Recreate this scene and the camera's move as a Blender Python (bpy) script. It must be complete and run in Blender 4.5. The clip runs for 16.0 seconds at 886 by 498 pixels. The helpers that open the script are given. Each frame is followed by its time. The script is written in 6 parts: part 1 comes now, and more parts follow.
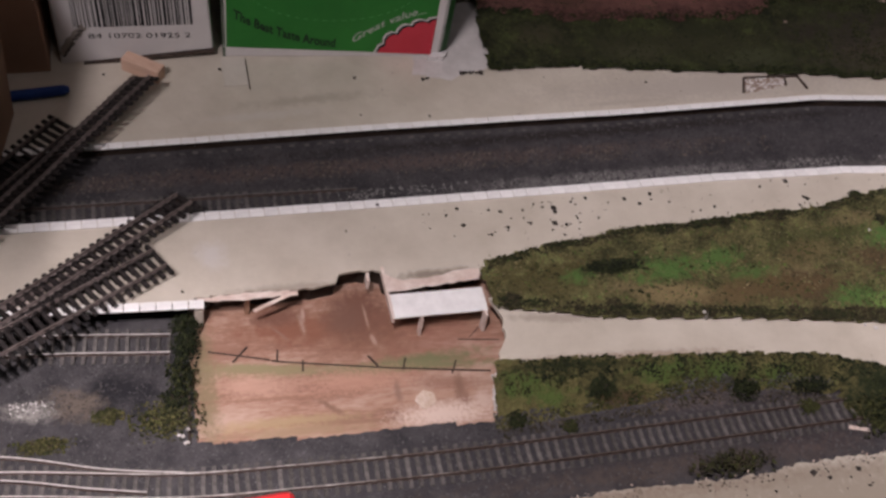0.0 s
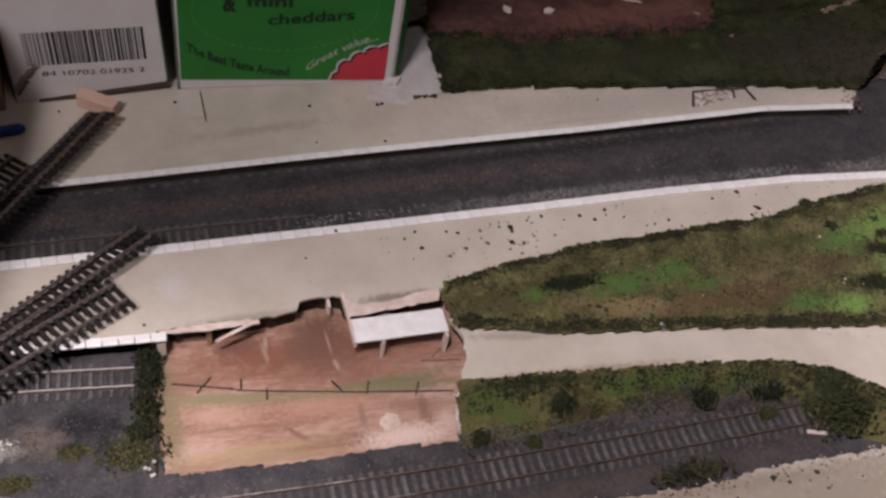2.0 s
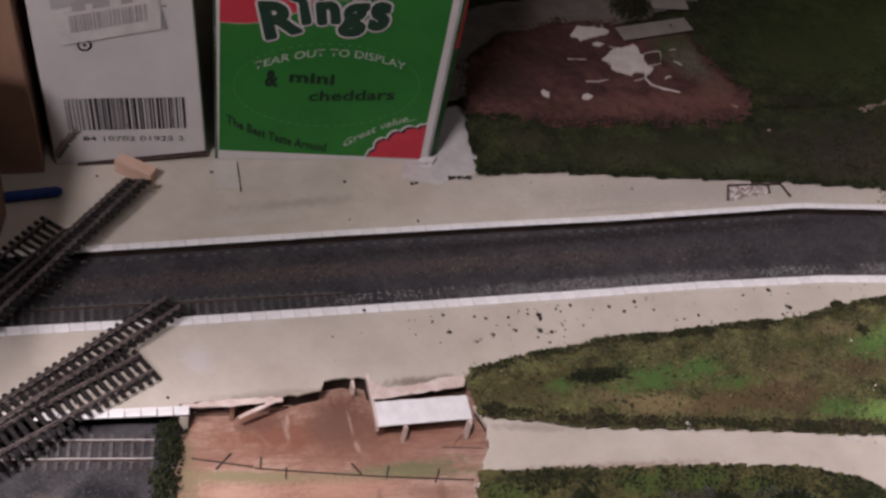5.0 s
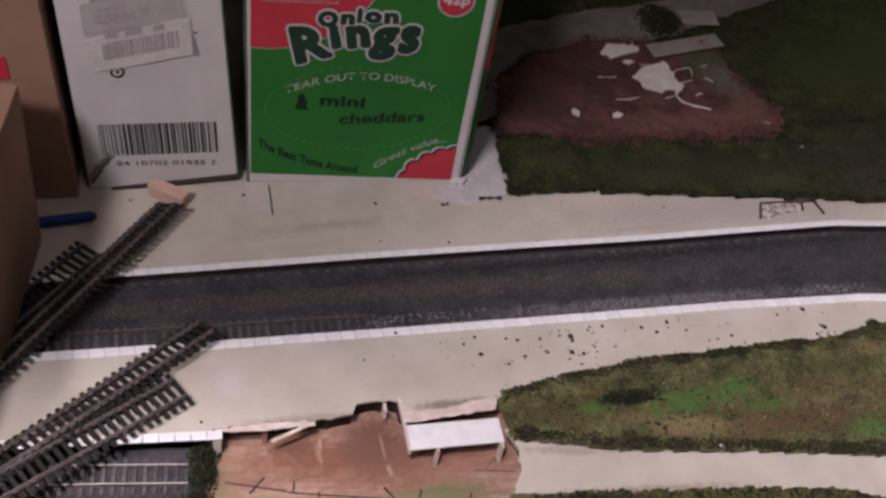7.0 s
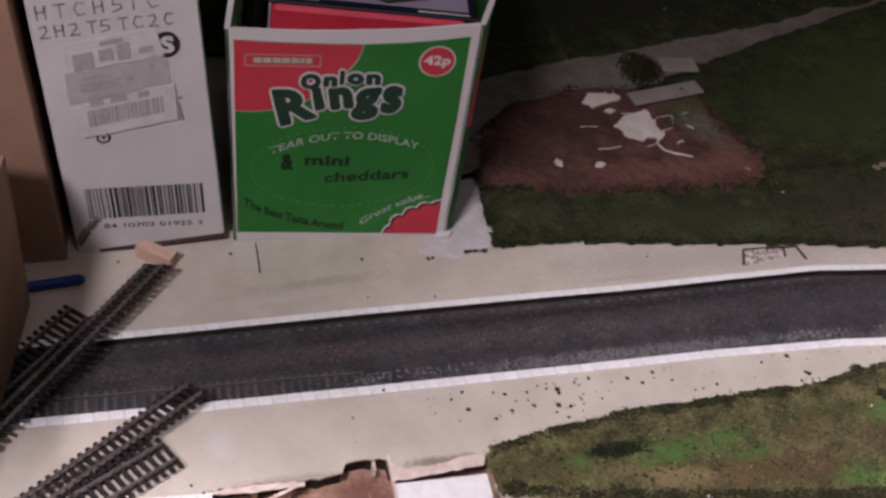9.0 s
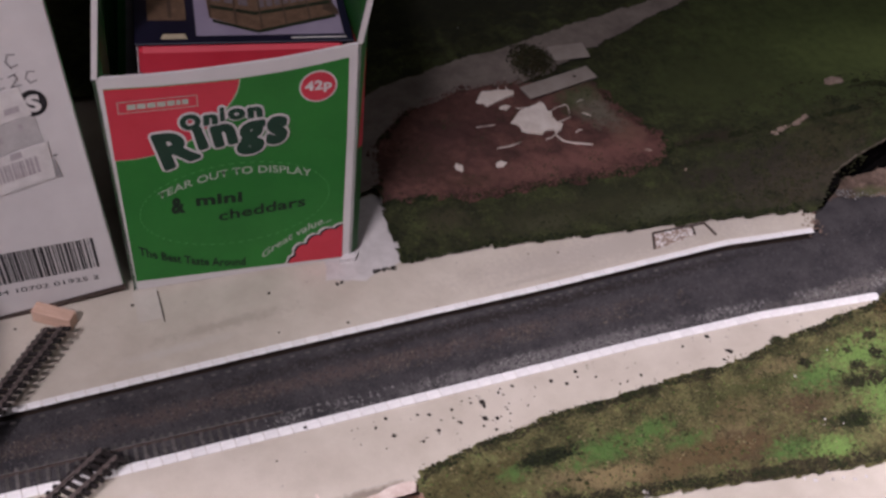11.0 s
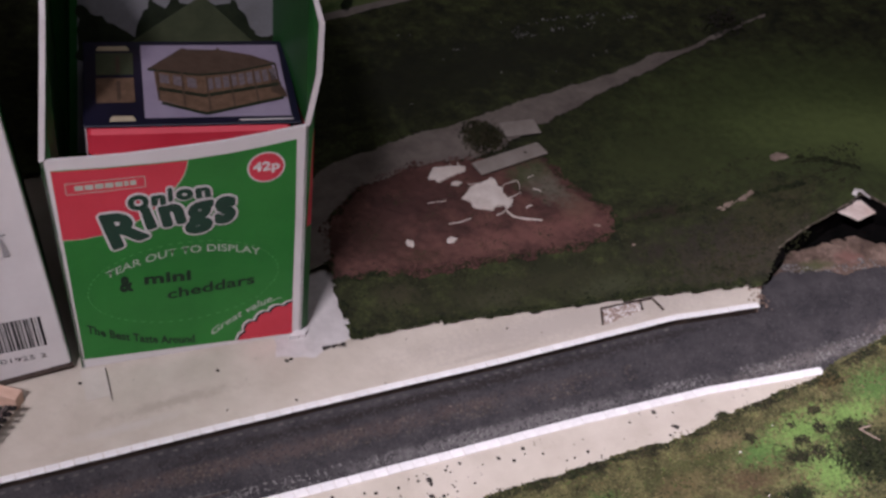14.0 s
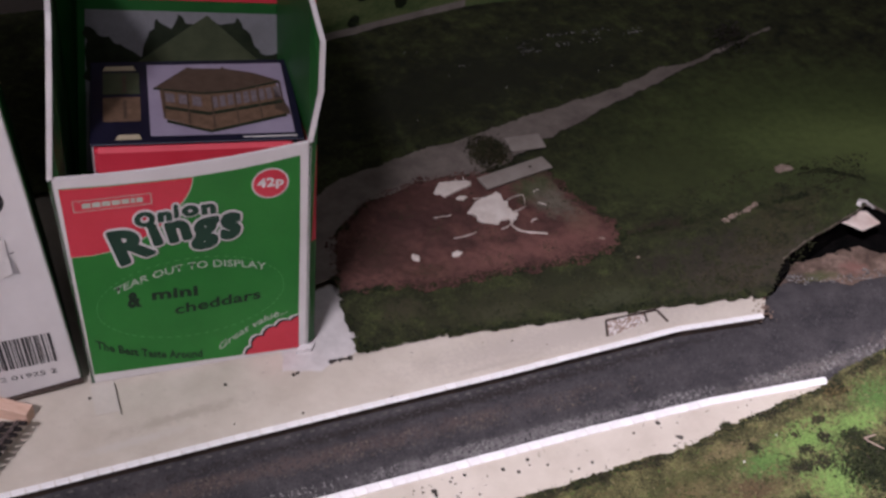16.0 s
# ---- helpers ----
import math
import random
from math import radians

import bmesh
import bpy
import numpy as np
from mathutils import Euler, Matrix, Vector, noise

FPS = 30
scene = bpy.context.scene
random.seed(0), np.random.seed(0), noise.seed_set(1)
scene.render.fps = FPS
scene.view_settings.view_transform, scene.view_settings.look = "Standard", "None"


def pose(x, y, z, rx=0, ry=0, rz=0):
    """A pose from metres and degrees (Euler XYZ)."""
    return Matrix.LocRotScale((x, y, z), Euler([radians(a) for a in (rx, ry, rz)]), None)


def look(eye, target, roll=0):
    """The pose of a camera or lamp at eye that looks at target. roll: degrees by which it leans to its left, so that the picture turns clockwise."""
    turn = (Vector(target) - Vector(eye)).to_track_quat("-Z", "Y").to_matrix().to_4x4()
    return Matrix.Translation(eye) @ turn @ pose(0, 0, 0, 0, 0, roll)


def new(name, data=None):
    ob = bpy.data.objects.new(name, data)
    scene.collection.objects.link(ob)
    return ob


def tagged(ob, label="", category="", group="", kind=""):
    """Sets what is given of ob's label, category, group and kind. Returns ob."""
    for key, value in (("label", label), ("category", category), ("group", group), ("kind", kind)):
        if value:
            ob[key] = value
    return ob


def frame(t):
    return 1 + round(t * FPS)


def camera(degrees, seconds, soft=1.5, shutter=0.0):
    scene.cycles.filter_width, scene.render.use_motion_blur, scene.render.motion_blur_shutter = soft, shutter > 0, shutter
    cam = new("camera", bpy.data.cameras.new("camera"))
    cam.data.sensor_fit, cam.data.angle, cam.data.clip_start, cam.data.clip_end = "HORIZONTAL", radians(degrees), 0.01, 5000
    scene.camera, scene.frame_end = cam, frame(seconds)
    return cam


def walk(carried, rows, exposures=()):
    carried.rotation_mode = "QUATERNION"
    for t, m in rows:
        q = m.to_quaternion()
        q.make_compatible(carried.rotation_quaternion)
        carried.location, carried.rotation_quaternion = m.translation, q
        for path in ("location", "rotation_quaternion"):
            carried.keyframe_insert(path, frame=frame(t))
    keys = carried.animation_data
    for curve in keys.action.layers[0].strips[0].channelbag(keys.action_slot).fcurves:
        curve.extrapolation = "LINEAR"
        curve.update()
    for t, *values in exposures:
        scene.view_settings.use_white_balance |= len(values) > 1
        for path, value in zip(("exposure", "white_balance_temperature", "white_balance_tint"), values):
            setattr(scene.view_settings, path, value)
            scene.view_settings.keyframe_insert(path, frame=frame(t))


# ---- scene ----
cam = camera(41.48, 16.0, soft=2.8)
# seconds, eye x y z, turn x y z
PATH = [
    (0.0, -0.0790, -0.7347, 0.6552, 39.762, -8.541, -12.520),
    (0.5, -0.0778, -0.7349, 0.6589, 40.216, -8.596, -12.955),
    (1.0, -0.0769, -0.7376, 0.6621, 40.572, -8.448, -13.598),
    (1.5, -0.0758, -0.7405, 0.6641, 41.101, -8.329, -14.301),
    (2.0, -0.0731, -0.7407, 0.6667, 41.027, -8.207, -15.169),
    (2.5, -0.0727, -0.7371, 0.6682, 41.805, -7.815, -15.697),
    (3.0, -0.0737, -0.7357, 0.6696, 41.759, -8.690, -15.195),
    (3.5, -0.0756, -0.7398, 0.6725, 42.278, -8.670, -14.911),
    (4.0, -0.0767, -0.7392, 0.6757, 42.773, -9.986, -14.548),
    (4.5, -0.0762, -0.7277, 0.6778, 42.826, -9.210, -12.741),
    (4.7, -0.0757, -0.7244, 0.6784, 43.104, -9.366, -12.250),
    (6.8, -0.0749, -0.7157, 0.6863, 43.401, -8.654, -11.576),
    (7.0, -0.0744, -0.7141, 0.6870, 43.520, -7.999, -11.322),
    (7.5, -0.0715, -0.7106, 0.6891, 43.815, -7.985, -12.100),
    (8.0, -0.0738, -0.7093, 0.6934, 44.184, -7.795, -11.702),
    (8.2, -0.0738, -0.7094, 0.6968, 44.620, -7.644, -11.859),
    (10.3, -0.0518, -0.6899, 0.7186, 45.414, -6.817, -15.383),
    (10.5, -0.0486, -0.6866, 0.7189, 45.459, -6.719, -16.670),
    (11.0, -0.0416, -0.6793, 0.7171, 45.095, -4.806, -19.791),
    (11.5, -0.0379, -0.6752, 0.7215, 45.665, -4.995, -20.603),
    (12.0, -0.0361, -0.6758, 0.7267, 46.437, -4.847, -19.998),
    (12.5, -0.0330, -0.6785, 0.7307, 47.124, -4.920, -19.756),
    (13.0, -0.0285, -0.6792, 0.7321, 47.106, -5.182, -19.968),
    (13.5, -0.0268, -0.6813, 0.7343, 47.677, -5.420, -20.274),
    (14.0, -0.0252, -0.6824, 0.7353, 48.147, -5.763, -20.882),
    (14.5, -0.0231, -0.6821, 0.7352, 48.018, -5.404, -20.975),
    (15.0, -0.0209, -0.6827, 0.7364, 48.287, -5.282, -20.843),
    (15.5, -0.0205, -0.6891, 0.7395, 48.941, -4.685, -20.508),
    (16.0, -0.0177, -0.6957, 0.7412, 48.957, -4.757, -20.568),
]
EXPOSURE = [(0.0, -0.52, 6350, 10), (4.5, -0.50, 6250, 11), (8.2, -0.29, 6100, 14), (10.5, -0.10, 6050, 14), (13.0, 0.10, 5950, 13), (16.0, 0.27, 5900, 13)]
walk(cam, [(t, pose(*row)) for t, *row in PATH], EXPOSURE)

# ---- light ----
world = bpy.data.worlds.new("room_air")
scene.world = world
world.use_nodes = True
world.node_tree.nodes["Background"].inputs[0].default_value = (1.0, 0.86, 0.80, 1)
world.node_tree.nodes["Background"].inputs[1].default_value = 0.030


def spot_lamp(name, at, to, size, power, colour, cone):
    data = bpy.data.lights.new(name, "SPOT")
    data.shadow_soft_size, data.energy, data.color = size, power, colour
    data.spot_size, data.spot_blend = radians(cone), 1.0
    new(name, data).matrix_world = look(at, to)


# Four cones share one lamp position; yard, far and hill cones are added fill.
spot_lamp("yard_lamp_light", (-0.36, -0.79, 1.50), (-0.17, -0.45, 0.0), 0.07, 210.0, (1.0, 0.88, 0.90), 23.5)
spot_lamp("ceiling_lamp_light", (-0.36, -0.79, 1.50), (0.43, -0.472, 0.0), 0.07, 162.0, (1.0, 0.88, 0.90), 40)
spot_lamp("far_lamp_light", (-0.36, -0.79, 1.50), (0.80, -0.39, 0.0), 0.07, 122.0, (1.0, 0.88, 0.90), 24)
spot_lamp("hill_lamp_light", (-0.36, -0.79, 1.50), (1.00, 0.34, 0.0), 0.07, 54.0, (1.0, 0.88, 0.90), 46)
spot_lamp("side_lamp_light", (-0.66, -0.86, 1.25), (-0.15, 0.0, 0.0), 0.09, 69.0, (1.0, 0.88, 0.90), 38)
# Soft area light added as ambient fill; no such fitting is known.
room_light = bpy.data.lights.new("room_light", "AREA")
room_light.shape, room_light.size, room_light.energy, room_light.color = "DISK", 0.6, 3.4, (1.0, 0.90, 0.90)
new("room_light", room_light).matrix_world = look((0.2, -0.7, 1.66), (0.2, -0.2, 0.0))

# ---- materials ----


def rgb(c):
    return (*c, 1.0)


def material(name, dark, light, coarse=60, fine=900, rough=0.8, bump=0.15, metal=0.0, speck=None, speck_at=0.72, speck_scale=400, stretch=(1, 1, 1), per_piece=0.0, spec=0.3, stops=None, island=0.0):
    """Two colours mixed by a coarse and a fine noise, fine relief, optional specks; noise sizes in waves per metre."""
    m = bpy.data.materials.new(name)
    m.use_nodes = True
    n, l = m.node_tree.nodes, m.node_tree.links
    bsdf = n["Principled BSDF"]
    bsdf.inputs["Roughness"].default_value = rough
    bsdf.inputs["Metallic"].default_value = metal
    bsdf.inputs["Specular IOR Level"].default_value = spec
    co = n.new("ShaderNodeTexCoord")
    mp = n.new("ShaderNodeMapping")
    mp.inputs["Scale"].default_value = stretch
    l.new(co.outputs["Object"], mp.inputs["Vector"])

    def wave(scale, detail):
        t = n.new("ShaderNodeTexNoise")
        t.inputs["Scale"].default_value, t.inputs["Detail"].default_value, t.inputs["Roughness"].default_value = scale, detail, 0.65
        l.new(mp.outputs["Vector"], t.inputs["Vector"])
        return t.outputs["Fac"]
    a, b = wave(coarse, 5), wave(fine, 3)
    add = n.new("ShaderNodeMath")
    add.operation = "MULTIPLY_ADD"
    l.new(b, add.inputs[0])
    add.inputs[1].default_value = 0.55
    sub = n.new("ShaderNodeMath")
    sub.operation = "SUBTRACT"
    l.new(a, sub.inputs[0])
    sub.inputs[1].default_value = 0.275
    l.new(sub.outputs[0], add.inputs[2])
    ramp = n.new("ShaderNodeValToRGB")
    ramp.color_ramp.elements[0].position, ramp.color_ramp.elements[1].position = 0.32, 0.68
    ramp.color_ramp.elements[0].color, ramp.color_ramp.elements[1].color = rgb(dark), rgb(light)
    if stops:
        for at, c in stops:
            ramp.color_ramp.elements.new(at).color = rgb(c)
    l.new(add.outputs[0], ramp.inputs[0])
    out = ramp.outputs[0]
    if speck:
        s = wave(speck_scale, 2)
        step = n.new("ShaderNodeMapRange")
        step.inputs["From Min"].default_value, step.inputs["From Max"].default_value = speck_at, speck_at + 0.05
        l.new(s, step.inputs["Value"])
        mix = n.new("ShaderNodeMix")
        mix.data_type = "RGBA"
        l.new(step.outputs[0], mix.inputs["Factor"])
        l.new(out, mix.inputs["A"])
        mix.inputs["B"].default_value = rgb(speck)
        out = mix.outputs["Result"]
    if per_piece or island:
        info = n.new("ShaderNodeObjectInfo") if per_piece else n.new("ShaderNodeNewGeometry")
        per_piece = per_piece or island
        r = n.new("ShaderNodeMapRange")
        r.inputs["To Min"].default_value, r.inputs["To Max"].default_value = 1 - per_piece, 1 + per_piece
        l.new(info.outputs["Random Per Island" if island else "Random"], r.inputs["Value"])
        hsv = n.new("ShaderNodeHueSaturation")
        l.new(r.outputs[0], hsv.inputs["Value"])
        l.new(out, hsv.inputs["Color"])
        out = hsv.outputs[0]
    l.new(out, bsdf.inputs["Base Color"])
    if bump:
        bp = n.new("ShaderNodeBump")
        bp.inputs["Strength"].default_value, bp.inputs["Distance"].default_value = bump, 0.001
        l.new(b, bp.inputs["Height"])
        l.new(bp.outputs[0], bsdf.inputs["Normal"])
    return m


def tinted(m, tints, broken=2.4):
    """Lays soft-edged tints (x, y, half sizes, colour, strength) with broken outlines over a material, in plan; some
    are painted light and shade.
    """
    n, l = m.node_tree.nodes, m.node_tree.links
    bsdf = n["Principled BSDF"]
    out = bsdf.inputs["Base Color"].links[0].from_socket
    co = n.new("ShaderNodeTexCoord")
    for k, (x, y, a, b, colour, strength, turn) in enumerate(tints):
        mp = n.new("ShaderNodeMapping")
        mp.vector_type = "TEXTURE"
        mp.inputs["Location"].default_value, mp.inputs["Scale"].default_value = (x, y, 0), (a, b, 1000)
        mp.inputs["Rotation"].default_value = (0, 0, radians(turn))
        l.new(co.outputs["Object"], mp.inputs["Vector"])
        size = n.new("ShaderNodeVectorMath")
        size.operation = "LENGTH"
        l.new(mp.outputs[0], size.inputs[0])
        wave = n.new("ShaderNodeTexNoise")
        wave.inputs["Scale"].default_value, wave.inputs["Detail"].default_value, wave.inputs["Roughness"].default_value = 90 + 13 * k, 6, 0.7
        l.new(co.outputs["Object"], wave.inputs["Vector"])
        add = n.new("ShaderNodeMath")
        add.operation = "MULTIPLY_ADD"
        l.new(wave.outputs["Fac"], add.inputs[0])
        add.inputs[1].default_value = broken
        l.new(size.outputs["Value"], add.inputs[2])
        edge = n.new("ShaderNodeMapRange")
        edge.inputs["From Min"].default_value, edge.inputs["From Max"].default_value = 0.5 * broken + 1.15, 0.5 * broken + 0.35
        edge.inputs["To Min"].default_value, edge.inputs["To Max"].default_value = 0, min(1.0, 1.35 * strength)
        l.new(add.outputs[0], edge.inputs["Value"])
        mix = n.new("ShaderNodeMix")
        mix.data_type = "RGBA"
        l.new(edge.outputs[0], mix.inputs["Factor"])
        l.new(out, mix.inputs["A"])
        mix.inputs["B"].default_value = rgb(colour)
        out = mix.outputs["Result"]
    l.new(out, bsdf.inputs["Base Color"])
    return m


M = {}
M["platform"] = material("platform_paint", (0.455, 0.405, 0.335), (0.565, 0.51, 0.435), 22, 1200, 0.75, 0.08, speck=(0.33, 0.29, 0.25), speck_at=0.70, speck_scale=160)
# Blemishes and dirt; broad patches at y -0.455 and -0.058 paint light falloff.
tinted(M["platform"], [(-0.03, -0.207, 0.012, 0.014, (0.56, 0.53, 0.51), 0.5, 0), (0.09, -0.172, 0.05, 0.003, (0.36, 0.31, 0.26), 0.5, 2), (0.06, -0.055, 0.06, 0.006, (0.40, 0.35, 0.29), 0.6, 4), (0.02, -0.070, 0.05, 0.005, (0.53, 0.49, 0.44), 0.5, 4), (0.125, -0.240, 0.035, 0.005, (0.24, 0.20, 0.16), 0.7, 3), (0.02, -0.242, 0.05, 0.004, (0.34, 0.29, 0.24), 0.6, 0), (0.24, -0.221, 0.05, 0.004, (0.28, 0.24, 0.19), 0.6, 10), (0.24, -0.326, 0.09, 0.005, (0.33, 0.26, 0.21), 0.7, -3), (0.20, -0.288, 0.04, 0.004, (0.35, 0.30, 0.25), 0.6, -8), (0.26, -0.434, 0.22, 0.010, (0.22, 0.17, 0.13), 0.8, -1), (0.36, -0.455, 0.27, 0.035, (0.31, 0.265, 0.21), 0.85, 0), (0.33, -0.074, 0.05, 0.003, (0.40, 0.35, 0.30), 0.5, 3), (0.42, -0.058, 0.17, 0.022, (0.41, 0.365, 0.32), 0.6, 1)])
M["kerb"] = material("white_kerb", (0.74, 0.72, 0.71), (0.86, 0.84, 0.83), 120, 1500, 0.6, 0.05, per_piece=0.05)
M["ballast"] = material("grey_ballast", (0.030, 0.028, 0.031), (0.080, 0.074, 0.077), 45, 1100, 0.95, 0.9, speck=(0.22, 0.20, 0.19), speck_at=0.70, speck_scale=900)
M["ballast_far"] = material("sooty_ballast", (0.030, 0.028, 0.031), (0.070, 0.064, 0.066), 40, 900, 0.95, 0.9, speck=(0.15, 0.135, 0.125), speck_at=0.70, speck_scale=700)
# Coal, gravel and dirt tones; the last two dark patches paint light falloff.
tinted(M["ballast"], [(-0.097, -0.302, 0.030, 0.016, (0.018, 0.017, 0.020), 0.9, -8), (-0.128, -0.308, 0.022, 0.014, (0.13, 0.105, 0.085), 0.7, -20), (-0.155, -0.310, 0.018, 0.008, (0.27, 0.25, 0.23), 0.7, -10), (0.31, -0.360, 0.05, 0.008, (0.13, 0.105, 0.10), 0.6, 0), (0.25, -0.405, 0.16, 0.012, (0.085, 0.065, 0.055), 0.6, 0), (0.37, -0.40, 0.05, 0.014, (0.10, 0.075, 0.068), 0.6, 0), (0.18, -0.385, 0.20, 0.022, (0.040, 0.037, 0.041), 0.7, 0), (0.37, -0.378, 0.10, 0.032, (0.040, 0.035, 0.037), 0.8, 0)])
# Rust and pale streaks; the last strip is darker along the far wall.
tinted(M["ballast_far"], [(0.10, -0.121, 0.30, 0.009, (0.090, 0.066, 0.060), 0.55, 1), (0.32, -0.150, 0.16, 0.009, (0.15, 0.14, 0.138), 0.75, 1), (0.60, -0.152, 0.10, 0.010, (0.15, 0.135, 0.125), 0.65, 3), (0.74, -0.135, 0.06, 0.012, (0.15, 0.125, 0.115), 0.6, 8), (0.30, -0.098, 0.30, 0.006, (0.025, 0.02, 0.019), 0.7, 2)])
M["ply"] = material("bare_plywood", (0.18, 0.095, 0.070), (0.44, 0.305, 0.24), 24, 300, 0.42, 0.1, stretch=(0.35, 1.5, 1), stops=((0.5, (0.32, 0.185, 0.132)),), spec=0.4, speck=(0.17, 0.09, 0.06), speck_at=0.69, speck_scale=70)
tinted(M["ply"], [
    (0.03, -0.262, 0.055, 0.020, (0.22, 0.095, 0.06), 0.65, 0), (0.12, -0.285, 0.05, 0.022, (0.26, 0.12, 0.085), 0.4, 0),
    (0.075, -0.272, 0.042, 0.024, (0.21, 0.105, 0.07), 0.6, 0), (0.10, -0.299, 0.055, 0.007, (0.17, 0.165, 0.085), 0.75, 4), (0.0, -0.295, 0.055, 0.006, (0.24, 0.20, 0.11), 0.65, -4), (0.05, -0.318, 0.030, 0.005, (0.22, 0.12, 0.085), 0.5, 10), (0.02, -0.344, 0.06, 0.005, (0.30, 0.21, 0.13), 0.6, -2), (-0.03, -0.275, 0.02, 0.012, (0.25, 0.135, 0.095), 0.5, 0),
    (0.0, -0.336, 0.050, 0.005, (0.38, 0.27, 0.15), 0.5, 0), (0.105, -0.327, 0.040, 0.006, (0.40, 0.24, 0.17), 0.4, 0), (-0.043, -0.30, 0.009, 0.06, (0.20, 0.16, 0.09), 0.6, 0),
    # The pale pink patch at (-0.010, -0.306) paints the lamp's hot spot.
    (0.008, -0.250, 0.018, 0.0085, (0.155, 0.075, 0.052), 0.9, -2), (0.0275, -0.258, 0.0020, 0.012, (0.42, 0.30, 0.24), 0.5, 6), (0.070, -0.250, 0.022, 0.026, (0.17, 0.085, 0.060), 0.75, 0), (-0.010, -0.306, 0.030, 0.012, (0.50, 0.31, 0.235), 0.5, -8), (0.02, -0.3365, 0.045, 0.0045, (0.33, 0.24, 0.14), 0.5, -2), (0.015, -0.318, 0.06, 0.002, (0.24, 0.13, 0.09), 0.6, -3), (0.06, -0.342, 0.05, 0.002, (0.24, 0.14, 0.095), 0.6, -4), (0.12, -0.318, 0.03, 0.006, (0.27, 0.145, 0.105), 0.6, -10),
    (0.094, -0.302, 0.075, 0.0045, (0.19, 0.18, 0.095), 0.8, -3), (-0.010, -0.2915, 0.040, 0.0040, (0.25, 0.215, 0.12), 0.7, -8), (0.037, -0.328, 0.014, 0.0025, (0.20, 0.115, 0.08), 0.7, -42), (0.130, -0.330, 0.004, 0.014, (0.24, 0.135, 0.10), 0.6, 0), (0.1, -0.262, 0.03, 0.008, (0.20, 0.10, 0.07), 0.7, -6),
    (0.112, -0.343, 0.036, 0.010, (0.60, 0.47, 0.40), 0.85, 0), (0.06, -0.31, 0.05, 0.012, (0.46, 0.26, 0.19), 0.5, 0)])
tinted(M["ply"], [(0.0097, -0.2493, 0.021, 0.0095, (0.19, 0.095, 0.068), 0.6, 0), (0.0583, -0.2579, 0.017, 0.018, (0.175, 0.095, 0.070), 0.6, 0), (0.0293, -0.2501, 0.0016, 0.007, (0.46, 0.33, 0.27), 0.6, -4), (0.0737, -0.2554, 0.0012, 0.013, (0.40, 0.27, 0.21), 0.6, 3), (0.076, -0.2777, 0.0020, 0.006, (0.44, 0.31, 0.25), 0.6, 10), (0.0113, -0.2648, 0.012, 0.0012, (0.24, 0.14, 0.11), 0.7, -50), (0.085, -0.322, 0.003, 0.012, (0.22, 0.13, 0.10), 0.6, 0), (0.128, -0.322, 0.012, 0.004, (0.21, 0.12, 0.085), 0.6, 80), (0.143, -0.335, 0.006, 0.008, (0.50, 0.37, 0.31), 0.7, 0)], 1.6)
M["bank_earth"] = tinted(material("pinkish_bank", (0.07, 0.046, 0.036), (0.25, 0.175, 0.14), 60, 700, 0.9, 0.4, stops=((0.5, (0.135, 0.093, 0.070)),)), [(0.690, -0.046, 0.030, 0.008, (0.085, 0.085, 0.040), 0.8, -8), (0.665, -0.043, 0.020, 0.010, (0.075, 0.055, 0.045), 0.7, 0), (0.735, -0.045, 0.016, 0.012, (0.20, 0.105, 0.085), 0.6, 0)])
M["lip_earth"] = material("brown_plaster_lip", (0.050, 0.040, 0.030), (0.17, 0.135, 0.11), 160, 900, 0.95, 0.4)
# Cream like the platform; its shadow is darkened into this colour.
M["path"] = material("shaded_footpath_paint", (0.125, 0.103, 0.090), (0.205, 0.175, 0.152), 40, 900, 0.9, 0.05)
M["grass"] = material("scatter_grass", (0.031, 0.031, 0.012), (0.155, 0.162, 0.062), 45, 420, 1.0, 0.8, stops=((0.44, (0.075, 0.072, 0.029)), (0.56, (0.122, 0.110, 0.046))), island=0.4)
MOSS = (0.075, 0.110, 0.028)
GREEN, PALE_GREEN, TAN, BROWN, DARK = (0.074, 0.132, 0.034), (0.140, 0.225, 0.058), (0.18, 0.14, 0.07), (0.080, 0.056, 0.028), (0.016, 0.022, 0.008)
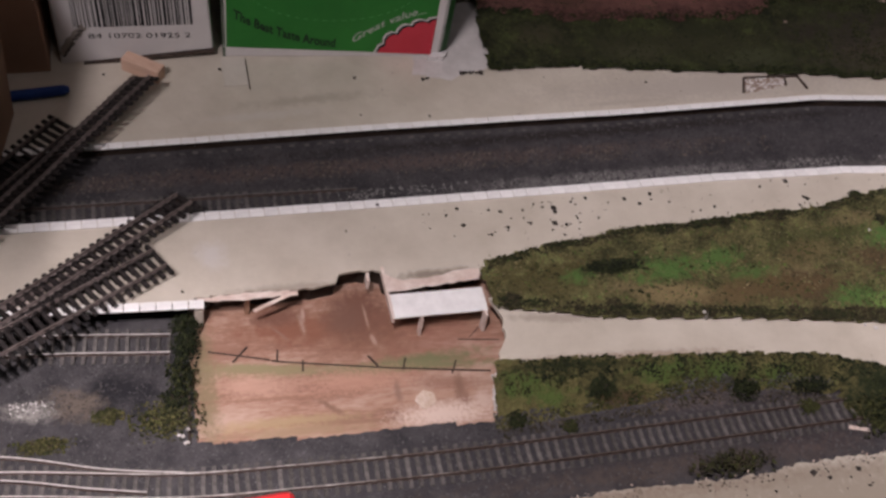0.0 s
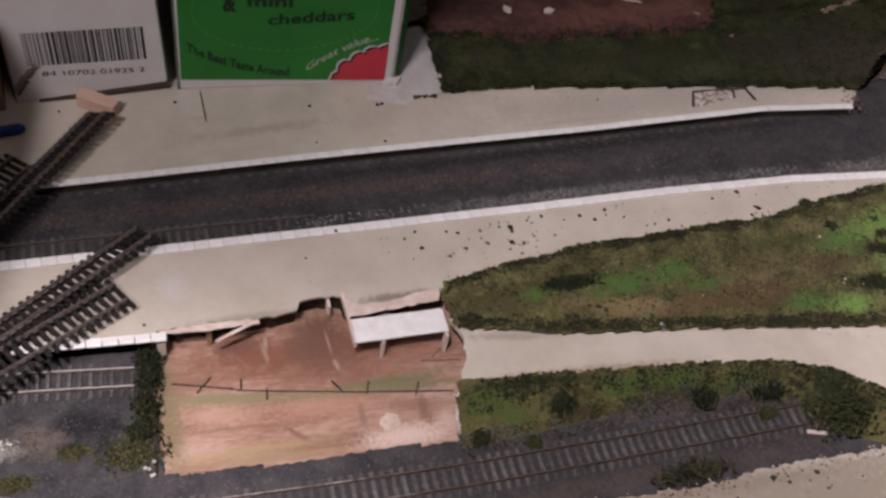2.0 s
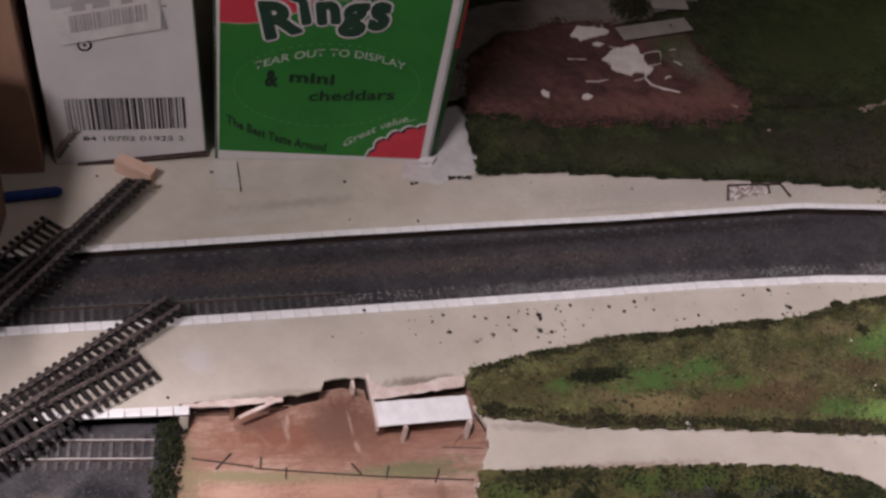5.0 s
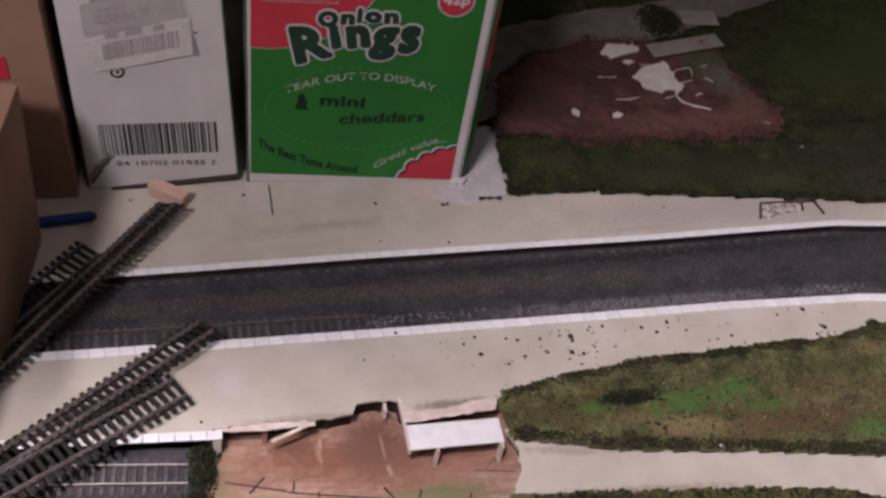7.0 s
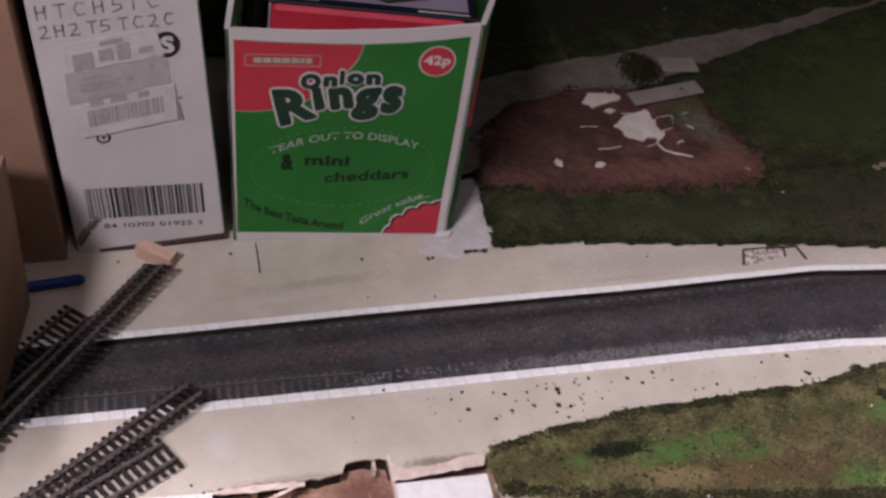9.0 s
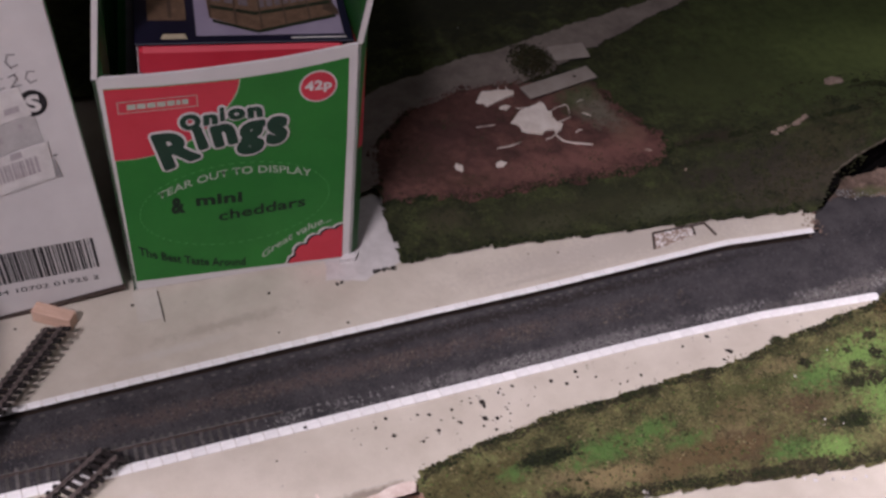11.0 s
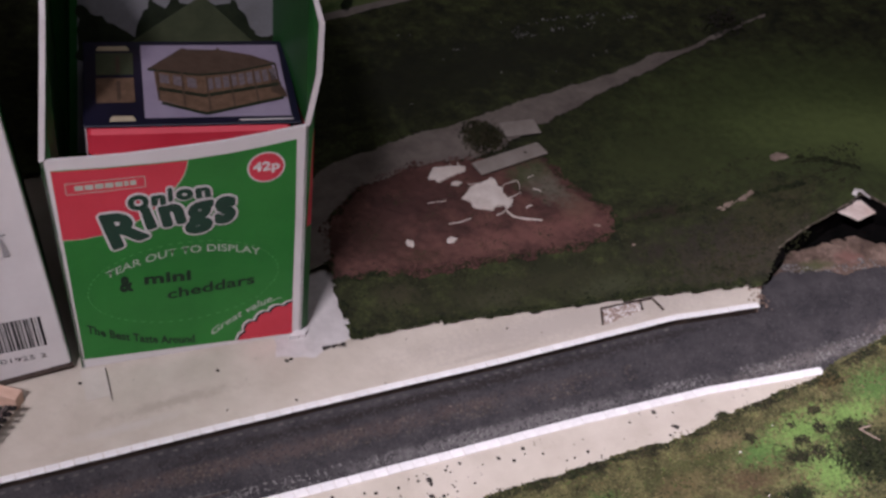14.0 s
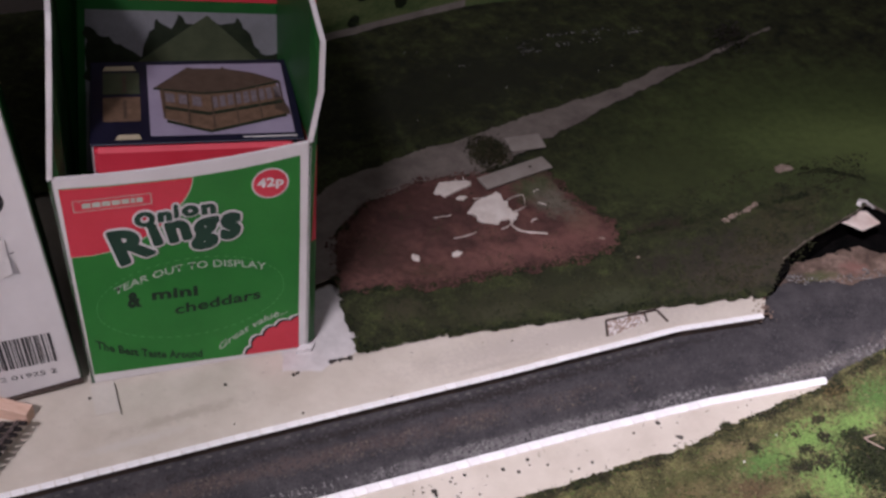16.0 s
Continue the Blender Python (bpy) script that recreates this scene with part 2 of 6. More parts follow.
tinted(M["grass"], [
    (0.20, -0.255, 0.05, 0.020, (0.07, 0.06, 0.022), 0.6, 0), (0.298, -0.281, 0.036, 0.010, TAN, 0.95, -5), (0.262, -0.270, 0.020, 0.006, TAN, 0.6, -4), (0.40, -0.270, 0.03, 0.006, TAN, 0.6, 8), (0.345, -0.286, 0.030, 0.010, (0.12, 0.085, 0.04), 0.7, 0), (0.406, -0.283, 0.045, 0.018, BROWN, 0.8, 0),
    (0.303, -0.257, 0.034, 0.013, GREEN, 0.9, 5), (0.345, -0.250, 0.022, 0.010, GREEN, 0.7, 10), (0.228, -0.257, 0.013, 0.007, GREEN, 0.8, 0), (0.369, -0.268, 0.020, 0.009, GREEN, 0.6, 0), (0.444, -0.296, 0.022, 0.011, GREEN, 0.85, 0), (0.478, -0.305, 0.022, 0.010, PALE_GREEN, 0.8, 0),
    (0.502, -0.240, 0.026, 0.016, GREEN, 0.95, 15), (0.551, -0.228, 0.040, 0.016, PALE_GREEN, 0.95, 10), (0.550, -0.272, 0.030, 0.024, PALE_GREEN, 0.9, 30), (0.641, -0.205, 0.030, 0.022, GREEN, 0.95, 20), (0.604, -0.226, 0.030, 0.012, PALE_GREEN, 0.8, 10),
    (0.478, -0.262, 0.026, 0.014, BROWN, 0.75, 0), (0.477, -0.222, 0.030, 0.008, TAN, 0.5, 10), (0.606, -0.190, 0.020, 0.008, BROWN, 0.8, 10), (0.59, -0.268, 0.034, 0.030, DARK, 0.95, 0), (0.505, -0.288, 0.022, 0.010, DARK, 0.7, 0), (0.259, -0.2505, 0.028, 0.006, DARK, 0.85, 8), (0.440, -0.236, 0.05, 0.010, (0.055, 0.062, 0.020), 0.6, 8)], 4.2)
tinted(M["grass"], [(0.302, -0.279, 0.036, 0.009, (0.20, 0.155, 0.075), 0.7, -5), (0.385, -0.281, 0.05, 0.011, (0.105, 0.072, 0.033), 0.7, -3), (0.20, -0.262, 0.03, 0.010, (0.085, 0.075, 0.030), 0.5, 0), (0.42, -0.250, 0.03, 0.012, (0.125, 0.095, 0.045), 0.5, 10)], 2.2)
M["grass_low"] = material("verge_grass", (0.032, 0.033, 0.012), (0.135, 0.128, 0.048), 45, 420, 1.0, 0.8, stops=((0.44, (0.076, 0.068, 0.027)), (0.56, (0.110, 0.096, 0.038))), island=0.25)
tinted(M["grass_low"], [
    (0.171, -0.338, 0.020, 0.009, MOSS, 0.9, 0), (0.190, -0.346, 0.018, 0.007, MOSS, 0.7, 0), (0.275, -0.340, 0.032, 0.008, MOSS, 0.9, -4), (0.318, -0.343, 0.018, 0.007, MOSS, 0.7, 0), (0.357, -0.350, 0.020, 0.006, MOSS, 0.9, 0),
    (0.225, -0.345, 0.018, 0.009, DARK, 0.85, 0), (0.205, -0.329, 0.05, 0.004, DARK, 0.6, -3), (0.240, -0.352, 0.02, 0.006, BROWN, 0.8, 0), (0.300, -0.353, 0.03, 0.004, BROWN, 0.7, 0), (0.43, -0.375, 0.03, 0.022, DARK, 0.7, -40)], 4.0)
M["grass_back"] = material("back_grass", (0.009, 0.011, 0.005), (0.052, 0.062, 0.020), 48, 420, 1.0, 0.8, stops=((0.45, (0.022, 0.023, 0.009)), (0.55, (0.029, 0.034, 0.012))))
# Green lightens softly towards the right end.
tinted(M["grass_back"], [(0.86, 0.13, 0.30, 0.17, (0.060, 0.082, 0.024), 0.7, -12), (0.90, 0.10, 0.20, 0.075, (0.105, 0.138, 0.042), 0.75, -14)], 1.3)
# Brownish in front, darker along the back.
tinted(M["grass_back"], [(0.60, -0.008, 0.075, 0.042, (0.032, 0.027, 0.019), 0.8, 8), (0.62, -0.028, 0.09, 0.026, (0.046, 0.039, 0.026), 0.8, 8), (0.40, -0.010, 0.12, 0.020, (0.028, 0.028, 0.013), 0.7, 0), (0.68, 0.020, 0.06, 0.030, (0.045, 0.042, 0.020), 0.6, 20), (0.42, 0.33, 0.26, 0.07, (0.014, 0.015, 0.008), 0.6, 8), (0.55, 0.34, 0.16, 0.03, (0.016, 0.017, 0.008), 0.5, 15), (0.60, 0.13, 0.10, 0.06, (0.042, 0.053, 0.017), 0.6, 0), (0.27, 0.005, 0.025, 0.014, (0.040, 0.036, 0.019), 0.7, 0), (0.36, -0.018, 0.030, 0.010, (0.040, 0.040, 0.020), 0.7, 0), (0.47, -0.028, 0.040, 0.012, (0.042, 0.046, 0.022), 0.7, 0), (0.53, 0.0, 0.030, 0.014, (0.028, 0.023, 0.016), 0.7, 0), (0.43, 0.005, 0.03, 0.010, (0.022, 0.024, 0.010), 0.7, 0), (0.56, 0.045, 0.05, 0.010, (0.030, 0.022, 0.014), 0.7, 0)], 3.2)
# Earth tones; the dark patches left of x 0.35 paint the carton's shadow.
M["dirt"] = tinted(material("red_earth", (0.050, 0.024, 0.020), (0.150, 0.070, 0.056), 34, 800, 0.9, 0.5, stops=((0.5, (0.092, 0.042, 0.035)),)), [
    (0.46, 0.135, 0.030, 0.022, (0.07, 0.075, 0.035), 0.8, 30), (0.485, 0.075, 0.030, 0.020, (0.15, 0.085, 0.060), 0.5, 60), (0.468, 0.108, 0.022, 0.030, (0.13, 0.115, 0.085), 0.7, 20), (0.42, 0.050, 0.10, 0.016, (0.165, 0.075, 0.062), 0.6, 0), (0.33, 0.115, 0.06, 0.03, (0.050, 0.022, 0.019), 0.6, 10), (0.27, 0.08, 0.04, 0.04, (0.055, 0.026, 0.020), 0.8, 0), (0.34, 0.15, 0.04, 0.02, (0.06, 0.026, 0.021), 0.6, 0), (0.31, 0.045, 0.03, 0.012, (0.07, 0.035, 0.025), 0.6, 0)])
M["earth_crumb"] = material("red_earth_crumbs", (0.045, 0.022, 0.018), (0.120, 0.058, 0.046), 60, 900, 1.0, 0.3, island=0.4)
M["plaster"] = material("plaster_shell", (0.55, 0.48, 0.42), (0.72, 0.66, 0.60), 60, 900, 0.85, 0.3)
# Near-black for platform walls and post; in the tunnel it stands in for shade.
M["black"] = material("shade_and_wall_black", (0.003, 0.003, 0.003), (0.007, 0.006, 0.006), 60, 900, 1.0, 0.2, spec=0.0)
M["rail"] = material("rusty_rail", (0.045, 0.03, 0.026), (0.11, 0.08, 0.07), 200, 1500, 0.5, 0.1, metal=0.2)
# Rusty brown on the right, much paler towards the left.
M["rail_near"] = tinted(material("pale_to_rusty_near_rail", (0.055, 0.038, 0.032), (0.13, 0.10, 0.085), 200, 1500, 0.4, 0.1, metal=0.3), [(-0.22, -0.37, 0.27, 0.20, (0.60, 0.56, 0.52), 0.9, 0)])
M["rail_bright"] = material("worn_rail", (0.50, 0.47, 0.44), (0.74, 0.70, 0.66), 200, 1500, 0.35, 0.1, metal=0.4)
M["rail_loose"] = material("loose_rail", (0.12, 0.095, 0.088), (0.26, 0.215, 0.20), 200, 1500, 0.4, 0.1, metal=0.4)
M["sleeper"] = material("weathered_sleeper", (0.056, 0.050, 0.047), (0.130, 0.118, 0.110), 200, 1500, 0.85, 0.2, per_piece=0.3)
M["sleeper_dark"] = material("dark_sleeper", (0.025, 0.018, 0.015), (0.06, 0.045, 0.038), 200, 1500, 0.6, 0.2, per_piece=0.2)
M["sleeper_loose"] = material("loose_sleeper", (0.010, 0.008, 0.008), (0.026, 0.021, 0.020), 200, 1500, 0.6, 0.2, per_piece=0.2)
M["sleeper_buried"] = material("buried_sleeper", (0.06, 0.055, 0.052), (0.11, 0.10, 0.095), 200, 1500, 0.9, 0.3, per_piece=0.3)
M["wall_and_shade_brown"] = material("wall_paint_and_shade", (0.018, 0.012, 0.009), (0.05, 0.034, 0.025), 60, 900, 0.9, 0.2)
M["white_card"] = material("white_card", (0.58, 0.55, 0.54), (0.68, 0.65, 0.64), 12, 1500, 0.6, 0.05)
M["green_print"] = material("green_print", (0.018, 0.15, 0.022), (0.028, 0.20, 0.030), 15, 1500, 0.4, 0.03)
M["red_print"] = material("red_print", (0.48, 0.030, 0.050), (0.58, 0.046, 0.072), 15, 1500, 0.4, 0.03)
M["brown_card"] = material("brown_card", (0.26, 0.15, 0.10), (0.36, 0.225, 0.15), 14, 900, 0.8, 0.1)
M["pine"] = material("pale_pine", (0.52, 0.34, 0.25), (0.64, 0.44, 0.34), 90, 700, 0.6, 0.1, stretch=(1, 4, 4))
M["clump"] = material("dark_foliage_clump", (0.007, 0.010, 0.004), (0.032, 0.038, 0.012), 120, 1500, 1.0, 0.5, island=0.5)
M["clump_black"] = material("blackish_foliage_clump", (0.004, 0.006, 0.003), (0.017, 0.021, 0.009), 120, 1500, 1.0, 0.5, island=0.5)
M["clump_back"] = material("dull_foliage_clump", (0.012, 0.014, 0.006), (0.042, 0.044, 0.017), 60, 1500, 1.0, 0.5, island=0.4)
M["clump_straw"] = material("straw_foliage_clump", (0.13, 0.11, 0.055), (0.24, 0.20, 0.11), 90, 1500, 1.0, 0.5, island=0.35)
M["clump_umber"] = material("umber_foliage_clump", (0.018, 0.016, 0.008), (0.055, 0.046, 0.023), 90, 1500, 1.0, 0.5, island=0.45)
M["clump_green"] = material("bright_foliage_clump", (0.035, 0.085, 0.012), (0.085, 0.17, 0.028), 90, 1500, 1.0, 0.5, island=0.35)
M["clump_brown"] = material("brown_foliage_clump", (0.055, 0.042, 0.016), (0.13, 0.095, 0.04), 90, 1500, 1.0, 0.5, island=0.35)
M["clump_olive"] = material("olive_foliage_clump", (0.020, 0.024, 0.007), (0.062, 0.064, 0.020), 90, 1500, 1.0, 0.5, island=0.45)
M["stone"] = material("ballast_stone", (0.030, 0.028, 0.030), (0.105, 0.098, 0.100), 300, 2000, 0.95, 0.2, island=0.55)
M["stone_dark"] = material("sooty_stone", (0.022, 0.021, 0.024), (0.075, 0.068, 0.070), 300, 2000, 0.95, 0.2, island=0.5)
M["stone_rust"] = material("rusty_stone", (0.052, 0.043, 0.038), (0.118, 0.095, 0.080), 300, 2000, 0.95, 0.2, island=0.5)
M["stone_pale"] = material("pale_stone", (0.085, 0.082, 0.082), (0.235, 0.222, 0.212), 300, 2000, 0.95, 0.2, island=0.5)
M["chalk"] = material("white_plaster_bits", (0.45, 0.42, 0.40), (0.72, 0.68, 0.65), 300, 2000, 0.9, 0.2, island=0.2)
M["stone_bare"] = material("bare_pink_stone", (0.20, 0.14, 0.11), (0.36, 0.28, 0.23), 200, 1500, 0.9, 0.3)
M["stone_grey"] = material("dusty_gravel", (0.18, 0.17, 0.16), (0.34, 0.32, 0.30), 300, 2000, 0.9, 0.2, island=0.3)
M["pale_patch"] = material("bare_plaster_paint", (0.47, 0.44, 0.425), (0.60, 0.565, 0.55), 60, 1200, 0.8, 0.05)
M["tab_paint"] = material("glued_tab_paint", (0.50, 0.455, 0.40), (0.57, 0.525, 0.465), 40, 1200, 0.75, 0.08)
M["speck"] = material("black_crumbs", (0.015, 0.013, 0.012), (0.05, 0.042, 0.036), 300, 2000, 0.9, 0.2)
M["glue"] = material("dried_plaster_smear", (0.42, 0.30, 0.22), (0.66, 0.56, 0.48), 70, 900, 0.8, 0.2)
M["torn_card"] = material("torn_pink_card", (0.55, 0.42, 0.36), (0.74, 0.64, 0.58), 80, 900, 0.85, 0.2)
M["dark_wood"] = material("dark_post", (0.03, 0.02, 0.015), (0.07, 0.05, 0.04), 200, 1500, 0.8, 0.2)
M["navy_print"] = material("navy_print", (0.006, 0.006, 0.016), (0.012, 0.011, 0.028), 30, 900, 0.35, 0.03)
M["lilac_print"] = material("lilac_print", (0.24, 0.20, 0.28), (0.31, 0.27, 0.35), 30, 900, 0.4, 0.03)
M["window_print"] = material("dim_window_print", (0.10, 0.080, 0.085), (0.18, 0.15, 0.165), 300, 900, 0.4, 0.03)
M["brown_print"] = material("brown_print", (0.09, 0.055, 0.035), (0.16, 0.10, 0.065), 120, 900, 0.4, 0.03)
M["roof_print"] = material("roof_print", (0.055, 0.035, 0.025), (0.085, 0.058, 0.042), 120, 900, 0.4, 0.03)
M["sky_print"] = material("grey_sky_print", (0.16, 0.16, 0.165), (0.23, 0.23, 0.245), 20, 900, 0.5, 0.03)
M["tree_print"] = material("tree_print", (0.010, 0.014, 0.008), (0.022, 0.030, 0.016), 90, 900, 0.5, 0.03)
M["olive_print"] = material("olive_roof_print", (0.045, 0.055, 0.030), (0.07, 0.082, 0.045), 60, 900, 0.5, 0.03)
M["cream_print"] = material("cream_print", (0.36, 0.30, 0.20), (0.46, 0.39, 0.27), 60, 900, 0.5, 0.03)
M["dark_green_print"] = material("dark_green_lettering", (0.008, 0.035, 0.022), (0.014, 0.05, 0.03), 60, 900, 0.4, 0.03)
M["ink"] = material("black_ink", (0.012, 0.012, 0.014), (0.03, 0.03, 0.033), 300, 900, 0.5, 0.03)
M["grey_ink"] = material("faded_grey_ink", (0.25, 0.24, 0.24), (0.36, 0.34, 0.34), 200, 900, 0.6, 0.03)
M["faded_ink"] = material("faded_label_ink", (0.36, 0.32, 0.33), (0.46, 0.42, 0.43), 200, 900, 0.6, 0.03)
M["pale_green_print"] = material("pale_green_lettering", (0.30, 0.46, 0.28), (0.42, 0.58, 0.38), 200, 900, 0.5, 0.03)
M["faint_green_print"] = material("faint_green_line", (0.09, 0.30, 0.09), (0.12, 0.36, 0.12), 200, 900, 0.5, 0.03)
M["faded_white_print"] = material("faded_white_lettering", (0.34, 0.40, 0.32), (0.46, 0.50, 0.44), 200, 900, 0.5, 0.03)
M["marker_ink"] = material("faded_marker_ink", (0.006, 0.018, 0.010), (0.011, 0.034, 0.014), 160, 900, 0.5, 0.03)
M["label_paper"] = material("label_paper", (0.56, 0.53, 0.51), (0.70, 0.67, 0.65), 60, 1200, 0.6, 0.03)
M["old_label"] = material("grey_old_label", (0.40, 0.38, 0.37), (0.50, 0.48, 0.47), 60, 1200, 0.6, 0.03)
M["green_inside"] = material("dark_green_carton_side", (0.012, 0.075, 0.016), (0.02, 0.105, 0.022), 30, 900, 0.5, 0.03)
M["grey_card"] = material("grey_card_and_shaded_board", (0.22, 0.19, 0.165), (0.30, 0.265, 0.235), 40, 900, 0.8, 0.1)
M["blue"] = material("blue_plastic", (0.010, 0.035, 0.16), (0.016, 0.05, 0.22), 60, 900, 0.35, 0.05)
M["red_plastic"] = material("red_plastic", (0.62, 0.03, 0.035), (0.72, 0.045, 0.045), 60, 900, 0.3, 0.03)
M["field_print"] = material("field_print", (0.050, 0.095, 0.030), (0.17, 0.20, 0.08), 14, 200, 0.7, 0.05, stretch=(1, 1, 3))
M["room_wall"] = material("room_plaster", (0.42, 0.38, 0.34), (0.5, 0.46, 0.42), 2, 60, 0.9, 0.1)
M["room_floor"] = material("room_carpet", (0.10, 0.08, 0.07), (0.16, 0.13, 0.11), 4, 300, 0.95, 0.3)

# ---- building helpers ----


def mesh_of(bm, name):
    me = bpy.data.meshes.new(name)
    bm.normal_update()
    bm.to_mesh(me)
    bm.free()
    return me


def part(name, bm, mat, parent=None, label="", smooth=False):
    """One mesh object from a bmesh, under a thing or a part."""
    me = mesh_of(bm, name) if isinstance(bm, bmesh.types.BMesh) else bm
    if not me.materials:
        me.materials.append(mat)
    if smooth:
        me.polygons.foreach_set("use_smooth", [True] * len(me.polygons))
    ob = new(name, me)
    ob.parent = parent
    if label:
        tagged(ob, label)
    return ob


def thing(name, label, category, group="", kind="", at=None):
    ob = new(name)
    ob.empty_display_size = 0.01
    if at is not None:
        ob.matrix_world = at
    return tagged(ob, label, category, group, kind)


def block(x0, x1, y0, y1, z0, z1, bevel=0.0, bm=None):
    own = bm is None
    bm = bmesh.new() if own else bm
    m = Matrix.LocRotScale(((x0 + x1) / 2, (y0 + y1) / 2, (z0 + z1) / 2), None, (x1 - x0, y1 - y0, z1 - z0))
    got = bmesh.ops.create_cube(bm, size=1.0, matrix=m)
    if bevel:
        edges = {e for v in got["verts"] for e in v.link_edges}
        bmesh.ops.bevel(bm, geom=list(edges), offset=bevel, segments=1, affect="EDGES")
    return bm


def ragged(points, step=0.006, amp=0.0015, seed=0, close=False):
    """A polyline cut into short steps and worn by noise."""
    rnd, out = random.Random(seed), []
    pts = list(points) + ([points[0]] if close else [])
    for (ax, ay), (bx, by) in zip(pts, pts[1:]):
        n = max(1, int(math.hypot(bx - ax, by - ay) / step))
        for i in range(n):
            k = i / n
            j = 0 if i == 0 and not out else amp
            out.append((ax + (bx - ax) * k + rnd.uniform(-j, j), ay + (by - ay) * k + rnd.uniform(-j, j)))
    if not close:
        out.append(pts[-1])
    return out


def prism(poly, z0, z1):
    bm = bmesh.new()
    low = [bm.verts.new((x, y, z0)) for x, y in poly]
    top = [bm.verts.new((x, y, z1)) for x, y in poly]
    bm.faces.new(top), bm.faces.new(low[::-1])
    for i in range(len(poly)):
        j = (i + 1) % len(poly)
        bm.faces.new((low[i], low[j], top[j], top[i]))
    bmesh.ops.recalc_face_normals(bm, faces=bm.faces)
    return bm


def inside(x, y, poly):
    hit, j = False, len(poly) - 1
    for i in range(len(poly)):
        xi, yi, xj, yj = *poly[i], *poly[j]
        if (yi > y) != (yj > y) and x < (xj - xi) * (y - yi) / (yj - yi) + xi:
            hit = not hit
        j = i
    return hit


def sheet(poly, height, step=0.003, skip=None):
    """A ground sheet over a plan outline, its height given by a function."""
    bm, x0, y0 = bmesh.new(), min(p[0] for p in poly), min(p[1] for p in poly)
    nx, ny = int((max(p[0] for p in poly) - x0) / step) + 1, int((max(p[1] for p in poly) - y0) / step) + 1
    rnd, grid = random.Random(5), {}

    def vert(i, j):
        if (i, j) not in grid:
            x, y = x0 + i * step + rnd.uniform(-0.3, 0.3) * step, y0 + j * step + rnd.uniform(-0.3, 0.3) * step
            grid[i, j] = bm.verts.new((x, y, height(x, y)))
        return grid[i, j]
    for i in range(nx):
        for j in range(ny):
            cx, cy = x0 + (i + 0.5) * step, y0 + (j + 0.5) * step
            if inside(cx, cy, poly) and not (skip and skip(cx, cy)):
                bm.faces.new((vert(i, j), vert(i + 1, j), vert(i + 1, j + 1), vert(i, j + 1)))
    return bm


def bumps(x, y, scale, amp):
    return amp * noise.noise(Vector((x * scale, y * scale, 3.1)))


def spot(poly, rnd):
    xs, ys = [p[0] for p in poly], [p[1] for p in poly]
    while True:
        x, y = rnd.uniform(min(xs), max(xs)), rnd.uniform(min(ys), max(ys))
        if inside(x, y, poly):
            return x, y


def crumbs(places, seed=0, flat=0.7):
    """Many small uneven lumps (x, y, z, radius) in one mesh."""
    rnd, verts, faces = random.Random(seed), [], []
    for x, y, z, r in places:
        k, a = len(verts), rnd.uniform(0, 6.28)
        for i in range(4):
            q = r * rnd.uniform(0.6, 1.25)
            verts.append((x + q * math.cos(a + i * 1.571), y + q * math.sin(a + i * 1.571), z + r * rnd.uniform(-0.2, 0.3)))
        verts.append((x + r * rnd.uniform(-0.3, 0.3), y + r * rnd.uniform(-0.3, 0.3), z + r * flat * rnd.uniform(0.7, 1.3)))
        verts.append((x, y, z - r * flat))
        for i in range(4):
            j = (i + 1) % 4
            faces.append((k + i, k + j, k + 4)), faces.append((k + j, k + i, k + 5))
    me = bpy.data.meshes.new("crumbs")
    me.from_pydata(verts, [], faces)
    return me


def along(points, step):
    """Evenly spaced points with headings on a polyline."""
    pts = [Vector(p) for p in points]
    lens = [(b - a).length for a, b in zip(pts, pts[1:])]
    out, total, d = [], sum(lens), 0.0
    while d <= total:
        k, i = d, 0
        while i < len(lens) - 1 and k > lens[i]:
            k -= lens[i]
            i += 1
        way = (pts[i + 1] - pts[i]).normalized()
        out.append((pts[i] + way * k, way))
        d += step
    return out


def smooth_line(points, n=12):
    """Catmull-Rom through plan points."""
    p = [Vector(points[0])] + [Vector(q) for q in points] + [Vector(points[-1])]
    out = []
    for i in range(1, len(p) - 2):
        for k in range(n):
            t = k / n
            a, b, c, d = p[i - 1:i + 3]
            out.append(0.5 * (2 * b + (c - a) * t + (2 * a - 5 * b + 4 * c - d) * t * t + (3 * b - a - 3 * c + d) * t ** 3))
    out.append(p[-2])
    return out


GAUGE, PITCH = 0.0165, 0.0069
RAIL_SHAPE = ((-0.0009, 0.0), (0.0009, 0.0), (0.0003, 0.0006), (0.0003, 0.0018), (0.00052, 0.0020), (0.00052, 0.0028), (-0.00052, 0.0028), (-0.00052, 0.0020), (-0.0003, 0.0018), (-0.0003, 0.0006))


def rail_bar(points):
    """A flat-bottomed rail swept along points."""
    bm, rings = bmesh.new(), []
    pts = [Vector(p) for p in points]
    for i, p in enumerate(pts):
        way = (pts[min(i + 1, len(pts) - 1)] - pts[max(i - 1, 0)]).normalized()
        side = way.cross(Vector((0, 0, 1))).normalized()
        up = side.cross(way)
        rings.append([bm.verts.new(p + side * a + up * b) for a, b in RAIL_SHAPE])
    n = len(RAIL_SHAPE)
    for a, b in zip(rings, rings[1:]):
        for i in range(n):
            bm.faces.new((a[i], a[(i + 1) % n], b[(i + 1) % n], b[i])).material_index = 1 if i == 5 else 0
    bm.faces.new(rings[0]), bm.faces.new(rings[-1][::-1])
    bmesh.ops.recalc_face_normals(bm, faces=bm.faces)
    return bm


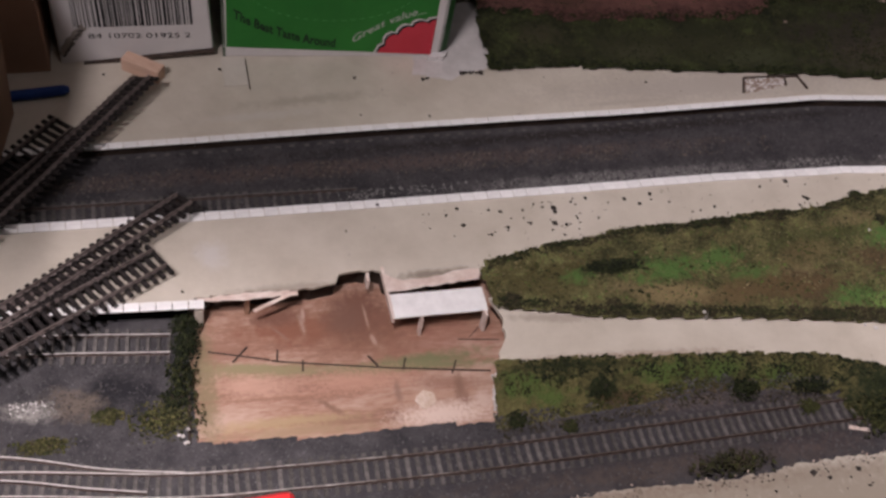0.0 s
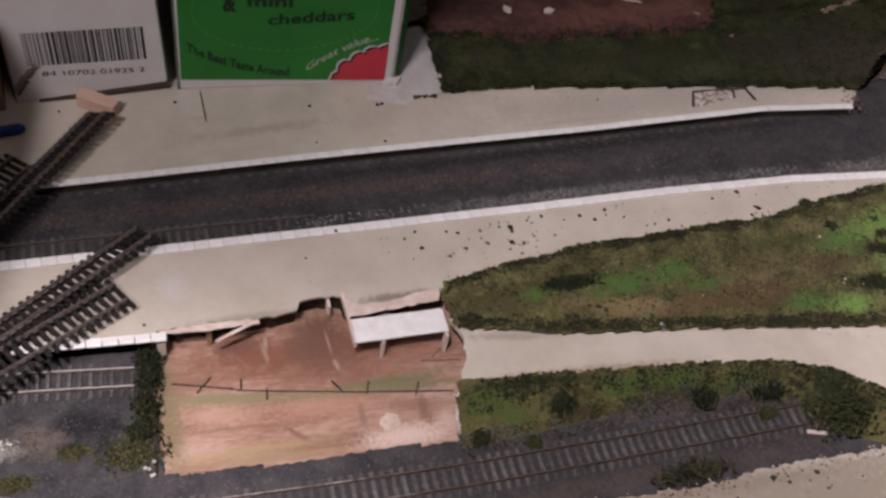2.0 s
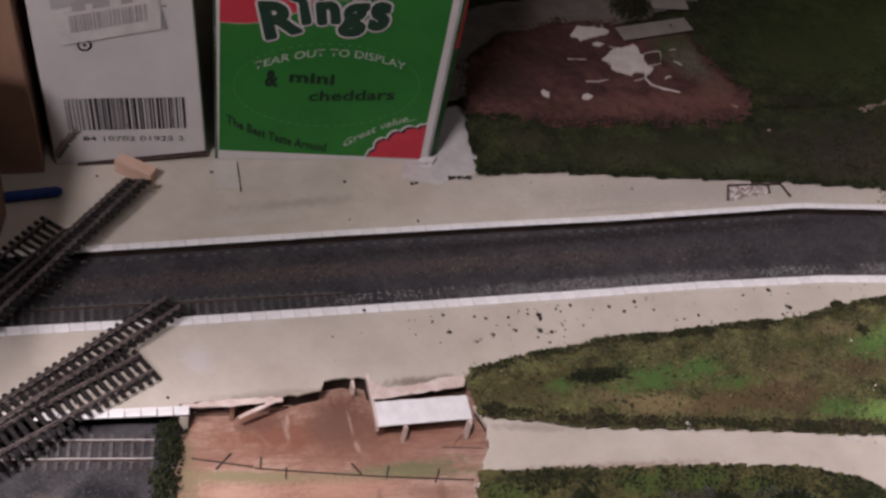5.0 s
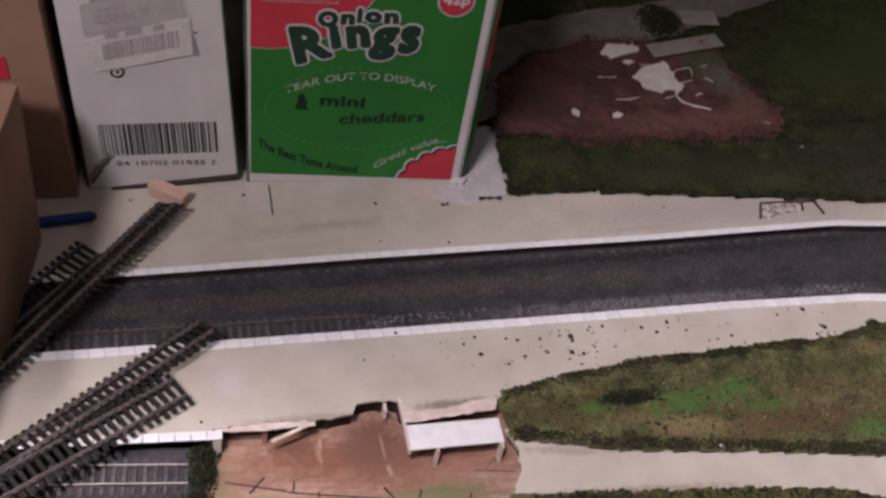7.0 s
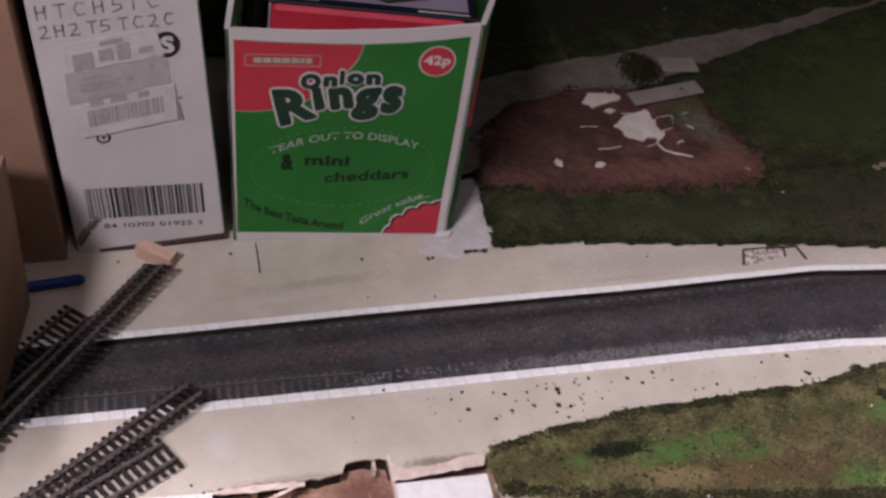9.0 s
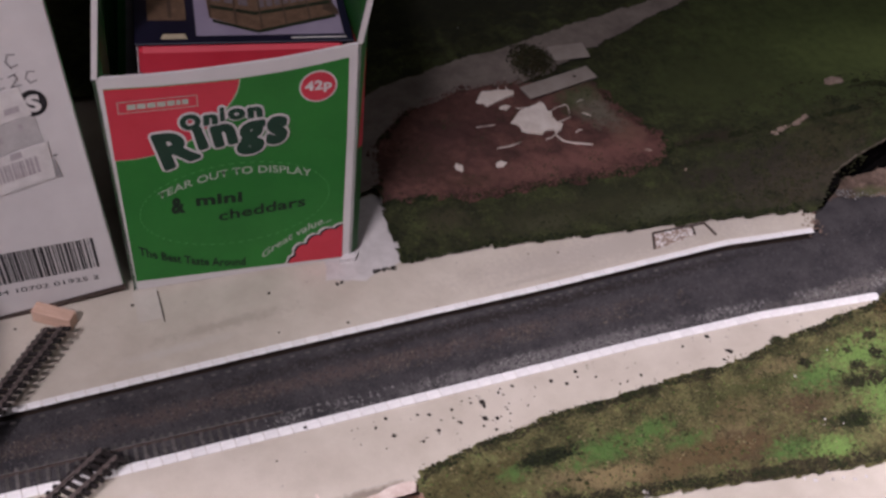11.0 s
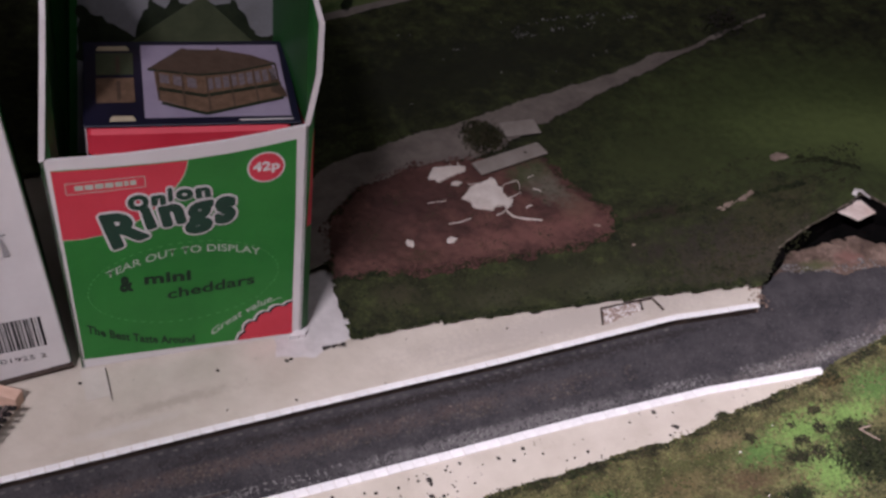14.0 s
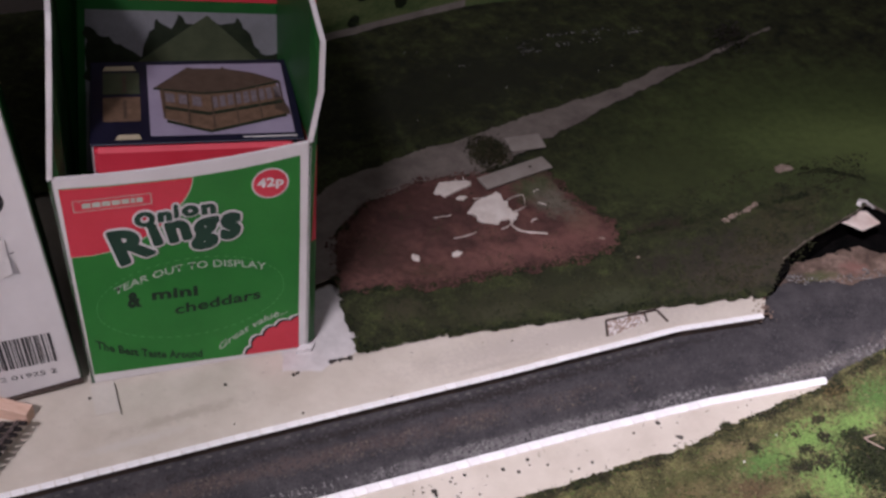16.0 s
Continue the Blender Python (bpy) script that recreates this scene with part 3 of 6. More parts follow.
def rail_part(points, steel, owner):
    """A rail with rusty sides and a worn running face."""
    me = mesh_of(rail_bar(points), "rail")
    me.materials.append(M["rail_loose" if steel == "rail_loose" else "rail"])
    me.materials.append(M[steel])
    return part("rail", me, None, owner)


def sleeper_mesh(mat, length=0.0285, half=0.0013, deep=0.0016):
    bm = block(-half, half, -length / 2, length / 2, -deep, 0.0, 0.0003)
    for s in (-1, 1):
        for e in (-1, 1):
            y = s * GAUGE / 2 + e * 0.0016
            block(-0.0011, 0.0011, y - 0.0007, y + 0.0007, -0.0002, 0.0011, 0.0, bm)
    me = mesh_of(bm, "sleeper")
    me.materials.append(mat)
    return me


SLEEPER = {k: sleeper_mesh(M[k], half=0.00145) for k in ("sleeper", "sleeper_dark", "sleeper_buried")}
SLEEPER["sleeper_thin"] = sleeper_mesh(M["sleeper"], 0.0280, 0.0012)
SLEEPER["sleeper_loose"] = sleeper_mesh(M["sleeper_loose"], 0.031, 0.0016, 0.0026)


def offset(points, d):
    pts, out = [Vector(p) for p in points], []
    for i, p in enumerate(pts):
        way = (pts[min(i + 1, len(pts) - 1)] - pts[max(i - 1, 0)]).normalized()
        out.append(p + way.cross(Vector((0, 0, 1))).normalized() * d)
    return out


def track(label, line, wood="sleeper", steel="rail", group="", at=None, pitch=PITCH, webs=False, gauge=GAUGE):
    """A length of model track: two rails, each sleeper a part. line is where the rails' feet run."""
    top = thing("model_track", label, "model track", group, at=at)
    for s in (-1, 1):
        rail_part(offset(line, s * gauge / 2), steel, top)
    for p, way in along(line, pitch):
        ob = new("sleeper", SLEEPER[wood])
        ob.parent = top
        ob.matrix_basis = Matrix.Translation(p) @ pose(0, 0, 0, 0, -math.degrees(math.asin(way.z)), math.degrees(math.atan2(way.y, way.x)) + random.uniform(-1, 1))
    if webs:
        for s in (-1, 1):
            bm = bmesh.new()
            for p, way in along(line, pitch):
                side = way.cross(Vector((0, 0, 1))).normalized()
                c = p + side * s * GAUGE / 2 + way * pitch / 2
                bmesh.ops.create_cube(bm, size=1.0, matrix=Matrix.Translation(c + Vector((0, 0, -0.001))) @ Matrix.Rotation(math.atan2(way.y, way.x), 4, "Z") @ Matrix.Diagonal((pitch, 0.0018, 0.0012, 1)))
            part("web", bm, M[wood], top)
    return top

# ---- the room around ----
def slab(name, label, x0, x1, y0, y1, z0, z1, mat, category):
    return tagged(part(name, block(x0, x1, y0, y1, z0, z1), mat), label, category, kind="structure")


slab("floor", "dark carpeted room floor", -2.2, 2.6, -2.4, 1.6, -0.95, -0.9, M["room_floor"], "floor")
slab("ceiling", "plain plastered room ceiling", -2.2, 2.6, -2.4, 1.6, 1.7, 1.75, M["room_wall"], "ceiling")
slab("wall_north", "plain plastered room wall", -2.2, 2.6, 1.6, 1.7, -0.9, 1.7, M["room_wall"], "wall")
slab("wall_south", "plain plastered room wall", -2.2, 2.6, -2.5, -2.4, -0.9, 1.7, M["room_wall"], "wall")
slab("wall_west", "plain plastered room wall", -2.3, -2.2, -2.4, 1.6, -0.9, 1.7, M["room_wall"], "wall")
slab("wall_east", "plain plastered room wall", 2.6, 2.7, -2.4, 1.6, -0.9, 1.7, M["room_wall"], "wall")

# ---- baseboard ----
BASE = -0.022
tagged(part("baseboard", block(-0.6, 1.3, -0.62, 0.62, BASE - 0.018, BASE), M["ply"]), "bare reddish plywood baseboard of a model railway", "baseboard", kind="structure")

# ---- platforms ----
NEAR_KERB = [(-0.30, -0.1685), (-0.04, -0.168), (0.11, -0.1665), (0.25, -0.1645), (0.37, -0.1622), (0.49, -0.163), (0.607, -0.171)]
FAR_KERB = [(-0.30, -0.105), (-0.115, -0.100), (0.08, -0.094), (0.22, -0.091), (0.32, -0.0895), (0.504, -0.083), (0.598, -0.090)]


def kerb_row(line, owner, side, half=0.0033):
    bm_mesh = mesh_of(block(-0.00512, 0.00512, -half, half, -0.0002, 0.0009, 0.0002), "kerb_slab")
    bm_mesh.materials.append(M["kerb"])
    for p, way in along([(x, y, 0.0006) for x, y in line], 0.0107):
        ob = new("kerb_slab", bm_mesh)
        ob.parent = owner
        turn = math.degrees(math.atan2(way.y, way.x))
        ob.matrix_basis = Matrix.Translation(p + Vector((0.006, side * half, random.uniform(-0.00015, 0.00015)))) @ pose(0, 0, 0, 0, 0, turn + random.uniform(-0.6, 0.6))


near_platform = thing("near_platform", "cream painted card station platform with a broken edge", "platform", kind="structure")
torn = ragged([(-0.046, -0.244), (-0.011, -0.2425), (0.006, -0.2425), (0.021, -0.2450), (0.040, -0.2425), (0.053, -0.2405), (0.0565, -0.2335), (0.076, -0.2320), (0.088, -0.2340), (0.090, -0.246), (0.159, -0.241)], 0.004, 0.0012, 3)
lower = [(-0.30, -0.236), (-0.046, -0.2475)] + torn + [(0.20, -0.25), (0.45, -0.24), (0.60, -0.185)]
part("deck", prism(NEAR_KERB[::-1] + lower, -0.002, 0.0), M["platform"], near_platform)
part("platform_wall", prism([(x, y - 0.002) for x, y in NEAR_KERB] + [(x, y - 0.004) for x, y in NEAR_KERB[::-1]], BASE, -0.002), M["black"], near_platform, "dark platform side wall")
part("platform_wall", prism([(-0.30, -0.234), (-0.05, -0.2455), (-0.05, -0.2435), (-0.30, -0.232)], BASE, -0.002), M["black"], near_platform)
# Dark sheet added under the torn edge, standing in for shade beneath the deck.
part("platform_wall", prism([(x, y + 0.006) for x, y in torn] + [(x, y + 0.008) for x, y in torn[::-1]], BASE, -0.0022), M["wall_and_shade_brown"], near_platform, "dark sheet standing in for shade under the deck")
kerb_row(NEAR_KERB, near_platform, -1, 0.0039)
kerb_row([(-0.2965, -0.2357), (-0.048, -0.2468)], near_platform, -1, 0.0036)

far_platform = thing("far_platform", "cream painted card platform under cardboard boxes", "platform", kind="structure")
part("deck", prism([(x, y + 0.0022) for x, y in FAR_KERB] + [(0.615, -0.066), (0.50, 0.0), (0.30, 0.05), (0.30, 0.40), (-0.45, 0.40), (-0.45, -0.1)], -0.002, 0.0), M["platform"], far_platform)
part("platform_wall", prism([(x, y + 0.003) for x, y in FAR_KERB] + [(x, y + 0.005) for x, y in FAR_KERB[::-1]], BASE, -0.002), M["wall_and_shade_brown"], far_platform, "dark brown platform side wall")
kerb_row(FAR_KERB, far_platform, 1, 0.0030)
plinth = mesh_of(block(-0.0022, 0.0022, -0.0012, 0.0004, -0.003, 0.0012, 0.0003), "plinth_stone")
plinth.materials.append(M["sleeper"])
for p, way in along([(x, y - 0.0004, -0.0090) for x, y in FAR_KERB[:6]], 0.0107):
    ob = new("plinth_stone", plinth)
    ob.parent = far_platform
    ob.matrix_basis = Matrix.Translation(p + Vector((random.uniform(-0.001, 0.001), 0, random.uniform(-0.0016, 0.0)))) @ pose(0, 0, 0, 0, 0, random.uniform(-2, 2))

# ---- track beds ----
def bed_height(x, y):
    ridge = 0.00018 * math.sin(x * 2 * math.pi / 0.0069) * (1 if -0.166 < y < -0.140 or -0.136 < y < -0.108 else 0)
    return -0.0095 + ridge + bumps(x, y, 300, 0.0006) + bumps(x, y, 60, 0.0006)


MIDDLE = [(-0.45, -0.18), (0.60, -0.172), (0.80, -0.16), (1.0, -0.12), (1.0, -0.04), (0.80, -0.035), (0.66, -0.03), (0.61, -0.055), (0.55, -0.08), (-0.45, -0.095)]
tagged(part("middle_trackbed", sheet(MIDDLE, bed_height, 0.0023), M["ballast_far"], smooth=True), "sooty dark ballast bed with lifted track", "trackbed", kind="structure")


def low_height(x, y):
    rise = 0.006 * min(1, max(0, (y + 0.366) / 0.03)) * min(1, max(0, (x - 0.25) / 0.05))
    return -0.0188 + rise + bumps(x, y, 280, 0.0006) + bumps(x, y, 40, 0.0012)


LOW_LEFT = [(-0.40, -0.228), (-0.12, -0.236), (-0.05, -0.246), (-0.052, -0.353), (-0.40, -0.35)]
LOW = [(-0.40, -0.34), (-0.052, -0.347), (0.04, -0.352), (0.145, -0.354), (0.16, -0.33), (0.60, -0.33), (0.60, -0.43), (-0.40, -0.46)]
tagged(part("yard_ballast", sheet(LOW_LEFT, lambda x, y: low_height(x, y) - 0.0005, 0.003), M["ballast"], smooth=True), "grey ballast yard beside the siding", "ballast", kind="structure")
tagged(part("near_trackbed", sheet(LOW, low_height, 0.003), M["ballast"], smooth=True), "grey ballast bed under the near track", "ballast", kind="structure")

# ---- grass and road ----
road_low = [(0.153, -0.321), (0.201, -0.327), (0.243, -0.328), (0.367, -0.342), (0.396, -0.347), (0.418, -0.356), (0.437, -0.365), (0.50, -0.40)]
tagged(part("road", prism(ragged([(0.166, -0.284), (0.163, -0.30), (0.153, -0.321)], 0.004, 0.0012, 4) + road_low[1:] + [(0.62, -0.42), (0.62, -0.30), (0.36, -0.29), (0.2, -0.27), (0.16, -0.265)], -0.003, 0.0), M["platform"]), "cream painted plaster road with broken end", "road", kind="structure")
GRASS_A = [(0.158, -0.243), (0.166, -0.234), (0.210, -0.224), (0.268, -0.2158), (0.381, -0.2085), (0.432, -0.2088), (0.49, -0.1985), (0.60, -0.181), (0.62, -0.172), (0.69, -0.156), (0.90, -0.12), (0.95, -0.30), (0.60, -0.34), (0.456, -0.322), (0.357, -0.308), (0.245, -0.295), (0.196, -0.285), (0.162, -0.277)]


def grass_a(x, y):
    return 0.004 + bumps(x, y, 30, 0.004) + bumps(x, y, 180, 0.0022)


tagged(part("grass_bank", sheet(GRASS_A, grass_a, 0.0025), M["grass"]), "mottled green scatter grass bank beside the platform", "grass", kind="structure")
GRASS_B = [(0.150, -0.320), (0.201, -0.323), (0.243, -0.327), (0.332, -0.334), (0.395, -0.342), (0.435, -0.356), (0.45, -0.369), (0.50, -0.40), (0.46, -0.42), (0.415, -0.395), (0.402, -0.385), (0.404, -0.366), (0.361, -0.359), (0.322, -0.357), (0.298, -0.353), (0.253, -0.357), (0.224, -0.360), (0.200, -0.360), (0.145, -0.364)]


VERGE_TOP = [(0.10, -0.318), (0.153, -0.321), (0.243, -0.328), (0.367, -0.342), (0.396, -0.347), (0.418, -0.356), (0.437, -0.365), (0.50, -0.40), (0.60, -0.44)]
VERGE_FOOT = [(0.10, -0.364), (0.200, -0.358), (0.253, -0.355), (0.298, -0.351), (0.322, -0.355), (0.361, -0.357), (0.402, -0.366), (0.415, -0.392), (0.47, -0.42), (0.60, -0.46)]


def height_at(x, line):
    """The second coordinate of a line of points at x."""
    for (a, b), (c, d) in zip(line, line[1:]):
        if x <= c:
            break
    return b + (d - b) * (x - a) / (c - a)


def grass_b(x, y):
    top, foot = height_at(x, VERGE_TOP), height_at(x, VERGE_FOOT)
    k = min(1.06, max(0.0, (top - y) / max(0.006, top - foot)))
    return (0.002 + bumps(x, y, 150, 0.0022)) * (1 - k) + (low_height(x, y) + 0.0002) * k


tagged(part("grass_verge", sheet(GRASS_B, grass_b, 0.0025), M["grass_low"]), "bushy green verge sloping from the road to the track", "grass", kind="structure")

# ---- land behind ----
def land(x, y):
    k = min(1.0, max(0.0, (y + 0.04) / 0.07))
    hill = max(0.0, 1 - math.hypot(x - 0.745, y - 0.005) / 0.15)
    return 0.003 + 0.008 * k * k * (3 - 2 * k) + 0.022 * hill * hill * (3 - 2 * hill) + bumps(x, y, 20, 0.002) * k + bumps(x, y, 110, 0.0012)


LIP = [(0.645, -0.043), (0.655, -0.030), (0.683, -0.021), (0.724, -0.013), (0.757, -0.003), (0.776, 0.006), (0.80, -0.018), (0.84, -0.06)]
BACK = [(0.2175, -0.0285), (0.226, -0.032), (0.294, -0.031), (0.362, -0.038), (0.449, -0.046), (0.501, -0.050), (0.615, -0.066), (0.632, -0.056)] + LIP + [(1.15, -0.06), (1.15, 0.60), (-0.45, 0.60), (-0.45, 0.25), (0.19, 0.25), (0.19, 0.060), (0.2225, 0.058), (0.2213, 0.0387), (0.2163, 0.0095), (0.2208, -0.0102)]
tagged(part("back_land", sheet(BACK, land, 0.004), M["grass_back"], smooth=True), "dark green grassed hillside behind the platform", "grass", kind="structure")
DIRT = [(0.222, 0.038), (0.258, 0.036), (0.312, 0.027), (0.417, 0.024), (0.478, 0.023), (0.503, 0.034), (0.512, 0.052), (0.488, 0.108), (0.484, 0.157), (0.414, 0.171), (0.384, 0.172), (0.348, 0.175), (0.285, 0.154), (0.239, 0.108)]
tagged(part("earth_patch", sheet(ragged(DIRT, 0.005, 0.0034, 2, True), lambda x, y: land(x, y) + 0.0013 + bumps(x, y, 130, 0.0010), 0.0022), M["dirt"], smooth=True), "bare red earth patch with torn plaster", "earth", kind="structure")
PATHWAY = [(0.2, 0.05), (0.228, 0.06), (0.241, 0.118), (0.276, 0.15), (0.345, 0.172), (0.412, 0.172), (0.444, 0.178), (0.4991, 0.2111), (0.516, 0.2114), (0.5596, 0.2315), (0.6041, 0.2505), (0.6494, 0.2682), (0.6954, 0.2844), (0.7209, 0.2961), (0.7553, 0.3088), (0.7913, 0.323), (0.892, 0.361), (0.89, 0.364), (0.7912, 0.3295), (0.7388, 0.3072), (0.7257, 0.3087), (0.7012, 0.3088), (0.6646, 0.297), (0.6182, 0.2784), (0.5711, 0.2702), (0.539, 0.2614), (0.49, 0.2514), (0.4563, 0.2428), (0.4113, 0.228), (0.3649, 0.2224), (0.261, 0.192), (0.2, 0.14)]
tagged(part("footpath", sheet(ragged(PATHWAY, 0.01, 0.002, 6, True), lambda x, y: land(x, y) - bumps(x, y, 110, 0.0010) + 0.0022, 0.002), M["path"], smooth=True), "pale cream footpath curving over the hillside", "path", kind="structure")

# ---- laid tracks ----
NEAR = ((-0.34, -0.351), (-0.25, -0.357), (-0.172, -0.3615), (-0.07, -0.3765), (0.004, -0.3805), (0.12, -0.3835), (0.266, -0.3825), (0.405, -0.3805), (0.445, -0.380))
near_line = smooth_line([(x, y, -0.0175) for x, y in NEAR])
track("weathered track on grey ballast with rusty rails", near_line, "sleeper", "rail_near", "laid tracks")
branch = thing("turnout_branch", "bright steel switch rails spreading into a second route", "model track", "laid tracks")
rail_part(smooth_line([(-0.34, -0.3265, -0.0172), (-0.25, -0.334, -0.0172), (-0.172, -0.3425, -0.0172), (-0.11, -0.3595, -0.0172), (-0.062, -0.3685, -0.0172)]), "rail_bright", branch)
rail_part(smooth_line([(-0.34, -0.343, -0.0172), (-0.25, -0.3505, -0.0172), (-0.172, -0.3590, -0.0172), (-0.12, -0.3715, -0.0172), (-0.086, -0.3790, -0.0172)]), "rail_bright", branch)
for i in range(18):
    ob = new("sleeper", SLEEPER["sleeper"])
    ob.parent = branch
    x = -0.33 + i * PITCH * 1.35
    ob.matrix_basis = pose(x, -0.3345 - 0.09 * max(0, x + 0.33), -0.0178, 0, 0, -8)
track("short siding track with bright rails on grey ballast", [(-0.34, -0.2475, -0.0175), (-0.13, -0.2625, -0.0175), (-0.064, -0.2690, -0.0175)], "sleeper_thin", "rail_bright", "laid tracks", gauge=0.0148)
track("half-buried dark track beside the platform edge", [(-0.42, -0.1560, -0.0084), (0.0, -0.1555, -0.0084), (0.085, -0.1545, -0.0100)], "sleeper_buried", "sleeper_buried", "laid tracks")

# ---- loose track lengths lying across the platforms ----


def between(a, b):
    """A pose with its x axis from a to b."""
    a, b = Vector(a), Vector(b)
    way = (b - a).normalized()
    side = Vector((0, 0, 1)).cross(way).normalized()
    up = way.cross(side)
    m = Matrix((way, side, up)).transposed().to_4x4()
    m.translation = a
    return m, (b - a).length


def loose(label, a, b, roll=0):
    m, length = between(a, b)
    m = m @ Matrix.Rotation(radians(roll), 4, "X")
    return track(label, [(0, 0, 0), (length, 0, 0)], "sleeper_loose", "rail_loose", "loose track lengths", at=m, pitch=0.0066, webs=True)


loose("loose dark track length propped on a wooden block", (-0.0670, -0.0350, 0.0120), (-0.300, -0.325, 0.0110), 28)
loose("loose dark track length lying under another one", (-0.1270, -0.0720, 0.0020), (-0.330, -0.300, 0.0020))
loose("loose dark track length lying across both platforms", (-0.0450, -0.1600, 0.0075), (-0.330, -0.3720, 0.0090), 18)
loose("loose dark track length lying beneath two others", (-0.0800, -0.2010, 0.0030), (-0.330, -0.3480, 0.0032))
loose("loose dark track length with shiny rails on top", (-0.0665, -0.2130, 0.0075), (-0.340, -0.3790, 0.0150))

# ---- ballast stones ----


def scatter(name, label, category, poly, count, height, size, mat, seed, keep=None):
    rnd, spots = random.Random(seed), []
    while len(spots) < count:
        x, y = spot(poly, rnd)
        if keep and not keep(x, y, rnd):
            continue
        r = rnd.uniform(*size)
        spots.append((x, y, height(x, y) + 0.2 * r, r))
    return tagged(part(name, crumbs(spots, seed), mat), label, category, kind="stuff")


SEEN_MIDDLE = [(-0.30, -0.166), (0.60, -0.168), (0.80, -0.155), (0.90, -0.13), (0.90, -0.06), (0.615, -0.072), (0.50, -0.086), (-0.30, -0.106)]
scatter("sooty_stones", "sooty dark ballast stones between the platforms", "ballast", SEEN_MIDDLE, 11000, bed_height, (0.0006, 0.0013), M["stone_dark"], 11)
SLEEPER_PRINT = lambda x: math.sin(x * 2 * math.pi / PITCH)
scatter("rusty_stones", "rust-stained ballast where track was lifted", "ballast", [(-0.28, -0.134), (0.45, -0.131), (0.45, -0.112), (-0.28, -0.116)], 2000, bed_height, (0.0005, 0.0012), M["stone_rust"], 12,
        lambda x, y, r: noise.noise(Vector((x * 25, y * 60, 1))) + 0.15 * SLEEPER_PRINT(x) > r.uniform(-0.3, 0.6))
scatter("pale_stones", "pale ballast left along the platform edge", "ballast", [(0.06, -0.164), (0.40, -0.158), (0.60, -0.164), (0.80, -0.150), (0.85, -0.115), (0.60, -0.143), (0.40, -0.141), (0.06, -0.147)], 2400, bed_height, (0.0005, 0.0012), M["stone_pale"], 13,
        lambda x, y, r: noise.noise(Vector((x * 30, y * 50, 7))) + 0.2 * SLEEPER_PRINT(x) > r.uniform(-0.1, 0.7))
SEEN_LOW = [(-0.26, -0.25), (-0.055, -0.252), (-0.056, -0.347), (0.04, -0.353), (0.145, -0.356), (0.28, -0.350), (0.40, -0.345), (0.46, -0.40), (0.40, -0.417), (0.13, -0.414), (-0.26, -0.42)]
scatter("grey_stones", "grey ballast stones round the near track", "ballast", SEEN_LOW, 8000, low_height, (0.0005, 0.0010), M["stone"], 14,
        lambda x, y, r: noise.noise(Vector((x * 22, y * 30, 2))) > r.uniform(-0.7, 0.35) and math.hypot((x + 0.097) / 0.030, (y + 0.302) / 0.017) > r.uniform(0.8, 1.2))
scatter("dark_stones", "dark coal dust on the yard ballast", "ballast", [(-0.125, -0.285), (-0.075, -0.280), (-0.07, -0.315), (-0.11, -0.320)], 300, low_height, (0.0005, 0.0010), M["stone_dark"], 15)
scatter("chalky_stones", "whitish gravel spilled on the yard", "gravel", [(-0.165, -0.302), (-0.140, -0.303), (-0.138, -0.313), (-0.150, -0.318), (-0.165, -0.314)], 200, low_height, (0.0004, 0.0009), M["stone_grey"], 16)
scatter("white_gravel", "white gravel grains on the yard", "gravel", [(-0.167, -0.302), (-0.144, -0.303), (-0.143, -0.310), (-0.155, -0.315), (-0.167, -0.312)], 60, low_height, (0.0005, 0.0009), M["chalk"], 18)
scatter("tan_stones", "brownish gravel on the yard", "gravel", [(-0.140, -0.297), (-0.105, -0.302), (-0.108, -0.322), (-0.14, -0.322)], 260, low_height, (0.0004, 0.0009), M["stone_rust"], 17)

# ---- scatter grass and bushes ----
GRASS_SEEN = [(0.160, -0.243), (0.166, -0.235), (0.210, -0.225), (0.268, -0.2168), (0.381, -0.2095), (0.432, -0.2098), (0.49, -0.1995), (0.60, -0.182), (0.72, -0.150), (0.74, -0.33), (0.60, -0.337), (0.456, -0.320), (0.357, -0.306), (0.245, -0.293), (0.164, -0.276)]
scatter("olive_turf", "olive, green and tan ground foam on the bank", "grass", GRASS_SEEN, 15000, grass_a, (0.0005, 0.0013), M["grass"], 21)
PATCHY = lambda k, s: (lambda x, y, r: noise.noise(Vector((x * s, y * s * 1.6, k))) > r.uniform(-0.1, 0.6))
scatter("brown_turf", "brown dry ground foam on the bank", "grass", GRASS_SEEN, 2200, grass_a, (0.0005, 0.0011), M["clump_brown"], 22, PATCHY(4, 45))
scatter("turf_lumps", "coarse olive foam lumps on the bank", "grass", GRASS_SEEN, 900, grass_a, (0.0013, 0.0024), M["grass"], 26, PATCHY(12, 38))
scatter("dark_turf_lumps", "coarse dark foam lumps on the bank", "grass", GRASS_SEEN, 380, grass_a, (0.0011, 0.0022), M["clump_olive"], 27, PATCHY(29, 42))
scatter("dark_turf", "dark foam crumbs in hollows of the bank", "grass", GRASS_SEEN, 2200, grass_a, (0.0005, 0.0012), M["clump"], 24, PATCHY(8, 55))
scatter("straw_turf", "straw-coloured foam crumbs on the bank", "grass", GRASS_SEEN, 900, grass_a, (0.0005, 0.0011), M["clump_straw"], 23, PATCHY(21, 50))
scatter("pale_turf", "light green foam crumbs on the bank", "grass", GRASS_SEEN, 1200, grass_a, (0.0005, 0.0010), M["clump_green"], 25, PATCHY(17, 60))


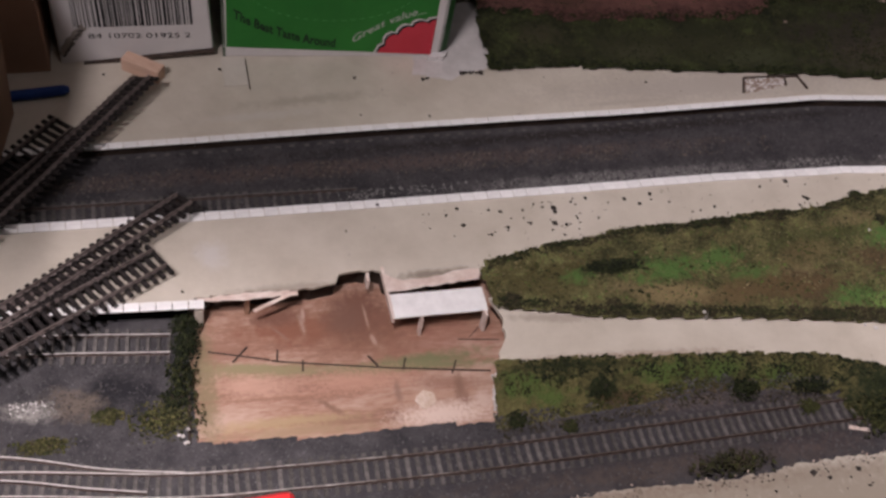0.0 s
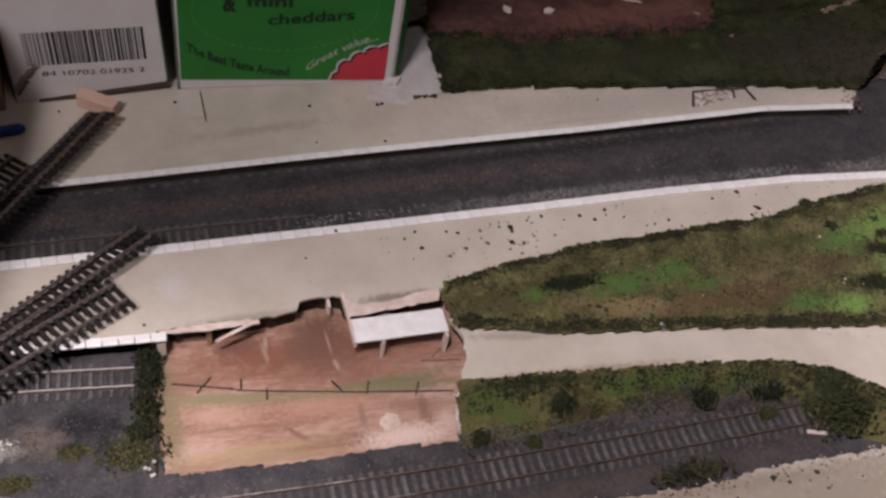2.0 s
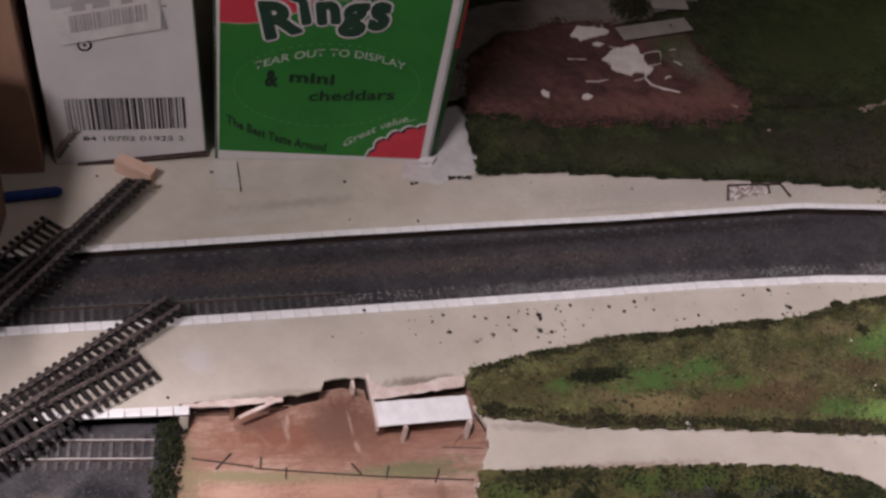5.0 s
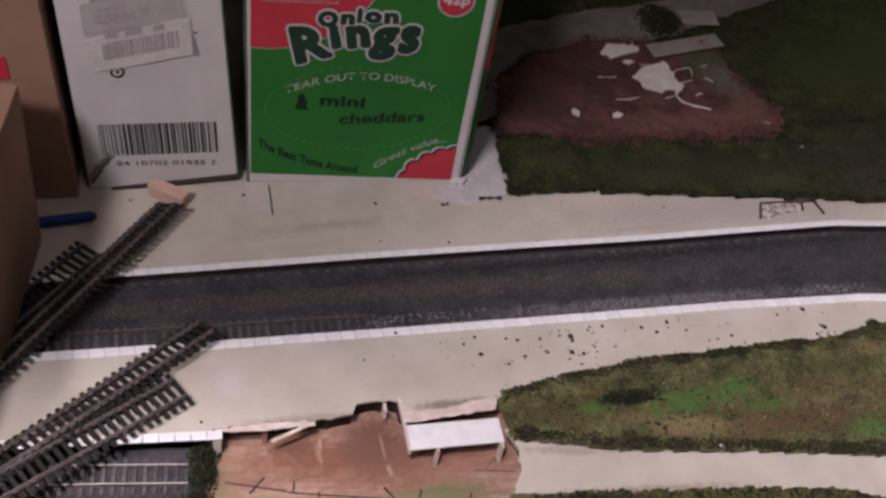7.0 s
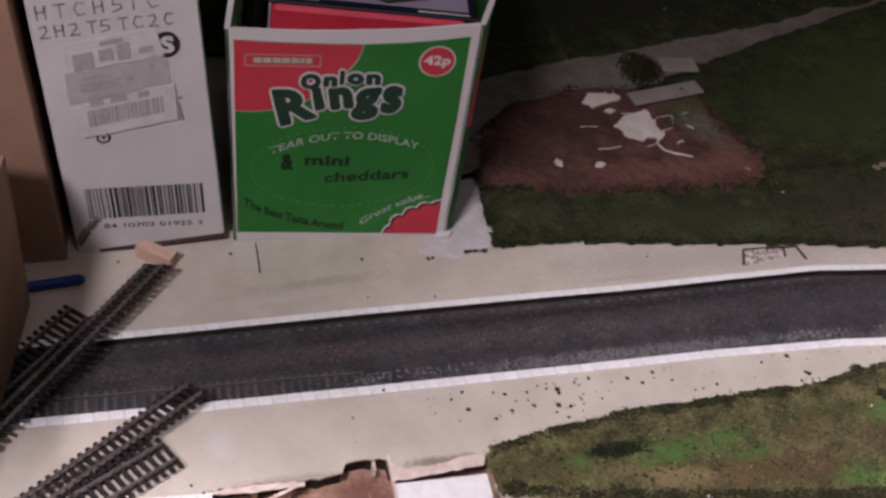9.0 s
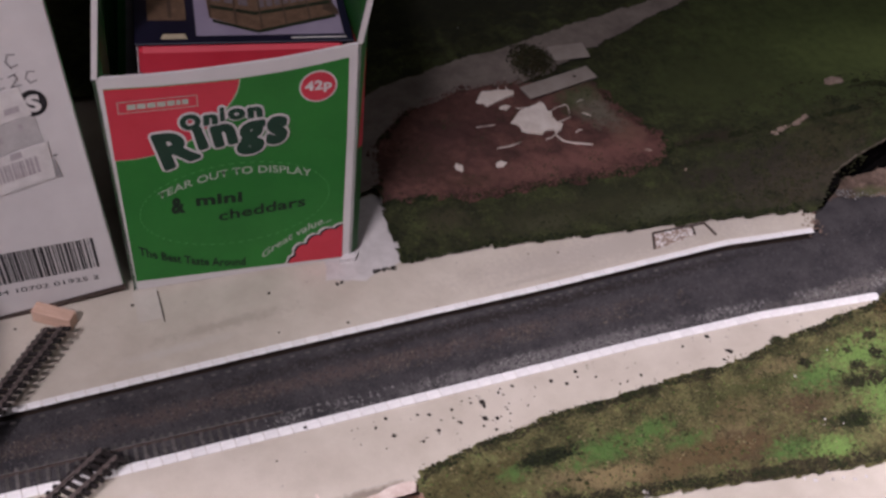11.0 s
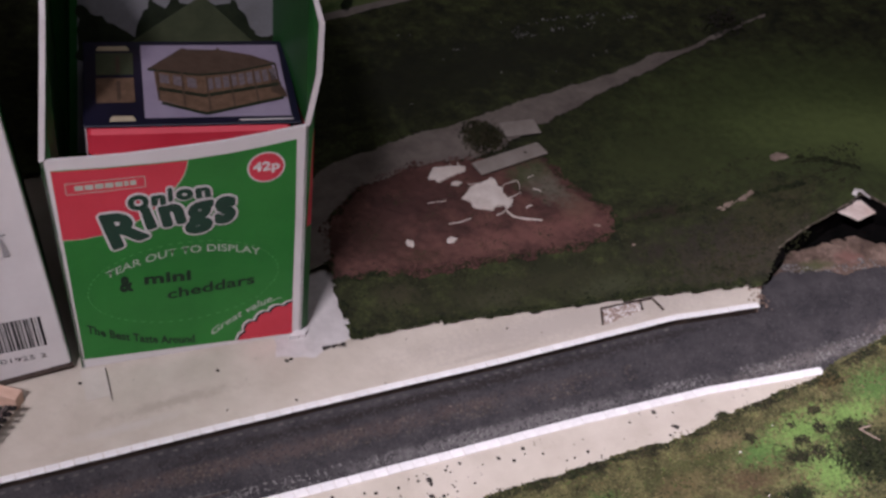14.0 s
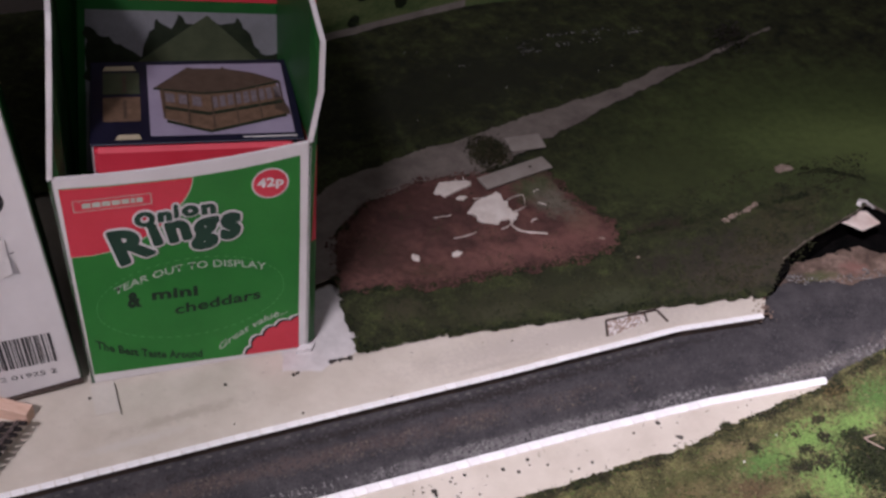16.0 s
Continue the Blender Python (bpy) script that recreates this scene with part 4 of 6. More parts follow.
def fringe(name, label, line, count, width, height, size, mat, seed):
    """Clumps crowded along an edge."""
    rnd, pts, spots = random.Random(seed), along([(x, y, 0) for x, y in line], 0.0008), []
    for _ in range(count):
        p, way = rnd.choice(pts)
        dens = noise.noise(Vector((p.x * 55, p.y * 55, seed)))
        if dens < rnd.uniform(-0.55, 0.35):
            continue
        off = rnd.uniform(0, width * (1.0 + 0.8 * dens))
        x, y = p.x - way.y * off, p.y + way.x * off
        r = rnd.uniform(*size) * (1.0 + 0.5 * dens)
        spots.append((x, y, height(x, y) + rnd.uniform(0.1, 1.6) * r, r))
    return tagged(part(name, crumbs(spots, seed, 0.9), mat), label, "foliage", kind="stuff")


fringe("platform_weeds", "dark weeds along the platform edge", GRASS_SEEN[8::-1], 2200, 0.0055, grass_a, (0.0005, 0.0013), M["clump"], 31)
fringe("brown_platform_weeds", "brown weeds along the platform edge", GRASS_SEEN[8::-1], 2200, 0.0070, grass_a, (0.0005, 0.0013), M["clump_umber"], 40)
fringe("platform_dust", "dark foam dust strewn on the platform edge", GRASS_SEEN[8::-1], 500, -0.0050, lambda x, y: 0.0002, (0.0003, 0.0008), M["clump_umber"], 29)
fringe("road_weeds", "dark weeds along the road edge", GRASS_SEEN[:9:-1], 2600, 0.0060, grass_a, (0.0005, 0.0013), M["clump"], 32)
fringe("brown_road_weeds", "brown weeds along the road edge", [(x, y - 0.0015) for x, y in GRASS_SEEN[:9:-1]], 4200, 0.0100, grass_a, (0.0005, 0.0014), M["clump_umber"], 35)
fringe("verge_weeds", "dark bushy weeds below the road edge", [(0.152, -0.321), (0.216, -0.324), (0.274, -0.330), (0.332, -0.335), (0.395, -0.344), (0.435, -0.357), (0.45, -0.370), (0.49, -0.395)], 2800, -0.012, grass_b, (0.0005, 0.0014), M["clump"], 33)
fringe("verge_olive_weeds", "olive weeds scattered over the verge", [(0.152, -0.330), (0.216, -0.333), (0.274, -0.338), (0.332, -0.343), (0.395, -0.350)], 900, -0.012, grass_b, (0.0005, 0.0014), M["clump_olive"], 44)
fringe("verge_foot_weeds", "dark weeds at the foot of the verge", [(0.146, -0.364), (0.20, -0.358), (0.264, -0.354), (0.302, -0.350), (0.331, -0.357), (0.371, -0.355), (0.404, -0.356)], 1100, 0.007, grass_b, (0.0005, 0.0013), M["clump_olive"], 39)
VERGE_SEEN = [(0.154, -0.322), (0.243, -0.329), (0.395, -0.343), (0.435, -0.357), (0.46, -0.378), (0.45, -0.405), (0.412, -0.384), (0.40, -0.361), (0.371, -0.355), (0.331, -0.356), (0.302, -0.350), (0.263, -0.354), (0.20, -0.358), (0.148, -0.362)]
fringe("verge_crumbs", "ballast grains spilled over the foot of the verge", [(0.146, -0.361), (0.20, -0.359), (0.253, -0.356), (0.298, -0.352), (0.322, -0.356), (0.361, -0.358), (0.400, -0.364)], 1300, 0.006, lambda x, y: max(low_height(x, y), grass_b(x, y)) + 0.0002, (0.0005, 0.0010), M["stone"], 48)
fringe("verge_crumbs", "brown crumbs spilled from the verge over the ballast", [(0.146, -0.362), (0.20, -0.360), (0.253, -0.357), (0.298, -0.353), (0.322, -0.357), (0.361, -0.359), (0.400, -0.365)], 500, -0.008, lambda x, y: low_height(x, y) + 0.0003, (0.0005, 0.0011), M["stone_rust"], 49)
fringe("verge_crumbs", "olive crumbs spilled from the verge over the ballast", [(0.146, -0.362), (0.20, -0.360), (0.253, -0.357), (0.298, -0.353), (0.322, -0.357), (0.361, -0.359), (0.400, -0.365)], 700, -0.007, lambda x, y: low_height(x, y) + 0.0003, (0.0005, 0.0011), M["clump_umber"], 59)
scatter("verge_turf", "olive and green ground foam on the verge", "grass", VERGE_SEEN, 4500, grass_b, (0.0005, 0.0014), M["grass_low"], 34)
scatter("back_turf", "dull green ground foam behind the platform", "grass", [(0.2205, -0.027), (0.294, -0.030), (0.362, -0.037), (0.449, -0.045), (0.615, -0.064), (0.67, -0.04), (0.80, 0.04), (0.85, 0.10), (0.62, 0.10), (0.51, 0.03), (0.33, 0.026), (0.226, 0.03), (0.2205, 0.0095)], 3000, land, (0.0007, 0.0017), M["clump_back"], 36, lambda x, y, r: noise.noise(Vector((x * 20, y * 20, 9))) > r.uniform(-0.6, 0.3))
fringe("back_weeds", "dark weeds at the back of the platform", [(0.2185, 0.012), (0.2220, -0.010), (0.2185, -0.0285), (0.226, -0.032), (0.294, -0.031), (0.362, -0.038), (0.449, -0.046), (0.501, -0.050), (0.60, -0.063)], 1500, 0.006, land, (0.0008, 0.0017), M["clump"], 37)
fringe("bank_shade_weeds", "dark tufts along the earth patch", [(0.220, 0.038), (0.258, 0.037), (0.312, 0.028), (0.417, 0.025), (0.478, 0.024), (0.505, 0.034), (0.514, 0.052), (0.500, 0.085)], 1500, -0.006, land, (0.0008, 0.0017), M["clump"], 38)


fringe("earth_crumbs", "red earth crumbs spilled over the grass", [(0.226, 0.046), (0.258, 0.041), (0.312, 0.032), (0.417, 0.029), (0.478, 0.029), (0.500, 0.038), (0.506, 0.056), (0.484, 0.108), (0.480, 0.150)], 2600, -0.011, lambda x, y: land(x, y) + 0.0006, (0.0007, 0.0015), M["earth_crumb"], 45)
fringe("earth_crumbs", "red earth crumbs spilled over the path edge", [(0.226, 0.046), (0.239, 0.105), (0.284, 0.150), (0.346, 0.170), (0.412, 0.166)], 1200, 0.008, lambda x, y: land(x, y) + 0.0012, (0.0006, 0.0013), M["earth_crumb"], 46)
scatter("dirt_grass", "sparse dull grass crumbs over the red earth", "grass", DIRT, 900, lambda x, y: land(x, y) + 0.0010, (0.0005, 0.0012), M["clump_back"], 47, lambda x, y, r: noise.noise(Vector((x * 35, y * 35, 31))) > r.uniform(0.0, 0.5))


def bush(label, x, y, z, size, count, mats, seed, flat=1.0):
    """A clump of foliage lumps round a few stems."""
    rnd = random.Random(seed)
    top = thing("bush", label, "bush")
    stems = bmesh.new()
    for _ in range(5):
        a, l = rnd.uniform(0, 6.28), rnd.uniform(0.4, 0.9)
        m, length = between((x, y, z - 0.001), (x + math.cos(a) * size[0] * l * 0.5, y + math.sin(a) * size[1] * l * 0.5, z + size[2] * 0.7))
        block(0, length, -0.0004, 0.0004, -0.0004, 0.0004, 0, stems)
        bmesh.ops.transform(stems, matrix=m, verts=stems.verts[-8:])
    part("stem", stems, M["dark_wood"], top)
    for k, mat in enumerate(mats):
        spots = []
        for _ in range(int(1.6 * count) // len(mats)):
            u, v, w = rnd.gauss(0, 0.42), rnd.gauss(0, 0.42), abs(rnd.gauss(0, 0.5))
            u, v, w = max(-1, min(1, u)), max(-1, min(1, v)), min(1, w)
            spots.append((x + u * size[0], y + v * size[1], z + w * size[2] * max(0.1, 1 - 0.6 * (u * u + v * v)), rnd.uniform(0.0005, 0.0014)))
        part("foliage", crumbs(spots, seed + k, flat), mat, top)
    return top


for k, (x, y, sx, sy, h) in enumerate(((-0.0525, -0.255, 0.011, 0.010, 0.012), (-0.0540, -0.272, 0.010, 0.011, 0.011), (-0.0575, -0.294, 0.011, 0.013, 0.012), (-0.0625, -0.312, 0.012, 0.010, 0.009))):
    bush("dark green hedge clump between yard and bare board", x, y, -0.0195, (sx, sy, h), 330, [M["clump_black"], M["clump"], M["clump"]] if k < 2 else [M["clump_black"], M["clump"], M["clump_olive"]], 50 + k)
bush("low olive growth at the foot of the hedge", -0.070, -0.327, -0.0195, (0.024, 0.015, 0.005), 620, [M["clump_olive"], M["grass_low"], M["clump_back"]], 56)
# Closes the ballast side; its darkness stands in for the step's shadow.
tagged(part("ballast_edge", prism(ragged([(-0.0515, -0.290), (-0.0565, -0.3465), (-0.0585, -0.3465), (-0.0535, -0.290)], 0.005, 0.0006, 31, True), BASE, -0.0172), M["wall_and_shade_brown"]), "dark strip painted for the shadow of the ballast step", "edge", kind="structure")
for label, x, y, sx, sy, h, mats in (("low olive weed tuft on the ballast", -0.147, -0.336, 0.020, 0.006, 0.003, ("clump_olive", "grass_low")), ("low olive weed tuft on the ballast", -0.107, -0.3195, 0.010, 0.006, 0.004, ("clump_olive", "grass_low")), ("dark weed tuft at the front platform edge", 0.297, -0.414, 0.032, 0.010, 0.006, ("clump_umber", "clump_olive"))):
    bush(label, x, y, -0.019 if y > -0.4 else -0.008, (sx, sy, h), 300, [M[m] for m in mats], int(1000 + x * 999))
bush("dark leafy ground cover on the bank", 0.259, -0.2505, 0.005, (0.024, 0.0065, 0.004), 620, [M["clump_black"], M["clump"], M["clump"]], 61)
bush("dark green bush at the end of the bank", 0.590, -0.272, 0.004, (0.032, 0.030, 0.012), 1400, [M["clump"]], 62)
bush("dark green bush at the end of the bank", 0.589, -0.240, 0.004, (0.014, 0.009, 0.006), 240, [M["clump"]], 72)
bush("dark green bush at the end of the bank", 0.506, -0.287, 0.004, (0.016, 0.009, 0.006), 240, [M["clump"]], 73)
bush("small brown weed on the bank", 0.604, -0.190, 0.004, (0.014, 0.007, 0.005), 200, [M["clump"], M["clump_brown"]], 74)
bush("small dark weed at the platform edge", 0.491, -0.197, 0.003, (0.006, 0.004, 0.004), 90, [M["clump"]], 75)
bush("dark green bush covering the track end", 0.435, -0.385, -0.015, (0.030, 0.022, 0.016), 1300, [M["clump"], M["clump_olive"]], 65)
bush("small green weed between the rails", 0.3767, -0.3746, -0.016, (0.008, 0.006, 0.004), 160, [M["clump_olive"]], 66)
# Blackish clumps fill in the shaded gap under the road edge.
bush("blackish clumps standing in for the dark gap under the road edge", 0.385, -0.358, -0.013, (0.018, 0.008, 0.007), 420, [M["clump_black"], M["clump"]], 76)
bush("small dark weed beside the rail", 0.196, -0.367, -0.018, (0.007, 0.006, 0.004), 110, [M["clump"], M["clump_olive"]], 77)
bush("small dark shrub on the verge", 0.331, -0.354, -0.014, (0.012, 0.012, 0.010), 360, [M["clump"]], 67)
bush("small dark shrub on the verge", 0.225, -0.343, -0.010, (0.010, 0.010, 0.007), 260, [M["clump"]], 68)
bush("small dark shrub on the verge", 0.16, -0.357, -0.018, (0.008, 0.007, 0.007), 200, [M["clump"]], 69)
bush("low wiry blackish bush beside the footpath", 0.434, 0.200, 0.012, (0.024, 0.030, 0.012), 2200, [M["clump_umber"], M["clump"], M["clump_umber"]], 70)
bush("dark twiggy tree base at the path end", 0.815, 0.345, 0.01, (0.03, 0.03, 0.03), 700, [M["clump"], M["speck"]], 71)

for k, place in enumerate([(0.4792, -0.2853, 0.0068, 0.0012), (0.4953, -0.2885, 0.0068, 0.0009), (0.3144, -0.3, 0.0068, 0.0016), (0.4827, -0.2814, 0.0068, 0.0012), (0.5249, -0.22, 0.0068, 0.0009), (0.4829, -0.2367, 0.0068, 0.0012)]):
    tagged(part("plaster_bit", crumbs([place], 510 + k, 0.9), M["chalk"]), "white plaster bit lying on the bank", "debris", "plaster bits on the bank")
for k, place in enumerate([(0.4401, -0.3215, 0.0016, 0.0018), (0.4474, -0.3253, 0.0016, 0.0022), (0.4606, -0.3207, 0.0016, 0.0024), (0.461, -0.3284, 0.0016, 0.0019), (0.47, -0.3292, 0.0016, 0.0022), (0.4774, -0.3331, 0.0016, 0.0019), (0.4878, -0.3336, 0.0016, 0.0018), (0.3766, -0.308, 0.0016, 0.0012), (0.3552, -0.3055, 0.0016, 0.0014), (0.3812, -0.3125, 0.0016, 0.001)]):
    tagged(part("pebble", crumbs([place], 520 + k, 0.8), M["pale_patch"]), "pale stone lying along the road edge", "stone", "pebbles along the road")
for x, y, a, b, k in ((0.5407, -0.2242, 0.009, 0.005, 80), (0.5431, -0.2394, 0.009, 0.006, 81), (0.5291, -0.2539, 0.013, 0.008, 82), (0.5501, -0.2529, 0.013, 0.011, 83), (0.572, -0.2136, 0.006, 0.004, 84), (0.5646, -0.2339, 0.008, 0.008, 85), (0.4847, -0.2896, 0.022, 0.008, 86), (0.5013, -0.2247, 0.006, 0.005, 87)):
    bush("small dark tuft on the bright grass", x, y, 0.003, (a, b, 0.004), int(90 + 9000 * a), [M["clump"], M["clump_umber"]], k)

# ---- bare board in the gap ----


def stain(name, label, poly, mat, seed, lift, step=0.006, amp=0.003):
    return tagged(part(name, prism(ragged(poly, step, amp, seed, True), BASE, BASE + lift), mat), label, "stain", kind="structure")


stain("plaster_blob", "round pale plaster blob on the board", [(0.1025 + 0.0068 * math.cos(i * 0.57), -0.3305 + 0.0075 * math.sin(i * 0.57)) for i in range(11)], M["glue"], 5, 0.0008, 0.002, 0.0011)
fence = thing("fallen_fence", "fallen dark wire fence lying on the bare board", "fence")
for a, b in (((-0.0395, -0.2748), (0.0017, -0.2861)), ((0.0025, -0.2872), (0.0327, -0.2931)), ((0.0327, -0.2931), (0.0829, -0.3023)), ((0.0829, -0.3023), (0.1535, -0.3132))):
    m, length = between((*a, BASE + 0.0006), (*b, BASE + 0.0006))
    bm = block(0, length, -0.0004, 0.0004, -0.0004, 0.0004)
    bmesh.ops.transform(bm, matrix=m, verts=bm.verts)
    part("wire", bm, M["dark_wood"], fence)
for a, b in (((0.1362, -0.2838), (0.166, -0.2878)), ((0.1453, -0.2828), (0.1585, -0.2712))):
    m, length = between((*a, BASE + 0.0004), (*b, BASE + 0.0004))
    bm = block(0, length, -0.00025, 0.00025, -0.00025, 0.00025)
    bmesh.ops.transform(bm, matrix=m, verts=bm.verts)
    part("loose_wire", bm, M["dark_wood"], fence)
for x, y, l, a in ((-0.0182, -0.2798, 0.0160, 46), (0.0069, -0.2835, 0.0090, 80), (0.0232, -0.2938, 0.0090, 82), (0.0721, -0.2954, 0.0110, 121), (0.0934, -0.3005, 0.0105, 70), (0.1280, -0.3072, 0.0115, 65)):
    bm = block(-l / 2, l / 2, -0.0006, 0.0006, -0.0006, 0.0006, 0.0002)
    bmesh.ops.transform(bm, matrix=pose(x, y, BASE + 0.001, 0, 0, a), verts=bm.verts)
    part("post", bm, M["dark_wood"], fence)
fringe("gap_rubble", "plaster crumbs along the broken road end", [(0.150, -0.322), (0.146, -0.355)], 160, 0.004, lambda x, y: -0.012 + (y + 0.322) * 0.25, (0.0006, 0.0016), M["chalk"], 41)

# ---- broken platform substructure ----
frame_thing = thing("platform_support", "white card platform support with torn top and ribs", "support")
bm = block(0.0885, 0.1575, -0.2750, -0.2545, -0.0022, -0.0010)
part("support_strip", bm, M["kerb"], frame_thing)
part("torn_top", prism(ragged([(0.087, -0.2535), (0.157, -0.2485), (0.160, -0.240), (0.150, -0.2375), (0.12, -0.2440), (0.10, -0.2440), (0.088, -0.236)], 0.005, 0.0008, 8, True), 0.0002, 0.0008), M["torn_card"], frame_thing, "torn pinkish card top")
for x, y0, y1, z0, z1 in ((0.0880, -0.2765, -0.230, -0.0045, 0.0006), (0.109, -0.2775, -0.2735, BASE, -0.0024), (0.1560, -0.2790, -0.2730, BASE, -0.0024), (0.077, -0.2400, -0.2330, -0.0115, -0.0020)):
    part("rib", prism([(x - 0.0011, y1), (x - 0.0009, y0), (x + 0.0009, y0), (x + 0.0011, y1)], z0, z1), M["torn_card"], frame_thing, "card rib")
strip_thing = thing("card_strip", "broken pale card strip hanging from the platform", "card strip")
m, length = between((-0.0065, -0.2570, -0.0030), (0.0200, -0.2480, 0.0006))
bm = block(0, length, -0.0013, 0.0013, -0.0006, 0.0006, 0.0002)
bmesh.ops.transform(bm, matrix=m, verts=bm.verts)
part("strip", bm, M["torn_card"], strip_thing)
part("torn_end", block(0.019, 0.025, -0.2495, -0.2455, 0.0002, 0.0012, 0.0002), M["torn_card"], strip_thing)
tagged(part("torn_edge", prism(ragged([(-0.044, -0.2478), (-0.005, -0.2500), (0.020, -0.2485), (0.020, -0.2450), (-0.007, -0.2435), (-0.044, -0.2455)], 0.004, 0.0007, 9, True), 0.0003, 0.0011), M["torn_card"]), "torn pinkish card edge of the platform", "card edge")
part("support_block", block(-0.011, -0.008, -0.246, -0.238, BASE, -0.0024), M["brown_card"], strip_thing)
tagged(part("kerb_pier", block(-0.046, -0.040, -0.2525, -0.2475, BASE, -0.004, 0.0006), M["platform"]), "small beige card pier at the platform end", "pier")

# ---- debris on the platforms ----
rnd = random.Random(77)
spots = [(0.2315, -0.1865, 0.0010, 0.0029), (0.2320, -0.1905, 0.0010, 0.0024), (0.2285, -0.2018, 0.0010, 0.0028), (0.2379, -0.2043, 0.0008, 0.0020), (0.1568, -0.1975, 0.0008, 0.0025), (0.1554, -0.1804, 0.0008, 0.0018), (0.1886, -0.1862, 0.0006, 0.0018), (0.1912, -0.2023, 0.0006, 0.0018), (0.1460, -0.1864, 0.0006, 0.0017), (0.2602, -0.1783, 0.0006, 0.0019), (0.2475, -0.1814, 0.0006, 0.0016), (0.2233, -0.1846, 0.0006, 0.0016), (0.2923, -0.1822, 0.0006, 0.0020), (0.3153, -0.1788, 0.0006, 0.0019), (0.3034, -0.1880, 0.0006, 0.0018)]
spots += [(0.3651, -0.1969, 0.0006, 0.0018), (0.4378, -0.1746, 0.0008, 0.0028), (0.4127, -0.1789, 0.0006, 0.0020), (0.4486, -0.1949, 0.0010, 0.0028), (0.4460, -0.1930, 0.0010, 0.0018), (0.4392, -0.2008, 0.0006, 0.0016), (0.0951, -0.1724, 0.0014, 0.0019), (0.2067, -0.1866, 0.0006, 0.0017), (0.1800, -0.1843, 0.0006, 0.0016), (0.2654, -0.1993, 0.0006, 0.0016), (0.2098, -0.2001, 0.0006, 0.0015), (0.1763, -0.2082, 0.0006, 0.0016), (0.2333, -0.2135, 0.0006, 0.0016), (0.3289, -0.1884, 0.0006, 0.0015), (0.3518, -0.1993, 0.0006, 0.0014), (-0.0530, -0.2385, 0.0008, 0.0016)]
for _ in range(48):
    x = rnd.gauss(0.225, 0.06)
    spots.append((x, rnd.uniform(-0.212, -0.175), 0.0003, rnd.uniform(0.0005, 0.0013)))
for _ in range(22):
    x = rnd.uniform(0.32, 0.58)
    spots.append((x, rnd.uniform(-0.195 + 0.06 * max(0, x - 0.4), -0.172), 0.0003, rnd.uniform(0.0004, 0.0010)))
tagged(part("ballast_crumbs", crumbs(spots, 5), M["speck"]), "dark ballast crumbs strewn on the platform", "debris", kind="stuff")
spots = [(0.1024, -0.0319, 0.0005, 0.0018), (0.1590, -0.0370, 0.0006, 0.0024), (0.1630, -0.0362, 0.0006, 0.0024), (-0.006, -0.0163, 0.0005, 0.0017), (-0.0967, -0.0172, 0.0005, 0.0017), (0.0998, -0.0759, 0.0005, 0.0013), (0.1556, -0.0803, 0.0005, 0.0016), (0.2313, -0.0837, 0.0004, 0.0013), (0.3563, -0.0511, 0.0005, 0.0014), (0.33, -0.046, 0.0005, 0.0008), (0.385, -0.064, 0.0005, 0.0007), (0.265, -0.040, 0.0005, 0.0007)]
spots += [(0.193 + rnd.uniform(0, 0.02), -0.0315 + rnd.uniform(-0.002, 0.002), 0.0008, rnd.uniform(0.0008, 0.0018)) for _ in range(40)]
tagged(part("ballast_crumbs", crumbs(spots, 6), M["speck"]), "few dark crumbs on the far platform", "debris", kind="stuff")
PIT = [(0.4445, -0.0700), (0.4510, -0.0525), (0.4920, -0.0520), (0.4870, -0.0615), (0.4750, -0.0650)]
tagged(part("broken_pit", prism(ragged(PIT, 0.004, 0.0006, 6, True), 0.0001, 0.0003), M["stone_bare"]), "brownish broken hollow in the platform top", "hollow", kind="structure")
scatter("pit_rubble", "white plaster rubble in a broken platform corner", "debris", PIT, 150, lambda x, y: 0.0003, (0.0005, 0.0016), M["chalk"], 7)
scatter("pit_rubble", "brown plaster crumbs in a broken platform corner", "debris", PIT, 26, lambda x, y: 0.0008, (0.0004, 0.0010), M["stone_bare"], 8)
tagged(part("end_rubble", crumbs([(0.604 + rnd.gauss(0, 0.006), -0.076 + rnd.gauss(0, 0.006), rnd.uniform(-0.004, 0.0006), rnd.uniform(0.0008, 0.0024)) for _ in range(60)], 8), M["bank_earth"]), "broken plaster rubble at the platform end", "debris", kind="stuff")
ramp_frame = thing("ramp_frame", "thin rusty frame lying on the platform", "frame")
for a, b in (((0.4423, -0.0704), (0.4500, -0.0516)), ((0.4500, -0.0516), (0.5040, -0.0518)), ((0.5030, -0.0518), (0.5062, -0.0685)), ((0.4900, -0.0520), (0.4872, -0.0630))):
    m, length = between((*a, 0.001), (*b, 0.001))
    bm = block(0, length, -0.0009, 0.0009, -0.0007, 0.0009, 0.0002)
    bmesh.ops.transform(bm, matrix=m, verts=bm.verts)
    part("bar", bm, M["dark_wood"], ramp_frame)
tagged(part("card_tab", block(-0.004, 0.0155, -0.036, -0.002, 0.0001, 0.0005), M["tab_paint"]), "pale card tab glued to the platform", "card")
# Raised dark strip drawn for the shadow line of a groove.
tagged(part("groove", block(0.0152, 0.0160, -0.040, -0.006, 0.0001, 0.0012), M["dark_wood"]), "thin dark strip drawn as the shadow line of a groove", "card strip")
